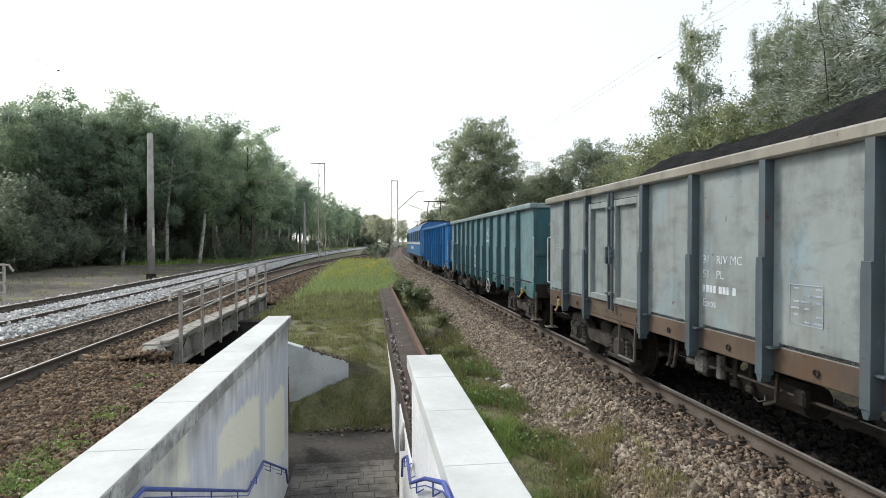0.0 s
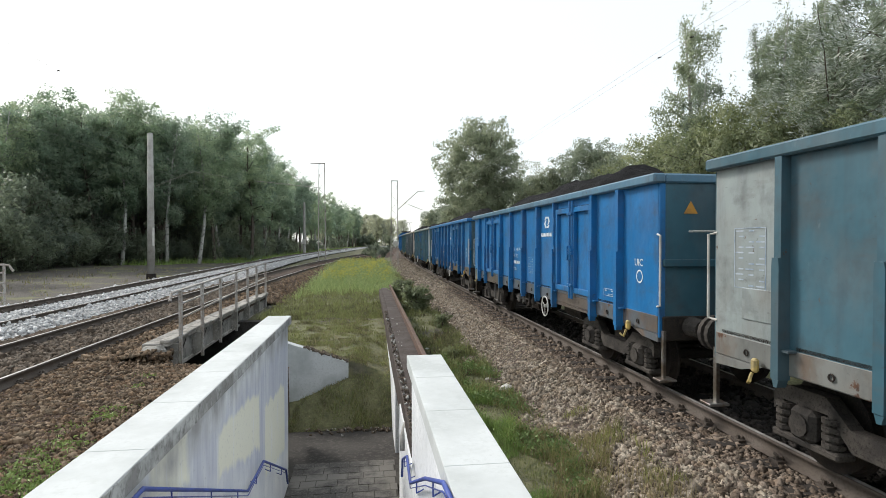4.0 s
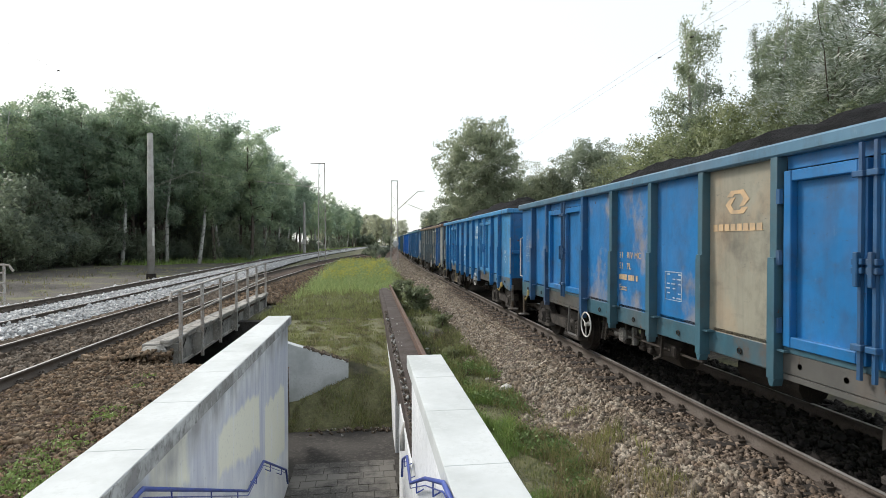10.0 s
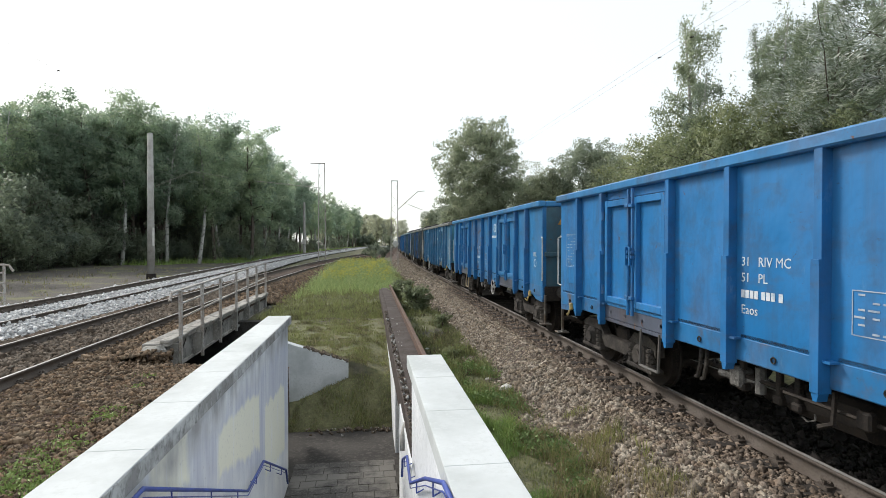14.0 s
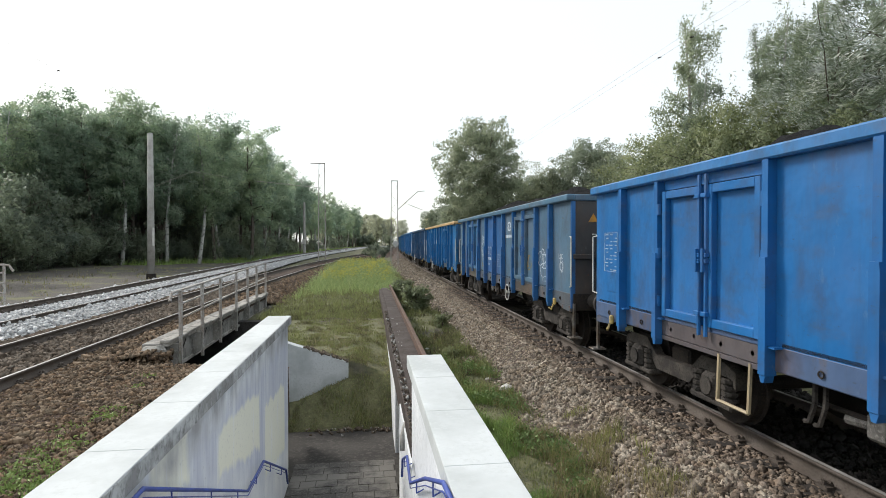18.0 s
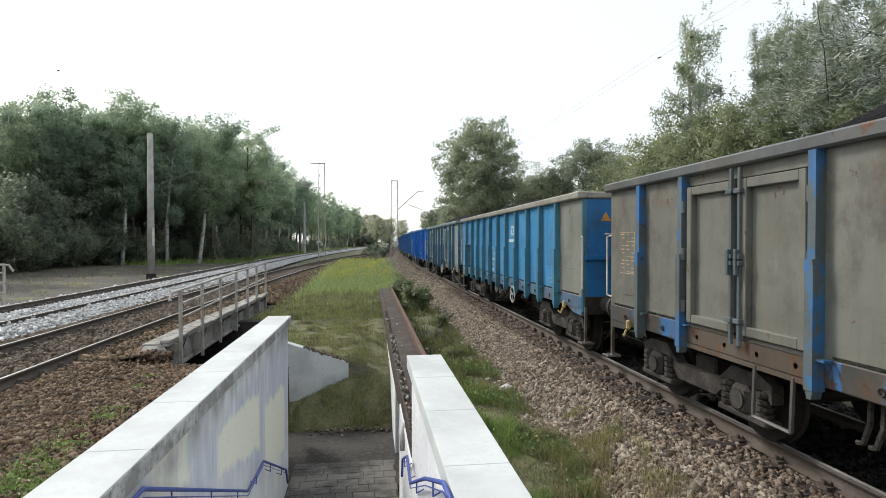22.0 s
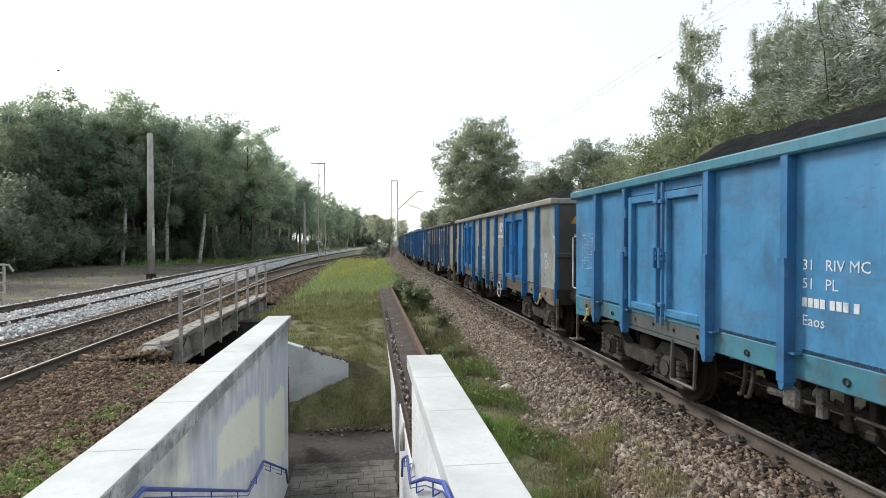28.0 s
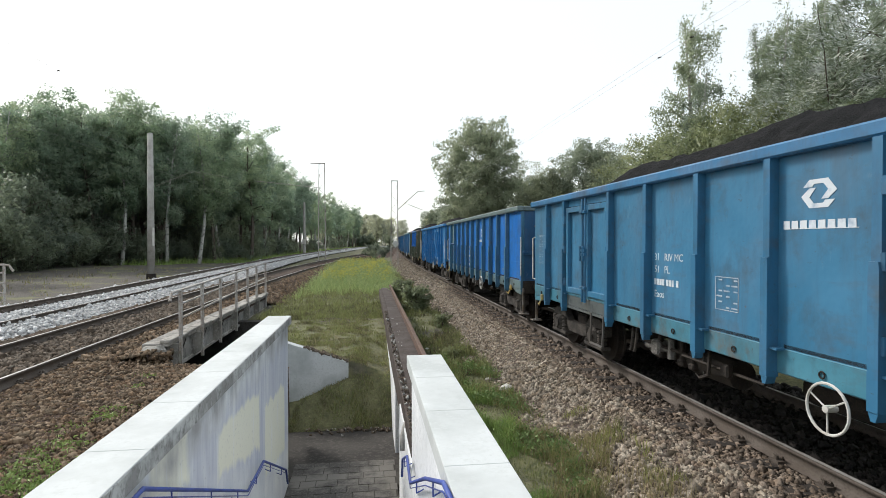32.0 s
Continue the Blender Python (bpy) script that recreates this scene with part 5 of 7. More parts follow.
def letters(row, size, name):
    """One white stencilled row: words as letters, numbers as bars."""
    bm = bmesh.new()
    if isinstance(row, str):
        cu = bpy.data.curves.new("words", "FONT")
        cu.body, cu.size, cu.extrude, cu.resolution_u = row, size, 0.001, 2
        ob = new("words", cu)
        me = bpy.data.meshes.new_from_object(ob.evaluated_get(bpy.context.evaluated_depsgraph_get()))
        me.transform(Matrix(((0, 0, -1, 0), (-1, 0, 0, 0), (0, 1, 0, 0), (0, 0, 0, 1))))
        bm.from_mesh(me)
        bpy.data.objects.remove(ob)
        bpy.data.curves.remove(cu)
        bpy.data.meshes.remove(me)
    else:
        y = 0.0
        for w in row:
            box(bm, -0.001, 0.001, y - w, y, 0, size * 0.6) if w > 0.03 else None
            y -= w + 0.014
    return finish(bm, name, M_STENCIL)


def lettering(ob, rows, y, z):
    for k, me in enumerate(rows):
        part("lettering", me, None, ob, at=(-SIDE - 0.024, y, z - 0.165 * k))


def emblem_mesh():
    """Two hooked strokes round a ring, and a bar for the name below."""
    bm = bmesh.new()
    for turn in (1, -1):
        hook = [(-0.19, 0.02), (-0.10, 0.125), (0.10, 0.125), (0.17, 0.06), (0.07, 0.06), (0.05, 0.085), (-0.05, 0.085), (-0.10, 0.03), (-0.03, -0.05), (-0.10, -0.05)]
        prism(bm, [(y * turn, z * turn) for y, z in hook], -0.001, 0.001)
    return bm


def name_bars():
    """A comb of eight broad teeth on a thin strip, in place of the name."""
    line = [(0.40, -0.287)]
    for k in range(8):
        y = 0.40 - 0.10 * k
        line += [(y, -0.21), (y - 0.074, -0.21), (y - 0.076, -0.28), (y - 0.098, -0.281)]
    line += [(-0.40, -0.287)]
    return prism(bmesh.new(), line, -0.001, 0.001)


def chart_mesh(w, h, rows, cols):
    """A thinly framed white load chart with rows of short bars."""
    bm = bmesh.new()
    for z in (0, h):
        box(bm, -0.001, 0.001, -w, 0, z - 0.004, z + 0.004)
    for y in (0, -w):
        box(bm, -0.0012, 0.0012, y - 0.004, y + 0.004, 0, h)
    for i in range(rows):
        for j in range(cols):
            if (i * 3 + j * 5) % 4:
                box(bm, -0.0008, 0.0008, -(j + 0.9) * w / cols, -(j + 0.12 + 0.3 * ((i + j) % 2)) * w / cols, (i + 0.36) * h / rows, (i + 0.62) * h / rows)
    return bm


DIGIT = 0.052
NUMBERS = (DIGIT, DIGIT, DIGIT, DIGIT, 0.02, DIGIT, DIGIT, DIGIT, 0.02, DIGIT)
LETTERS = [letters(r, 0.135, "lettering") for r in ("31   RIV MC", "51   PL", NUMBERS, "Eaos")]
LETTERS_PLAIN = [letters(r, 0.135, "lettering") for r in ("82", "51   PL", NUMBERS, "Eaos", (DIGIT,) * 4)]
EMBLEM_ME = finish(emblem_mesh(), "emblem", M_STENCIL)
NAME_ME = finish(name_bars(), "emblem_caption", M_STENCIL)
CHART_ME = finish(chart_mesh(0.38, 0.36, 6, 3), "load_chart", M_FADED)
NOTE_ME = finish(chart_mesh(0.46, 0.62, 11, 3), "notice", M_FADED)
SMALL_ME = finish(chart_mesh(0.34, 0.11, 2, 3), "small_notice", M_FADED)


def bogie(parent, y, loaded=True):
    """A two-axle bogie: dipped side frames, coil springs, axle boxes, bolster and wheelsets."""
    b = part("bogie", boxed(-0.95, 0.95, -0.22, 0.22, 0.46, 0.74, bevel=0.03), M_IRON, parent, "dusty cast iron bogie", at=(0, y, 0))
    for s in (-1, 1):
        f = bmesh.new()
        prism(f, [(-1.32, 0.50), (-1.32, 0.70), (-1.12, 0.78), (-0.68, 0.78), (-0.42, 0.56), (0.42, 0.56), (0.68, 0.78), (1.12, 0.78), (1.32, 0.70), (1.32, 0.50), (1.18, 0.62), (0.66, 0.62), (0.40, 0.36), (-0.40, 0.36), (-0.66, 0.62), (-1.18, 0.62)], s * 1.0 - 0.07, s * 1.0 + 0.07)
        part("side_frame", f, M_BOGIE, b)
        for a in (-0.9, 0.9):
            c = bmesh.new()
            box(c, s * 1.02 - 0.13, s * 1.02 + 0.13, a - 0.15, a + 0.15, 0.30, 0.62, bevel=0.05)
            box(c, s * 1.02 - 0.10, s * 1.02 + 0.10, a - 0.40, a + 0.40, 0.24, 0.32, bevel=0.02)
            disc(c, (a, 0.46), 0.11, s * 1.1, s * 1.17, 12)
            part("axle_box", c, M_BOGIE, b)
            for d in (-0.28, 0.28) if s < 0 else ():
                k = bmesh.new()
                for q in range(4):
                    tube(k, [(s * 1.04, a + d, 0.34 + 0.072 * q), (s * 1.04, a + d, 0.382 + 0.072 * q)], 0.10, 9)
                    tube(k, [(s * 1.04, a + d, 0.32 + 0.072 * q), (s * 1.04, a + d, 0.40 + 0.072 * q)], 0.075, 6, False)
                part("spring", k, M_BOGIE, b)
    wheels = []
    for a in (-0.9, 0.9):
        w = bmesh.new()
        tube(w, [(-1.05, 0, 0), (1.05, 0, 0)], 0.085, 10)
        for s in (-1, 1):
            tube(w, [(s * 0.685, 0, 0), (s * 0.715, 0, 0), (s * 0.72, 0, 0), (s * 0.82, 0, 0)], [0.49, 0.49, 0.462, 0.458], 28)
            tube(w, [(s * 0.82, 0, 0), (s * 0.85, 0, 0)], [0.40, 0.16], 20)
            for q in range(3):
                box(w, s * 0.84 - 0.012, s * 0.84 + 0.012, -0.04 + 0.25 * math.cos(2.094 * q), 0.04 + 0.25 * math.cos(2.094 * q), -0.04 + 0.25 * math.sin(2.094 * q), 0.04 + 0.25 * math.sin(2.094 * q))
        wheels.append(part("wheelset", w, M_IRON, b, "worn steel wheelset", at=(0, a, 0.462)))
    return b


def wagon(doors, label):
    ob = thing("coal_wagon", label, "freight wagon", "wagons of the coal train")
    ribs = DOOR_RIBS if doors else PLAIN_RIBS
    cells = list(zip([0.0] + ribs, ribs + [12.8]))
    panel_me, rib_me, leaf_me = {}, None, None
    r = bmesh.new()
    prism(r, [(-0.043, Z_SILL0 - 0.04), (0.043, Z_SILL0 - 0.04), (0.043, Z_RIM0), (-0.043, Z_RIM0)], 0.0, -0.105)
    prism(r, [(-0.047, Z_SILL0 - 0.035), (0.047, Z_SILL0 - 0.035), (0.047, 1.97), (0.040, 2.05), (-0.040, 2.05), (-0.047, 1.97)], -0.10, -0.130)
    prism(r, [(-0.042, Z_SILL0 - 0.04), (0.042, Z_SILL0 - 0.04), (0.02, Z_SILL0 - 0.11), (-0.02, Z_SILL0 - 0.11)], -0.02, -0.12)
    box(r, -0.10, -0.004, -0.135, -0.05, Z_SILL1 - 0.02, Z_SILL1 + 0.0)
    rib_me = finish(r, "rib", PAINT)
    for s in (-1, 1):
        for i, (a, b) in enumerate(cells):
            y0, y1 = HALF - b, HALF - a
            if doors and any(abs(a - d[0]) < 0.01 for d in DOORS):
                w = (y1 - y0 - 0.16) / 2
                for k in (0, 1):
                    if "leaf" not in panel_me:
                        d = bmesh.new()
                        w -= 0.05
                        box(d, -0.012, 0.012, -w / 2, w / 2, Z_SILL1 + 0.03, Z_RIM0 - 0.14, bevel=0.004)
                        for e in (-1, 1):
                            box(d, -0.085, -0.008, e * (w / 2 - 0.055) - 0.045, e * (w / 2 - 0.055) + 0.045, Z_SILL1 + 0.03, Z_RIM0 - 0.14, bevel=0.008)
                        for z in (Z_SILL1 + 0.03, Z_RIM0 - 0.24):
                            box(d, -0.081, -0.008, -w / 2 + 0.10, w / 2 - 0.10, z, z + 0.10, bevel=0.008)
                        panel_me["leaf"] = finish(d, "door_leaf", PAINT)
                        w += 0.05
                    y = y0 + 0.08 + w / 2 + k * w + (0.025 if k else -0.025) * 0.6
                    leaf = part("door_leaf", panel_me["leaf"], None, ob, at=(s * SIDE, y, 0))
                    if s > 0:
                        leaf.rotation_euler = (0, 0, math.pi)
                    hz = 1 if k else -1
                    for z in (1.42, 2.05, 2.62) if s < 0 else ():
                        if "hinge" not in panel_me:
                            panel_me["hinge"] = finish(tube(bmesh.new(), [(0, 0, -0.07), (0, 0, 0.07)], 0.032, 6), "hinge", PAINT)
                        part("hinge", panel_me["hinge"], None, leaf, at=(-0.09, (hz if s < 0 else -hz) * (w / 2 + 0.02), z))
                for k in (-0.06, 0.07) if s < 0 else ():
                    if "bar" not in panel_me:
                        lb = tube(bmesh.new(), [(0, 0, 1.12), (0, 0, Z_RIM0 - 0.02)], 0.024, 6)
                        for z in (1.35, 1.95, 2.02, 2.7):
                            box(lb, -0.045, 0.03, -0.05, 0.05, z, z + 0.05, bevel=0.006)
                        box(lb, -0.06, -0.02, -0.02, 0.02, 1.85, 2.12, bevel=0.006)
                        panel_me["bar"] = finish(lb, "lock_bar", PAINT)
                    part("lock_bar", panel_me["bar"], None, ob, at=(s * (SIDE + 0.095), (y0 + y1) / 2 + k, 0))
                part("door_header", boxed(s * SIDE - 0.02, s * SIDE + 0.02, y0 + 0.06, y1 - 0.06, Z_RIM0 - 0.12, Z_RIM0 + 0.01), PAINT, ob)
                part("door_sill", boxed(s * SIDE - 0.05, s * SIDE + 0.075, y0 + 0.06, y1 - 0.06, Z_SILL1 - 0.03, Z_SILL1 + 0.03, bevel=0.006), PAINT, ob)
                continue
            recess = (not doors) and i == (1 if s < 0 else len(cells) - 2)
            if recess:
                far, near = sorted((s * (SIDE - 0.09), s * (SIDE - 0.07)))
                part("side_panel", boxed(s * SIDE - 0.02, s * SIDE + 0.012, y0, y1, 2.12, Z_RIM0 + 0.01, bevel=0.004), PAINT, ob)
                part("recess_panel", boxed(far, near, y0, y1, Z_SILL1 - 0.01, 2.12), PAINT, ob, "set-back panel in the hatch bay")
                hood = boxed(*sorted((s * (SIDE - 0.08), s * (SIDE + 0.085))), y0 + 0.06, y1 - 0.06, 2.09, 2.125, bevel=0.008)
                for y in (y0 + 0.06, y1 - 0.085):
                    box(hood, *sorted((s * (SIDE - 0.07), s * (SIDE + 0.02))), y, y + 0.025, 1.3, 2.09)
                part("hatch_hood", hood, PAINT, ob, "worn hood over the hatch")
                hatch = boxed(*sorted((s * (SIDE - 0.07), s * (SIDE - 0.02))), y0 + 0.18, y1 - 0.14, 1.24, 2.03, bevel=0.012)
                box(hatch, *sorted((s * (SIDE - 0.02), s * (SIDE + 0.0))), y0 + 0.24, y0 + 0.28, 1.30, 1.95)
                part("recess_box", hatch, PAINT, ob, "small steel hatch door")
                continue
            key = round(y1 - y0, 3)
            if key not in panel_me:
                w = (y1 - y0) / 2
                p = boxed(-0.02, 0.012, -w, w, Z_SILL1 - 0.01 if doors else 1.675, Z_RIM0 + 0.01, bevel=0.003)
                if not doors:
                    box(p, -0.019, 0.019, -w, w, Z_SILL1 - 0.01, 1.672, bevel=0.003)
                panel_me[key] = finish(p, "side_panel", PAINT)
            part("side_panel", panel_me[key], None, ob, at=(s * SIDE, (y0 + y1) / 2, 0))
            if s < 0 and (i < len(cells) - 1 or not doors):
                part("sill_slot", boxed(s * (SIDE + 0.014), s * (SIDE + 0.02), y0 + 0.12, y1 - 0.12, Z_SILL1 + 0.0, Z_SILL1 + 0.035), M_IRON, ob)
        for a in ribs:
            rb = part("rib", rib_me, None, ob, at=(s * (SIDE + 0.012), HALF - a, 0))
            if s > 0:
                rb.rotation_euler = (0, 0, math.pi)
        for e in (-1, 1):
            part("corner_post", boxed(s * (SIDE - 0.03) - 0.045, s * (SIDE - 0.03) + 0.045, e * (HALF - 0.02) - 0.05, e * (HALF - 0.02) + 0.05, Z_SILL0 - 0.05, Z_RIM0, bevel=0.01), PAINT, ob)
        x = s * (SIDE - 0.01)
        spans = []
        for i, (a, b) in enumerate(cells):
            gate = doors and any(abs(a - d[0]) < 0.01 for d in DOORS)
            if spans and not gate and not spans[-1][2]:
                spans[-1][1] = b
            else:
                spans.append([a, b, gate])
            if not gate and s < 0:
                m = HALF - (a + b) / 2
                part("tie_ring", torus(bmesh.new(), (s * (SIDE + 0.036), m, 1.055), 0.030, 0.008, 10, 5), M_IRON, ob, "small dark tie ring")
        for a, b, gate in spans:
            if gate:
                bm = boxed(s * SIDE - 0.04, s * SIDE + 0.015, HALF - b + 0.002, HALF - a - 0.002, Z_SILL0 + 0.02, Z_SILL1 - 0.005, bevel=0.012)
                box(bm, s * SIDE - 0.05, s * SIDE + 0.03, HALF - b + 0.06, HALF - a - 0.06, Z_SILL0 - 0.03, Z_SILL0 + 0.02)
                for k in range(4):
                    y = HALF - a + (a - b) * (k + 0.5) / 4
                    tube(bm, [(s * SIDE, y, 1.07), (s * (SIDE + 0.04), y, 1.07)], 0.028, 8)
                part("door_beam", bm, PAINT, ob, "grimy brown beam below the doors")
            else:
                part("side_sill", boxed(x - 0.035, x + 0.035, HALF - b, HALF - a, Z_SILL0, Z_SILL1, bevel=0.012), PAINT, ob)
        part("side_rim", boxed(s * SIDE - 0.05, s * SIDE + 0.12, -HALF - 0.07, HALF + 0.07, Z_RIM0, Z_RIM1, bevel=0.02) if s > 0 else boxed(-SIDE - 0.12, -SIDE + 0.05, -HALF - 0.07, HALF + 0.07, Z_RIM0, Z_RIM1, bevel=0.02), PAINT, ob)
        for e in (-1, 1):
            # drooping end of the sill over the buffers, tow hook, steps and grab rails
            g = bmesh.new()
            prism(g, [(e * HALF, 0.84), (e * HALF, Z_SILL0), (e * (HALF - 0.75), Z_SILL0), (e * (HALF - 0.42), 0.86)], x - 0.03, x + 0.03)
            part("sill_end", g, PAINT, ob) if s < 0 else g.free()
            h = bmesh.new()
            box(h, s * 1.40 - 0.03, s * 1.40 + 0.03, e * (HALF - 0.72) - 0.04, e * (HALF - 0.72) + 0.04, 0.90, 1.04, bevel=0.02)
            tube(h, [(s * 1.43, e * (HALF - 0.72), 0.90), (s * 1.47, e * (HALF - 0.72), 0.80), (s * 1.50, e * (HALF - 0.78), 0.84)], 0.018, 6)
            part("tow_hook", h, M_YELLOW, ob, "yellow tow hook") if s < 0 else h.free()
            k = bmesh.new()
            box(k, s * 1.28 - 0.02, s * 1.28 + 0.02, e * (HALF + 0.06) - 0.03, e * (HALF + 0.06) + 0.03, 0.36, 1.0)
            box(k, s * 1.28 - 0.12, s * 1.28 + 0.12, e * (HALF + 0.09) - 0.10, e * (HALF + 0.09) + 0.10, 0.34, 0.37, bevel=0.006)
            part("footstep", k, M_STEEL, ob, "hanging steel footstep")
            part("grab_rail", tube(bmesh.new(), [(s * 1.33, e * (HALF - 0.02), 1.32), (s * 1.36, e * (HALF + 0.10), 1.34), (s * 1.36, e * (HALF + 0.10), 2.28), (s * 1.33, e * (HALF - 0.02), 2.30)], 0.017, 6), M_WHITE, ob, "white grab rail")
            tube_b = bmesh.new()
            tube(tube_b, [(s * 0.875, e * HALF, 1.05), (s * 0.875, e * (HALF + 0.32), 1.05)], [0.14, 0.12], 12)
            tube(tube_b, [(s * 0.875, e * (HALF + 0.32), 1.05), (s * 0.875, e * (HALF + 0.52), 1.05)], 0.075, 10)
            tube(tube_b, [(s * 0.875, e * (HALF + 0.52), 1.05), (s * 0.875, e * (HALF + 0.59), 1.05)], [0.22, 0.22], 16)
            part("buffer", tube_b, M_BOGIE, ob, "greasy steel buffer")
        st = bmesh.new()
        for yy in (2.55, 3.05) if doors and s < 0 else ():
            tube(st, [(s * 1.36, yy, 0.96), (s * 1.38, yy, 0.45)], 0.022, 5)
        if doors and s < 0:
            tube(st, [(s * 1.38, 2.55, 0.45), (s * 1.38, 3.05, 0.45)], 0.022, 5)
            part("side_step", st, PAINT, ob, "hoop step below the door")
        else:
            st.free()
        wh = torus(bmesh.new(), (0, 0, 0), 0.21, 0.0125, 24, 6)
        for q in range(3):
            a = 0.5 + 2.094 * q
            tube(wh, [(0, 0, 0), (0, 0.21 * math.cos(a), 0.21 * math.sin(a))], 0.008, 5)
        disc(wh, (0, 0), 0.032, -0.02, 0.08, 10)
        part("handwheel", wh, M_WHITE, ob, "white spoked brake handwheel", at=(s * 1.46, 2.0, 0.82))
        bx = bmesh.new()
        box(bx, s * 1.2 - 0.04, s * 1.2 + 0.04, -0.42, -0.28, 0.66, 0.82, bevel=0.02)
        tube(bx, [(s * 1.2, -0.05, 0.90), (s * 1.22, -0.05, 0.62), (s * 1.26, 0.06, 0.56)], 0.025, 6)
        tube(bx, [(s * 1.15, -0.9, 0.72), (s * 1.15, 0.6, 0.72)], 0.02, 5)
        part("brake_gear", bx, M_IRON, ob)
    part("centre_sill", boxed(-0.42, 0.42, -HALF + 0.05, HALF - 0.05, 0.78, 1.08, bevel=0.02), M_IRON, ob, "dark steel centre sill")
    tk = bmesh.new()
    tube(tk, [(-0.35, -1.7, 0.62), (-0.35, -0.7, 0.62)], 0.2, 12)
    part("air_tank", tk, M_IRON, ob, "dark brake air tank", smooth=False)
    hg = bmesh.new()
    for y in (0.55, 0.8, 1.35):
        box(hg, -1.06, -1.0, y - 0.035, y + 0.035, 0.58, 0.92, bevel=0.012)
        box(hg, -1.08, -0.97, y - 0.07, y + 0.06, 0.53, 0.62, bevel=0.02)
    tube(hg, [(-1.03, 0.5, 0.7), (-1.03, 2.0, 0.7)], 0.025, 6)
    part("brake_lever", hg, M_IRON, ob, "hanging brake levers and pull rod")
    for e in (-1, 1):
        end = part("end_wall", boxed(-SIDE + 0.02, SIDE - 0.02, e * HALF - 0.02, e * HALF + 0.02, Z_SILL1 - 0.02, Z_RIM0 + 0.01, bevel=0.004), PAINT, ob)
        for x in (-0.45, 0.45):
            part("end_post", boxed(x - 0.06, x + 0.06, e * (HALF + 0.05) - 0.035, e * (HALF + 0.05) + 0.035, 0.9, Z_RIM0, bevel=0.01), PAINT, end)
        part("end_beam", boxed(-SIDE + 0.03, SIDE - 0.03, e * (HALF + 0.045) - 0.03, e * (HALF + 0.045) + 0.03, 1.86, 1.96, bevel=0.01), PAINT, end)
        part("end_rim", boxed(-SIDE + 0.05, SIDE - 0.05, e * (HALF + 0.01) - 0.06, e * (HALF + 0.01) + 0.06, Z_RIM0, Z_RIM1 - 0.004, bevel=0.02), PAINT, ob)
        part("buffer_beam", boxed(-SIDE + 0.03, SIDE - 0.03, e * (HALF + 0.0) - 0.05, e * (HALF + 0.0) + 0.05, 0.86, 1.19, bevel=0.012), M_IRON, ob)
        c = bmesh.new()
        box(c, -0.05, 0.05, e * (HALF + 0.15) - 0.15, e * (HALF + 0.15) + 0.15, 0.98, 1.1, bevel=0.02)
        tube(c, [(0, e * (HALF + 0.25), 1.05), (0.03, e * (HALF + 0.45), 0.92), (0, e * (HALF + 0.62), 1.02)], 0.035, 6)
        part("coupling", c, M_IRON, ob)
        part("air_hose", tube(bmesh.new(), [(0.3, e * HALF, 0.9), (0.32, e * (HALF + 0.3), 0.62), (0.3, e * (HALF + 0.55), 0.6)], 0.028, 6), M_IRON, ob)
        part("cross_grab", tube(bmesh.new(), [(-0.9, e * (HALF + 0.03), 2.34), (-0.9, e * (HALF + 0.1), 2.34), (-0.35, e * (HALF + 0.1), 2.34), (-0.35, e * (HALF + 0.03), 2.34)], 0.015, 5), M_WHITE, ob, "white end grab rail")
        sgn = bmesh.new()
        a = [sgn.verts.new((-0.88 + dx, e * (HALF + 0.024), 2.58 + dz)) for dx, dz in ((-0.10, 0), (0.10, 0), (0, 0.17))]
        b = [sgn.verts.new((-0.88 + dx, e * (HALF + 0.030), 2.58 + dz)) for dx, dz in ((-0.10, 0), (0.10, 0), (0, 0.17))]
        sgn.faces.new(a)
        sgn.faces.new(b)
        for i in range(3):
            sgn.faces.new((a[i], a[(i + 1) % 3], b[(i + 1) % 3], b[i]))
        part("warning_sign", sgn, M_ORANGE, ob, "orange warning triangle")
    vb = boxed(-1.10, -0.92, -0.12, 0.10, 0.55, 0.78, bevel=0.03)
    tube(vb, [(-1.01, 0.1, 0.66), (-1.01, 0.34, 0.64)], 0.05, 8)
    tube(vb, [(-1.01, -0.12, 0.66), (-1.01, -0.42, 0.70)], 0.03, 6)
    tube(vb, [(-1.01, -0.32, 0.56), (-1.01, -0.32, 0.84)], 0.055, 8)
    part("distributor_valve", vb, M_FITTING, ob, "pale grey brake valve", at=(0, 1.42, 0))
    for y in (1.9, 2.02):
        part("brake_hose", tube(bmesh.new(), [(-1.1, y, 0.98), (-1.13, y - 0.02, 0.70), (-1.12, y + 0.05, 0.52), (-1.1, y + 0.12, 0.50)], 0.026, 6), M_BOGIE, ob)
    part("hanging_loop", tube(bmesh.new(), [(-1.0, 0.4, 0.9), (-1.0, 0.38, 0.5), (-1.0, 0.48, 0.46), (-1.0, 0.55, 0.49)], 0.009, 5), M_FITTING, ob, "bent steel loop")
    part("side_tank", tube(bmesh.new(), [(-0.85, -0.15, 0.62), (-0.85, 0.75, 0.62)], 0.17, 12), M_IRON, ob, "dark round air reservoir")
    part("floor_frame", boxed(-SIDE + 0.04, SIDE - 0.04, -HALF + 0.03, HALF - 0.03, 1.12, 1.2), M_IRON, ob)
    u = bmesh.new()
    for x in (-0.32, 0.32):
        box(u, x - 0.06, x + 0.06, -HALF + 0.05, HALF - 0.05, 0.86, 1.12)
    for y in (-2.2, -0.7, 0.9, 2.3):
        box(u, -1.3, 1.3, y - 0.05, y + 0.05, 0.95, 1.12)
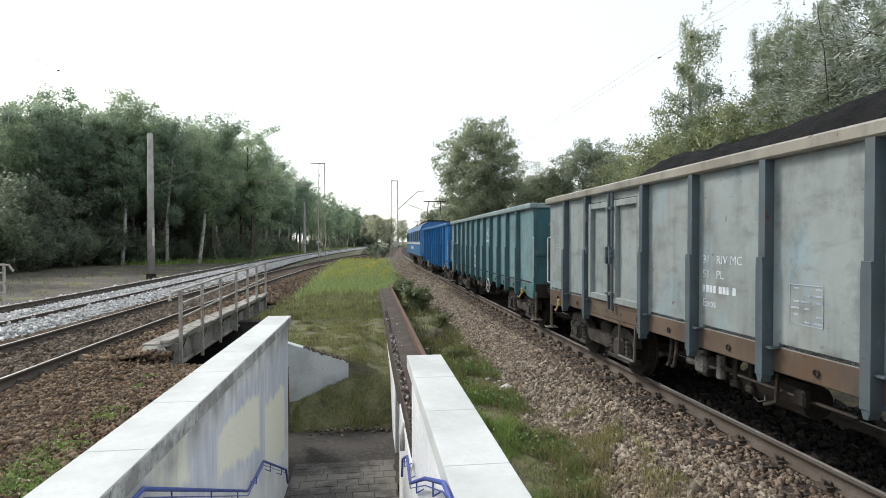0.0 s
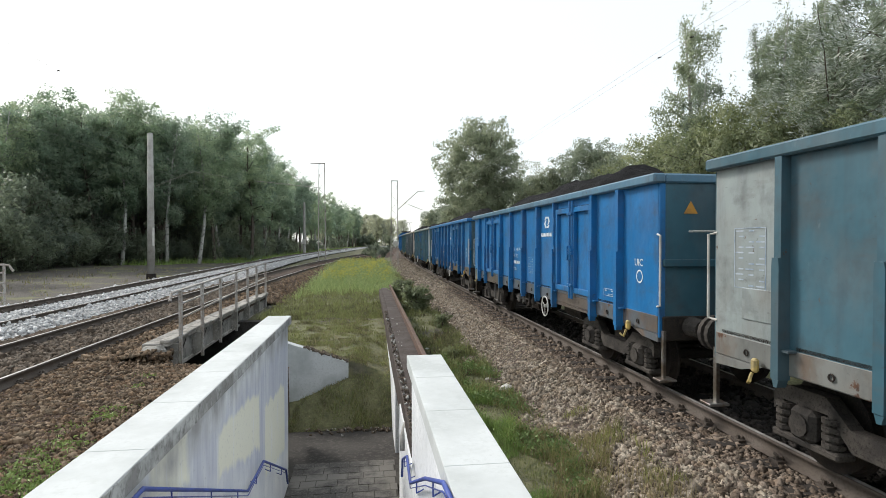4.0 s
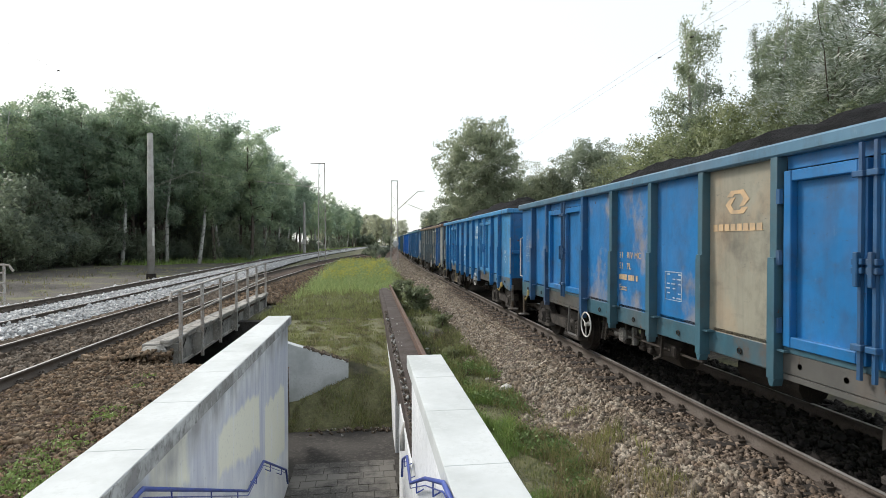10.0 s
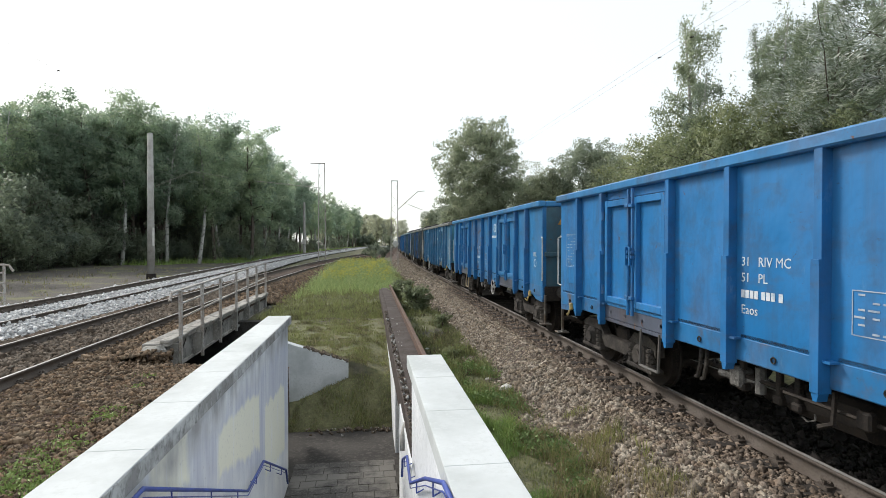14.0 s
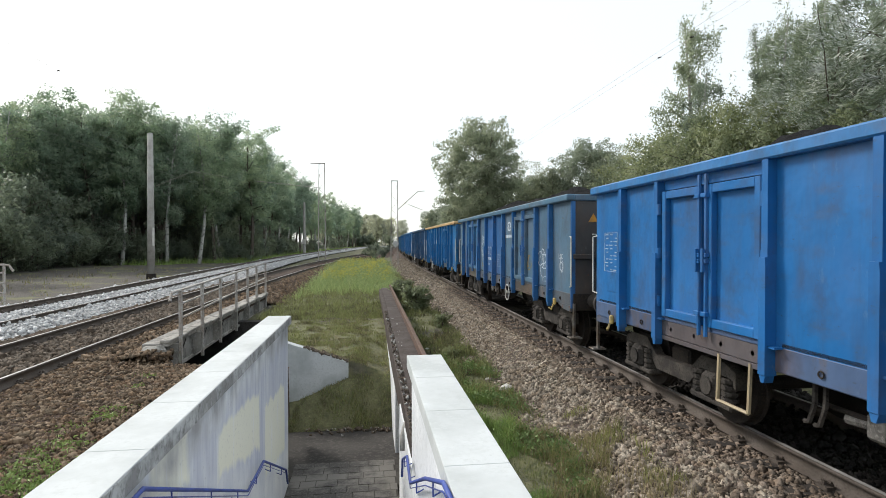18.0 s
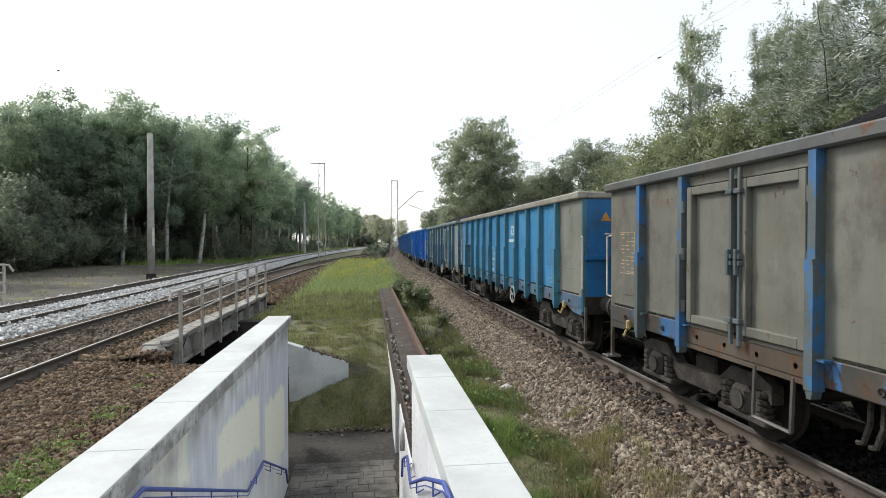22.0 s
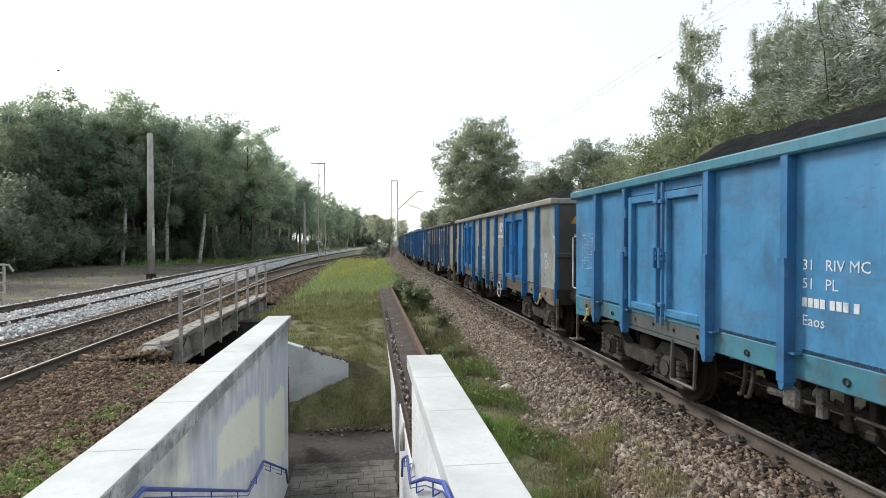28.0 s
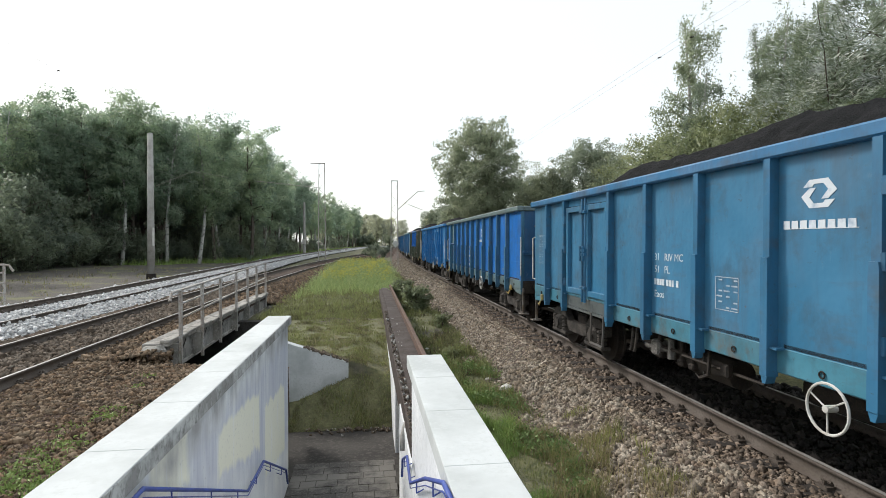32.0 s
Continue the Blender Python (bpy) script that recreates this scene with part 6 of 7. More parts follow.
    part("centre_sill", u, M_IRON, ob)
    part("air_tank", tube(bmesh.new(), [(0.5, -1.9, 0.72), (0.5, -0.9, 0.72)], 0.2, 12), M_IRON, ob)
    part("brake_cylinder", tube(bmesh.new(), [(-0.5, 0.4, 0.74), (-0.5, 1.0, 0.74)], 0.17, 12), M_IRON, ob)
    bogie(ob, 4.5)
    bogie(ob, -4.5)
    coal_part(ob)
    if doors:
        lettering(ob, LETTERS, HALF - 5.42, 1.95)
        part("load_chart", CHART_ME, None, ob, at=(-SIDE - 0.024, HALF - 6.75, 1.45))
        part("emblem", EMBLEM_ME, None, ob, at=(-SIDE - 0.024, HALF - 8.16, 2.62))
        part("emblem_caption", NAME_ME, None, ob, at=(-SIDE - 0.024, HALF - 8.16, 2.60))
        part("notice", NOTE_ME, None, ob, at=(-SIDE - 0.024, HALF - 0.32, 1.72))
        part("small_notice", SMALL_ME, None, ob, at=(-SIDE - 0.024, HALF - 11.1, 1.32))
        part("end_mark", CHART_END, None, ob, at=(-SIDE - 0.024, HALF - 12.15, 1.85))
        part("end_ring", END_RING, None, ob, at=(-SIDE - 0.024, HALF - 12.3, 1.70))
        part("plate_pocket", boxed(-SIDE - 0.034, -SIDE - 0.02, HALF - 0.9, HALF - 0.45, 1.4, 1.72, bevel=0.004), PAINT, ob)
    else:
        lettering(ob, LETTERS_PLAIN, HALF - 5.5, 1.95)
        part("load_chart", CHART_ME, None, ob, at=(-SIDE - 0.024, HALF - 6.72, 1.55))
        part("emblem", EMBLEM_ME, None, ob, at=(-SIDE - 0.024, HALF - 7.93, 2.5))
        part("emblem_caption", NAME_ME, None, ob, at=(-SIDE - 0.024, HALF - 7.93, 2.48))
        part("notice", NOTE_ME, None, ob, at=(-SIDE - 0.024, HALF - 0.3, 1.75))
        part("small_notice", SMALL_ME, None, ob, at=(-SIDE - 0.024, HALF - 10.9, 1.32))
    return ob


CHART_END = letters("UIC", 0.15, "end_mark")
END_RING = finish(torus(bmesh.new(), (0, 0, 0), 0.085, 0.011, 20, 4), "end_ring", M_STENCIL)
END_RING.transform(Matrix.Diagonal((0.1, 1, 1, 1)))


def coal_mesh(seed, high, vary=1.0):
    """A heaped load, steep at the ends and uneven along its crest."""
    nx, ny = 18, 90
    verts = []
    for j in range(ny):
        for i in range(nx):
            u, v = i / (nx - 1), j / (ny - 1)
            x, y = (u - 0.5) * 2 * (SIDE - 0.04), (v - 0.5) * 2 * (HALF - 0.04)
            ends = min(1.0, 4.2 * v, 4.2 * (1 - v))
            dome = (1 - abs(2 * u - 1) ** 1.6) * ends
            crest = 0.78 + 0.42 * vary * noise.noise((seed, y * 0.42, 3)) + 0.1 * noise.noise((seed, y * 1.7, 3))
            z = 2.86 + high * dome * crest + 0.05 * noise.noise((x * 7, y * 7, seed)) + 0.03 * noise.noise((x * 17, y * 17, seed))
            verts.append((x, y, z))
    faces = [(j * nx + i, j * nx + i + 1, (j + 1) * nx + i + 1, (j + 1) * nx + i) for j in range(ny - 1) for i in range(nx - 1)]
    return mesh_of("coal_load", verts, faces, M_COAL)


COAL = [coal_mesh(1.3, 0.85), coal_mesh(5.1, 0.74), coal_mesh(9.7, 1.0), coal_mesh(14.2, 0.62), coal_mesh(3.3, 0.3), coal_mesh(7.7, 0.88, 0.35)]
HEAP = (3, 3, 2, 0, 2, 2, 0, 0, 5, 0, 2, 5, 0, 1, 3, 3, 1, 4, 0, 1, 4, 5, 1, 0, 0, 0, 1, 1, 0, 2, 2, 5, 4, 2)


def coal_part(ob):
    part("coal_load", COAL[0], None, ob, "heaped black coal")


BRIGHT, MID, DEEP = (0.003, 0.15, 0.52), (0.008, 0.155, 0.40), (0.02, 0.095, 0.22)
SKYB, TEAL, DTEAL = (0.045, 0.25, 0.50), (0.055, 0.21, 0.29), (0.045, 0.12, 0.16)
PALE_G, BEIGE, GREEN_G = (0.28, 0.32, 0.32), (0.29, 0.275, 0.235), (0.25, 0.31, 0.30)
DARK, BROWN, GRIME, TAN = (0.068, 0.06, 0.056), (0.105, 0.074, 0.054), (0.13, 0.105, 0.085), (0.62, 0.42, 0.19)
# doors?, panels, ribs, rim, sill, end, wear, handwheel sign, words on the side, panels of another colour
TRAIN = [
    (0, MID, MID, MID, MID, MID, 0.08, 1, "dark blue open coal wagon without side doors", {}),
    (0, (0.165, 0.275, 0.30), (0.05, 0.14, 0.165), (0.24, 0.32, 0.33), (0.08, 0.18, 0.20), (0.05, 0.15, 0.17), 0.11, -1, "faded teal open coal wagon with grey panels", {}),
    (1, PALE_G, (0.08, 0.11, 0.13), BEIGE, BROWN, DTEAL, 0.12, -1, "faded grey coal wagon with dark ribs and brown sill", {7: (0.40, 0.30, 0.24), 6: PALE_G}),
    (0, (0.24, 0.31, 0.32), (0.07, 0.17, 0.22), (0.26, 0.31, 0.31), (0.24, 0.31, 0.32), DTEAL, 0.17, 1, "grey coal wagon with a blue panel and large chips", {"upper": (0.05, 0.19, 0.40), "recess": (0.03, 0.14, 0.32)}),
    (1, (0.01, 0.14, 0.33), (0.01, 0.13, 0.33), MID, (0.17, 0.125, 0.09), DTEAL, 0.10, -1, "blue coal wagon with side doors and brown sill", {}),
    (1, MID, MID, (0.085, 0.19, 0.28), (0.10, 0.12, 0.14), DTEAL, 0.11, -1, "blue coal wagon with white markings", {}),
    (1, PALE_G, DTEAL, DTEAL, GRIME, DTEAL, 0.13, 1, "worn grey coal wagon with teal ends", {1: DTEAL}),
    (0, BRIGHT, BRIGHT, GREEN_G, BRIGHT, DTEAL, 0.02, 1, "freshly painted bright blue coal wagon with grey rim", {"upper": PALE_G}),
    (1, (0.03, 0.15, 0.32), (0.025, 0.14, 0.31), TEAL, (0.09, 0.13, 0.15), DEEP, 0.11, 1, "dusty blue coal wagon with side doors", {}),
    (1, (0.285, 0.305, 0.285), (0.11, 0.15, 0.18), (0.20, 0.125, 0.085), (0.15, 0.15, 0.14), DARK, 0.12, -1, "pale grey weathered coal wagon with tan stains and brown rim", {"ribs": {7: (0.03, 0.15, 0.42), 8: (0.05, 0.16, 0.36)}}),
    (1, SKYB, MID, SKYB, (0.09, 0.19, 0.29), MID, 0.155, -1, "light blue coal wagon with rusty lower edge", {}),
    (1, MID, DEEP, (0.07, 0.17, 0.26), DTEAL, DEEP, 0.11, 1, "blue coal wagon with one beige panel", {5: (0.30, 0.285, 0.225), "ribs": {3: DTEAL, 4: DTEAL, 5: DTEAL, 6: DTEAL}}),
    (1, (0.115, 0.145, 0.148), (0.05, 0.095, 0.135), (0.13, 0.15, 0.14), (0.085, 0.083, 0.08), DARK, 0.10, 1, "grey-teal coal wagon with brown soot stains", {6: (0.085, 0.08, 0.076), 7: (0.075, 0.068, 0.064), 5: (0.10, 0.11, 0.11), "rear_door": (0.09, 0.085, 0.08), "ribs": {3: (0.03, 0.13, 0.32), 5: (0.03, 0.13, 0.32), 6: (0.03, 0.13, 0.32)}}),
    (1, (0.06, 0.215, 0.365), (0.04, 0.175, 0.34), (0.18, 0.19, 0.185), (0.06, 0.20, 0.34), TEAL, 0.13, 1, "light teal-blue coal wagon with rust blotches", {"wear": {2: 0.2, 3: 0.27, 4: 0.21}}),
    (1, (0.02, 0.185, 0.42), (0.015, 0.16, 0.40), (0.03, 0.20, 0.44), (0.03, 0.17, 0.38), DTEAL, 0.12, -1, "blue coal wagon with flaking rusty paint", {"wear": {2: 0.235, 3: 0.24, 4: 0.215}}),
    (1, (0.015, 0.18, 0.45), (0.015, 0.165, 0.42), (0.03, 0.20, 0.45), (0.02, 0.17, 0.40), DEEP, 0.11, -1, "blue coal wagon with white grab rails", {}),
    (1, DEEP, DEEP, DEEP, DEEP, DEEP, 0.12, 1, "dark blue coal wagon", {}),
    (1, MID, MID, TAN, MID, DEEP, 0.06, 1, "blue coal wagon with a raised timber rim", {}),
    (1, (0.085, 0.165, 0.25), (0.02, 0.14, 0.38), (0.07, 0.17, 0.27), GRIME, DARK, 0.12, -1, "dark blue coal wagon with painted scribbles", {3: (0.02, 0.13, 0.38), 4: (0.03, 0.13, 0.33), "front_door": (0.04, 0.16, 0.33)}),
    (1, (0.008, 0.14, 0.40), (0.008, 0.13, 0.38), (0.02, 0.17, 0.43), GRIME, DEEP, 0.08, -1, "clean blue coal wagon with side doors", {}),
    (1, (0.002, 0.15, 0.54), (0.002, 0.14, 0.52), (0.003, 0.15, 0.54), (0.003, 0.13, 0.45), BRIGHT, 0.02, 1, "freshly painted bright blue coal wagon with side doors", {}),
    (1, (0.25, 0.315, 0.298), (0.055, 0.145, 0.245), (0.15, 0.22, 0.24), GRIME, GREEN_G, 0.08, -1, "pale green-grey coal wagon with blue ribs", {}),
    (0, SKYB, TEAL, BEIGE, GRIME, MID, 0.14, -1, "light blue coal wagon without side doors", {11: (0.22, 0.23, 0.2), "recess": SKYB, "wear": {0: 0.2}}),
    (1, (0.165, 0.165, 0.14), (0.10, 0.125, 0.135), (0.09, 0.10, 0.10), (0.06, 0.055, 0.05), DARK, 0.16, -1, "grey-brown coal wagon with blue ribs and door bars", {}),
    (1, (0.08, 0.26, 0.41), (0.045, 0.14, 0.27), (0.15, 0.21, 0.25), (0.13, 0.12, 0.11), DARK, 0.14, -1, "light blue coal wagon covered in rusty flakes", {"wear": {0: 0.27, 1: 0.29, "front_door": 0.27}}),
    (1, (0.18, 0.19, 0.185), (0.03, 0.13, 0.28), DTEAL, (0.08, 0.10, 0.11), DTEAL, 0.13, 1, "grey coal wagon with blue doors and blue ends", {0: MID, 1: MID, 6: MID, 7: (0.04, 0.17, 0.40), "front_door": MID}),
    (1, (0.016, 0.135, 0.33), (0.016, 0.12, 0.31), (0.02, 0.125, 0.29), DEEP, DEEP, 0.09, 1, "deep blue coal wagon with side doors", {}),
    (1, BEIGE, DEEP, DARK, GRIME, DARK, 0.14, -1, "beige coal wagon with dark ribs", {0: MID}),
    (1, BEIGE, MID, BEIGE, GRIME, DARK, 0.13, -1, "beige-grey coal wagon with blue doors", {"front_door": MID, "rear_door": MID, 6: PALE_G, 7: PALE_G}),
    (1, (0.055, 0.23, 0.44), (0.04, 0.17, 0.36), TEAL, TEAL, DTEAL, 0.06, -1, "teal-blue coal wagon with crisp white markings", {}),
    (1, BROWN, (0.06, 0.085, 0.055), DARK, DARK, (0.06, 0.05, 0.045), 0.13, 1, "brown coal wagon with bright blue middle panels", {}),
    (1, (0.02, 0.195, 0.47), (0.015, 0.175, 0.44), (0.03, 0.20, 0.46), MID, DTEAL, 0.07, -1, "light blue coal wagon with side doors", {}),
    (0, BRIGHT, (0.045, 0.15, 0.25), (0.12, 0.175, 0.18), (0.13, 0.20, 0.215), DEEP, 0.04, -1, "bright blue coal wagon with grey-green sill", {0: BRIGHT, "recess": (0.13, 0.21, 0.23), "upper": (0.13, 0.21, 0.23)}),
    (1, (0.04, 0.18, 0.32), (0.03, 0.15, 0.28), (0.03, 0.16, 0.33), TEAL, DTEAL, 0.08, -1, "grey-blue coal wagon with white markings", {}),
]
WHEEL_Z = {8: 0.77, 9: 0.88, 10: 0.87, 11: 0.76, 12: 0.77, 13: 0.76, 25: 0.72, 30: 0.76}
ROLE = {"rib": 1, "side_rim": 2, "end_rim": 2, "side_sill": 3, "sill_end": 3, "door_sill": 3, "end_wall": 4, "end_post": 4, "end_beam": 4, "corner_post": 1, "hinge": 1, "lock_bar": 1, "door_beam": 3}


def dress(ob, row):
    """Gives every painted part of a wagon its colour and wear."""
    doors, body, ribs, rim, sill, end, wear, wheel, label, odd = row
    more = 0.0
    if sill is GRIME:
        sill, more = tuple(0.45 * a + 0.5 * b for a, b in zip(body, GRIME)), 0.03
    colours = (body, ribs, rim, sill, end)
    tagged(ob, label)
    ribs_at = DOOR_RIBS if doors else PLAIN_RIBS
    mids = [(a + b) / 2 for a, b in zip([0.0] + ribs_at, ribs_at + [12.8]) if not (doors and any(abs(a - d[0]) < 0.01 for d in DOORS))]
    for o in ob.children_recursive:
        name = o.name.split(".")[0]
        c, w = colours[ROLE.get(name, 0)], wear
        if name == "side_panel" and o.location.length > 0.01:
            k = min(range(len(mids)), key=lambda i: abs(HALF - mids[i] - o.location.y))
            c, w = odd.get(k, body), odd.get("wear", {}).get(k, wear)
        elif name == "side_panel":
            c = odd.get("upper", body)
        if name == "door_leaf":
            gate = "front_door" if o.location.y > 0 else "rear_door"
            c, w = odd.get(gate, body), odd.get("wear", {}).get(gate, wear)
        if name == "rib":
            k = min(range(len(ribs_at)), key=lambda i: abs(HALF - ribs_at[i] - o.location.y))
            c = odd.get("ribs", {}).get(k, ribs)
        if name == "recess_panel" or name == "recess_box":
            c, w = odd.get("recess", body), wear + 0.03
        if name == "hatch_hood":
            c, w = tuple(0.5 * a + 0.5 * b for a, b in zip(body, (0.12, 0.11, 0.10))), wear + 0.06
        if name in ("side_rim", "end_wall"):
            w = wear + 0.02
        if name in ("side_sill", "sill_end"):
            w = wear + 0.04 + more
            o.material_slots[0].link = "OBJECT"
            o.material_slots[0].material = PAINT_SILL
        if name == "door_beam":
            c, w = tuple(0.25 * a + 0.75 * b for a, b in zip(sill, (0.115, 0.085, 0.062))), wear + 0.05
        if name == "side_step":
            c, w = (0.40, 0.32, 0.20) if TRAIN.index(row) in (10, 14, 19, 30) else (0.085, 0.08, 0.075), 0.1
        if name == "handwheel":
            k = TRAIN.index(row)
            o.location.y *= wheel
            o.location.z = WHEEL_Z.get(k, 0.82)
        if name == "coal_load":
            o.data = COAL[HEAP[TRAIN.index(row)]]
        o.color = (*(v * 0.86 for v in c), w)


KIND = {1: wagon(True, "open coal wagon"), 0: wagon(False, "open coal wagon")}
WAGONS = []
seen = set()
for row in TRAIN:
    proto = KIND[row[0]]
    if row[0] in seen:
        w = copy_thing(proto, Matrix())
        for o in w.children_recursive:
            if o.name.startswith("handwheel"):
                o.location.y = 2.0
    else:
        seen.add(row[0])
        w = proto
    WAGONS.append(w)
for w, row in zip(WAGONS, TRAIN):
    dress(w, row)


def scribble(w, seed, y, z, wide, high, material, strokes):
    """Sprayed loops: flat bands of paint that wander over a panel."""
    rs = np.random.default_rng(seed)
    for _ in range(strokes):
        ph = rs.uniform(0, 6.28, 4)
        cy, cz = rs.uniform(-0.25, 0.25) * wide, rs.uniform(-0.25, 0.25) * high
        pts = []
        for i in range(26):
            a = 6.2832 * i / 25 * 0.9
            pts.append((0, cy + wide * 0.28 * (math.cos(a + ph[0]) + 0.22 * math.sin(2.3 * a + ph[1])), cz + high * 0.3 * (math.sin(a + ph[0]) + 0.2 * math.cos(3 * a + ph[3]))))
        band = bmesh.new()
        tube(band, pts, 0.0125, 4)
        for v in band.verts:
            v.co.x *= 0.05
        part("sprayed_stroke", band, material, w, "sprayed paint stroke", at=(-SIDE - 0.024, y, z))


M_BLACKSPRAY = surface("dark_spray", (0.04, 0.045, 0.055), (0.07, 0.075, 0.08), None, 6, 50, 0.7, 0, 0.0)
M_OCHRESPRAY = surface("ochre_spray", (0.42, 0.30, 0.10), (0.3, 0.22, 0.1), None, 6, 50, 0.7, 0, 0.0)
scribble(WAGONS[18], 3, HALF - 4.62, 2.0, 0.75, 1.1, M_STENCIL, 4)
scribble(WAGONS[18], 5, HALF - 4.7, 1.45, 0.6, 0.2, M_OCHRESPRAY, 2)
scribble(WAGONS[18], 8, HALF - 10.0, 1.75, 0.6, 0.5, M_OCHRESPRAY, 2)
scribble(WAGONS[18], 9, HALF - 11.2, 1.7, 0.75, 0.6, M_STENCIL, 4)
scribble(WAGONS[18], 12, HALF - 12.3, 1.8, 0.3, 0.45, M_STENCIL, 1)
scribble(WAGONS[21], 14, HALF - 4.5, 1.85, 0.35, 0.45, M_BLACKSPRAY, 3)
scribble(WAGONS[21], 15, HALF - 4.85, 1.72, 0.4, 0.5, M_BLACKSPRAY, 3)
scribble(WAGONS[21], 16, HALF - 4.6, 1.45, 0.5, 0.3, M_BLACKSPRAY, 3)
# white block letters' place on the timber-rimmed wagon, as plain bars
for k, (y, wid, z0, z1) in enumerate(((4.42, 0.09, 1.83, 2.29), (4.55, 0.16, 2.05, 2.29), (4.92, 0.09, 1.83, 2.29), (4.42, 0.6, 1.68, 1.76), (5.5, 0.09, 1.83, 2.29), (5.75, 0.09, 1.83, 2.29), (5.5, 0.34, 1.66, 1.75))):
    part("white_mark", boxed(-0.001, 0.001, -wid, 0, z0, z1), M_STENCIL, WAGONS[17], at=(-SIDE - 0.024, HALF - y, 0))
for o in list(WAGONS[17].children):
    if o.name.startswith(("lettering", "emblem")):
        bpy.data.objects.remove(o)
# repainted upper middle of the brown wagon
brown = WAGONS[30]
for a, b in zip(DOOR_RIBS[2:6], DOOR_RIBS[3:7]):
    p = part("repainted_patch", boxed(-SIDE - 0.026, -SIDE - 0.018, HALF - b + 0.066, HALF - a - 0.066, 1.78, Z_RIM0), PAINT, brown, "bright blue repainted patch")
    p.color = (*BRIGHT, 0.02)
for a in DOOR_RIBS[2:7]:
    p = part("repainted_rib", boxed(-SIDE - 0.121, -SIDE - 0.01, HALF - a - 0.047, HALF - a + 0.047, 2.07, Z_RIM0 - 0.003), PAINT, brown, "bright blue repainted rib")
    p.color = (*BRIGHT, 0.02)
    p = part("repainted_rib", boxed(-SIDE - 0.146, -SIDE - 0.01, HALF - a - 0.051, HALF - a + 0.051, 1.78, 2.068), PAINT, brown, "bright blue repainted rib")
    p.color = (*BRIGHT, 0.02)
p = part("repainted_rim", boxed(-SIDE - 0.126, -SIDE + 0.02, HALF - DOOR_RIBS[6], HALF - DOOR_RIBS[2], Z_RIM0 - 0.004, Z_RIM1 + 0.004, bevel=0.02), PAINT, brown, "bright blue repainted rim")
p.color = (*BRIGHT, 0.02)
for o in list(brown.children):
    if o.name.startswith(("lettering", "load_chart")):
        bpy.data.objects.remove(o)
    elif o.name.startswith("emblem"):
        o.location.x -= 0.008
# ragged patches of an older or newer coat
for k, coat in ((3, PAINT_BLUE), (23, PAINT_SOOT), (24, PAINT_GREY), (9, PAINT_TAN), (12, PAINT_SOOT), (11, PAINT_TAN), (27, PAINT_TAN), (28, PAINT_TAN), (2, PAINT_SKY)):
    for o in WAGONS[k].children:
        if o.name.startswith("side_panel") or k in (3, 24, 12, 9) and o.name.startswith(("door_leaf", "rib", "side_sill")):
            o.material_slots[0].link = "OBJECT"
            o.material_slots[0].material = coat
for o in WAGONS[23].children:
    if o.name.startswith(("rib", "door_bar", "side_sill")):
        o.material_slots[0].link = "OBJECT"
        o.material_slots[0].material = PAINT_BLUE
for o in WAGONS[8].children:
    if o.name.startswith("door_leaf") and o.location.y < -3.6 and o.location.x < 0:
        o.material_slots[0].link = "OBJECT"
        o.material_slots[0].material = PAINT_TAN
# faded ochre markings on the older wagons
for k in (9, 11, 12, 23, 24, 25):
    for o in WAGONS[k].children:
        if o.name.startswith(("emblem", "notice") if k not in (11, 12) else ("emblem", "lettering")):
            o.material_slots[0].link = "OBJECT"
            o.material_slots[0].material = M_OCHRE


# ================= locomotive =================
M_ROOF = surface("grey_roof_sheet", (0.20, 0.20, 0.21), (0.13, 0.13, 0.135), None, 2, 20, 0.7, 0.2, 0.1)


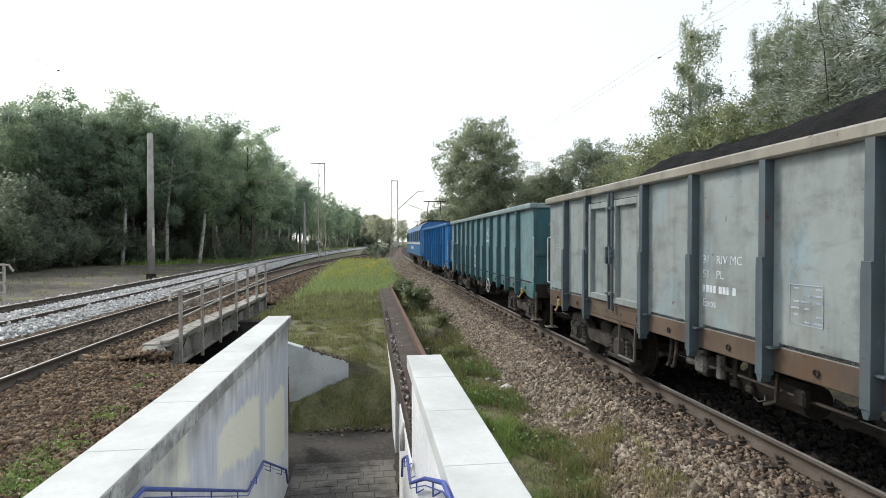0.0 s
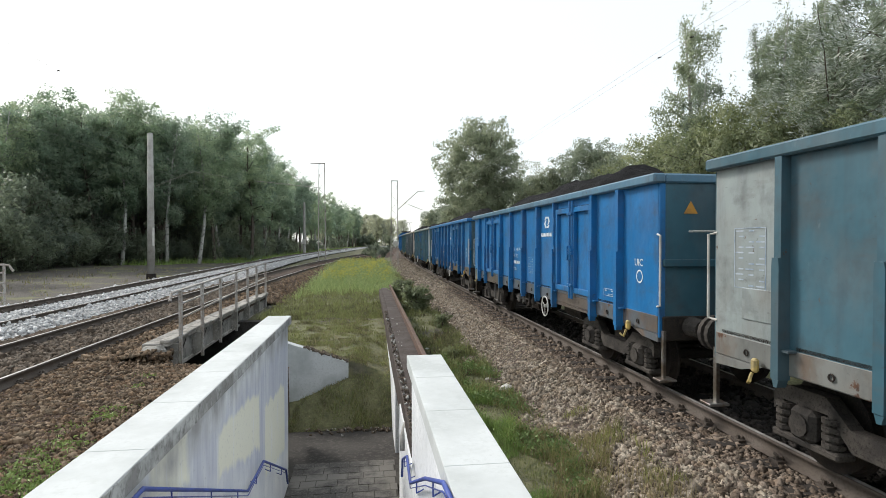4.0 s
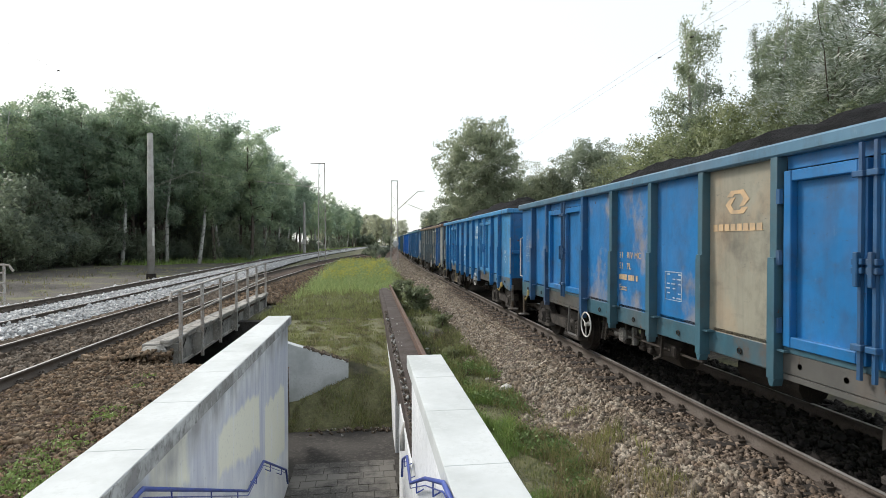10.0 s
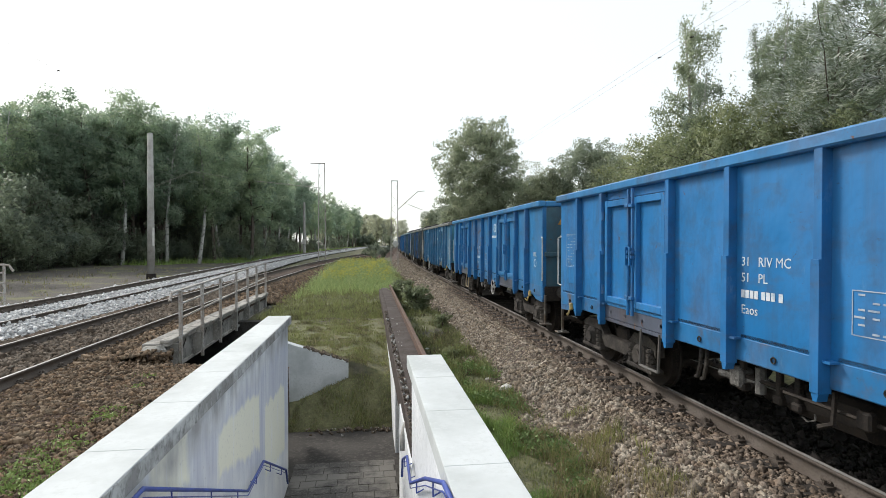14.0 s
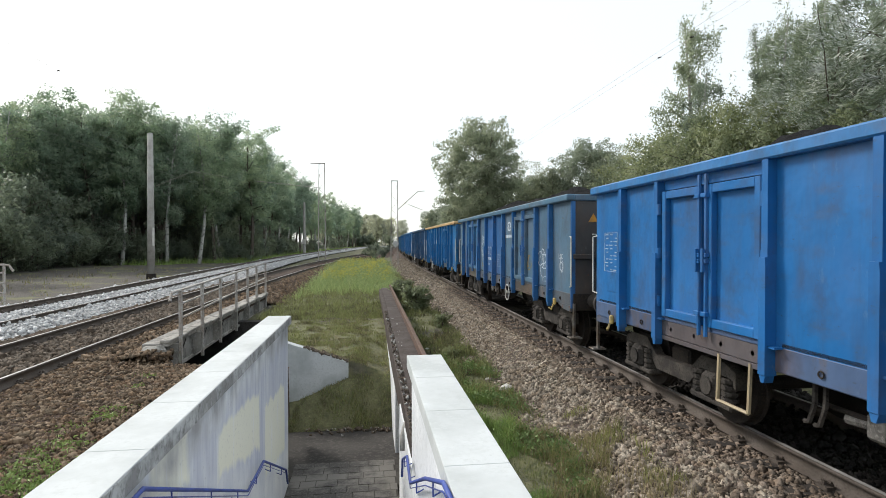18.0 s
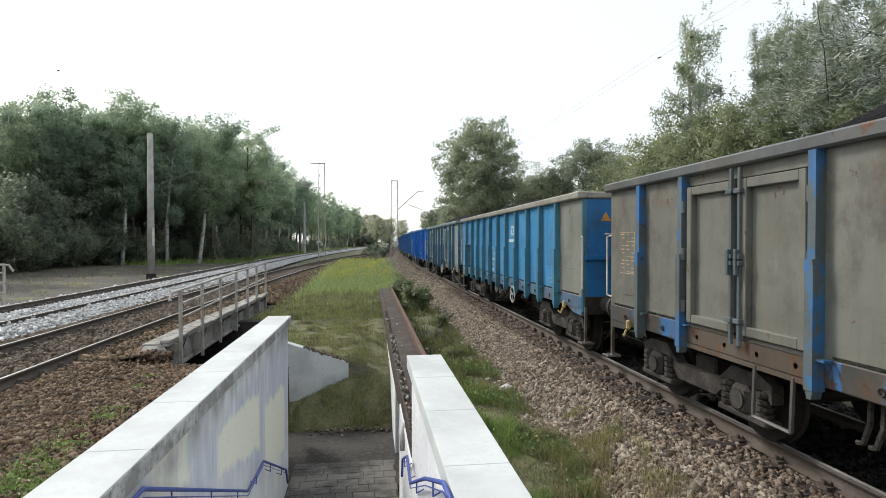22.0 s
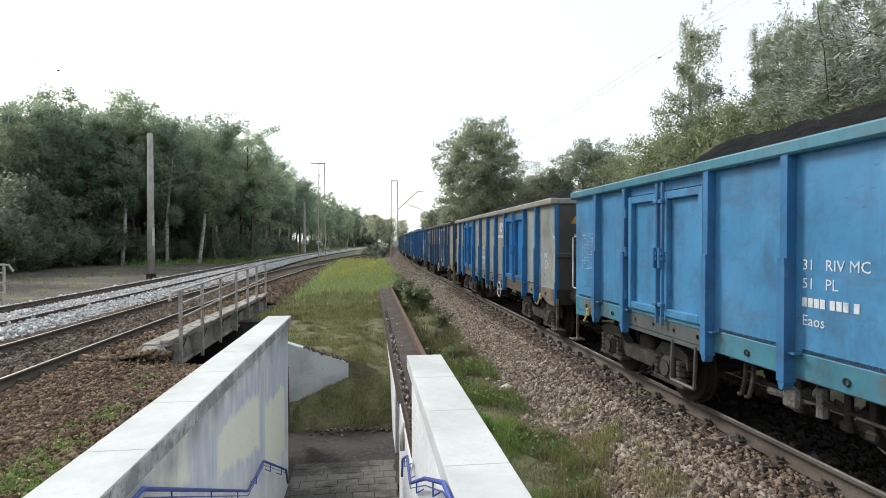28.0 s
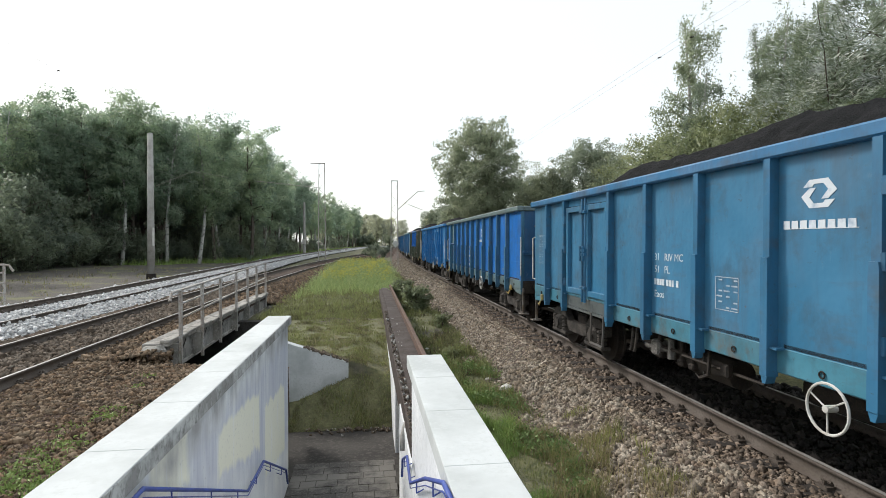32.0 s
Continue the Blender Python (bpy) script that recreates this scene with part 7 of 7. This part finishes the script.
def locomotive():
    ob = thing("electric_locomotive", "blue electric freight locomotive with a pale waist stripe", "locomotive")
    b = bmesh.new()
    prof = [(-1.42, 1.1), (-1.46, 1.35), (-1.46, 3.05), (-1.30, 3.45), (-0.8, 3.72), (0.8, 3.72), (1.30, 3.45), (1.46, 3.05), (1.46, 1.35), (1.42, 1.1)]
    rings = []
    for y, k, top in ((-9.2, 0.86, 0.0), (-8.9, 1, 0.0), (8.9, 1, 0.0), (9.2, 0.86, 0.0)):
        rings.append([b.verts.new((x * k, y - (0.35 if z > 2.3 else 0) * (1 if y > 9 else -1 if y < -9 else 0), z)) for x, z in prof])
    for p, q in zip(rings, rings[1:]):
        for i in range(len(prof)):
            j = (i + 1) % len(prof)
            b.faces.new((p[i], p[j], q[j], q[i]))
    b.faces.new(rings[0])
    b.faces.new(rings[-1][::-1])
    body = part("body", b, PAINT, ob)
    body.color = (0.035, 0.15, 0.36, 0.03)
    for s in (-1, 1):
        st = part("stripe", boxed(s * 1.462 - 0.006, s * 1.462 + 0.006, -8.8, 8.8, 2.0, 2.14), M_WHITE, ob, "pale waist stripe")
        for y in (-8.2, -5.9, -3.6, -1.2, 1.2, 3.6, 5.9, 8.2):
            wdw = part("window", boxed(s * 1.465 - 0.015, s * 1.465 + 0.015, y - 0.55, y + 0.55, 2.3, 3.0, bevel=0.01), M_GLASS, ob, "dark side window")
            part("window_frame", boxed(s * 1.462 - 0.010, s * 1.462 + 0.010, y - 0.62, y + 0.62, 2.23, 3.07), M_IRON, wdw)
        part("name_bar", boxed(s * 1.464 - 0.008, s * 1.464 + 0.008, -1.5, 1.3, 1.55, 1.8), M_WHITE, ob, "white name bar")
    for e in (-1, 1):
        for x in (-0.6, 0.6):
            part("windscreen", boxed(x - 0.5, x + 0.5, e * 8.98 - 0.12, e * 8.98 + 0.12, 2.42, 3.05, bevel=0.02), M_GLASS, ob, "dark windscreen")
            tb = bmesh.new()
            tube(tb, [(x * 1.45, e * 9.1, 1.05), (x * 1.45, e * 9.65, 1.05)], 0.1, 8)
            tube(tb, [(x * 1.45, e * 9.6, 1.05), (x * 1.45, e * 9.68, 1.05)], 0.23, 12)
            part("buffer", tb, M_IRON, ob)
        pg = bmesh.new()
        y = e * 5.6
        box(pg, -0.7, 0.7, y - 0.8, y + 0.8, 3.78, 3.9)
        high = 5.45 if e < 0 else 4.2
        for x in (-0.6, 0.6):
            tube(pg, [(x, y - 0.7, 3.9), (x * 0.9, y + 0.9 * (high > 5), (3.9 + high) / 2), (x * 0.8, y, high)], 0.035, 5)
        tube(pg, [(-0.9, y, high), (0.9, y, high)], 0.04, 5)
        part("pantograph", pg, M_IRON, ob, "raised pantograph" if e < 0 else "folded pantograph")
        lg = boxed(-1.2, 1.2, e * 5.2 - 2.6, e * 5.2 + 2.6, 0.45, 0.95, bevel=0.05)
        bg = part("bogie", lg, M_IRON, ob)
        for a in (-1.75, 0, 1.75):
            wb = bmesh.new()
            for s in (-1, 1):
                disc(wb, (0, 0), 0.62, s * 0.72, s * 0.85, 24)
            tube(wb, [(-1.1, 0, 0), (1.1, 0, 0)], 0.1, 8)
            part("wheelset", wb, M_IRON, bg, at=(0, e * 5.2 + a, 0.625))
    top = bmesh.new()
    line = [(-1.33, 3.43), (-0.81, 3.735), (0.81, 3.735), (1.33, 3.43)]
    ends = [[top.verts.new((x, y, z)) for x, z in line] for y in (-8.75, 8.75)]
    for i in range(3):
        top.faces.new((ends[0][i], ends[0][i + 1], ends[1][i + 1], ends[1][i]))
    part("roof", top, M_ROOF, ob, "grey sheet roof")
    rf = bmesh.new()
    for y in (-2.4, -0.8, 0.8, 2.4):
        box(rf, -0.6, 0.6, y - 0.5, y + 0.5, 3.7, 3.98, bevel=0.05)
    part("roof_boxes", rf, M_IRON, ob)
    part("underframe", boxed(-1.3, 1.3, -8.8, 8.8, 0.9, 1.12), M_IRON, ob)
    return ob


LOCO = locomotive()


# ================= what moves =================
def run(t):
    """Metres the train has gone after t seconds."""
    u = t / 16.0
    lag = sum(np.interp(t + d, (0, 1, 2, 3, 4.5, 6, 7, 8.5, 10, 12, 13, 14, 15.5, 17, 18, 19, 20, 22, 23.5, 25, 27, 28, 29, 30, 32), (0, -0.2, -0.65, -0.35, -0.1, -0.1, -0.05, -0.25, -0.1, -0.2, 0, -0.1, -0.3, -0.4, -0.2, 0.15, -0.05, -0.22, -0.1, -0.3, -0.45, -0.5, -0.05, 0, 0)) for d in (-0.7, -0.35, 0, 0.35, 0.7)) / 5
    lag += np.interp(t, (0, 1, 2, 3, 4.5, 6, 9, 10, 11, 12, 13, 14, 17, 18, 19, 20, 21, 22, 23, 24, 25, 28, 30, 31, 32), (0.15, 0.02, 0, 0.2, 0.1, 0.05, 0, 0.15, 0.1, 0, 0, 0.07, 0, -0.08, -0.1, -0.27, -0.13, -0.28, -0.03, 0, -0.1, -0.07, 0.08, 0, 0))
    return 200.991 * u + 6.496 * u ** 2 + 2.436 * u ** 3 - 0.677 * u ** 4 + float(lag)


PITCH, FIRST_FRONT = 14.046, 11.23
OFFSETS = [-2 * PITCH, -PITCH] + [PITCH * i for i in range(len(TRAIN) - 2)]


def on_track(s, base):
    """The pose of a vehicle whose middle is s metres along, carried by two bogies."""
    xa, ya, _ = right_line(s - base)
    xb, yb, _ = right_line(s + base)
    return pose((xa + xb) / 2, (ya + yb) / 2, 0, 0, 0, -math.degrees(math.atan2(xb - xa, yb - ya)))


def motions():
    times = [0.5 * i for i in range(65)]
    for w, off in zip(WAGONS, OFFSETS):
        walk(w, [(t, on_track(FIRST_FRONT - HALF - off + run(t), 4.5)) for t in times])
    walk(LOCO, [(t, on_track(FIRST_FRONT + 2 * PITCH + 0.6 + 9.7 + run(t), 5.2)) for t in times])
    spins = {}
    for w in WAGONS + [LOCO]:
        for o in w.children_recursive:
            if not o.name.startswith("wheelset"):
                continue
            r = 0.625 if w is LOCO else 0.462
            key = tuple(round(c, 3) for c in o.location)
            if key not in spins:
                x, y, z = key
                walk(o, [(k / 30.0, pose(x, y, z, -math.degrees(run(k / 30.0) / r) % 360.0)) for k in range(961)])
                spins[key] = o.animation_data
            else:
                d = o.animation_data_create()
                d.action = spins[key].action
                d.action_slot = spins[key].action_slot


motions()
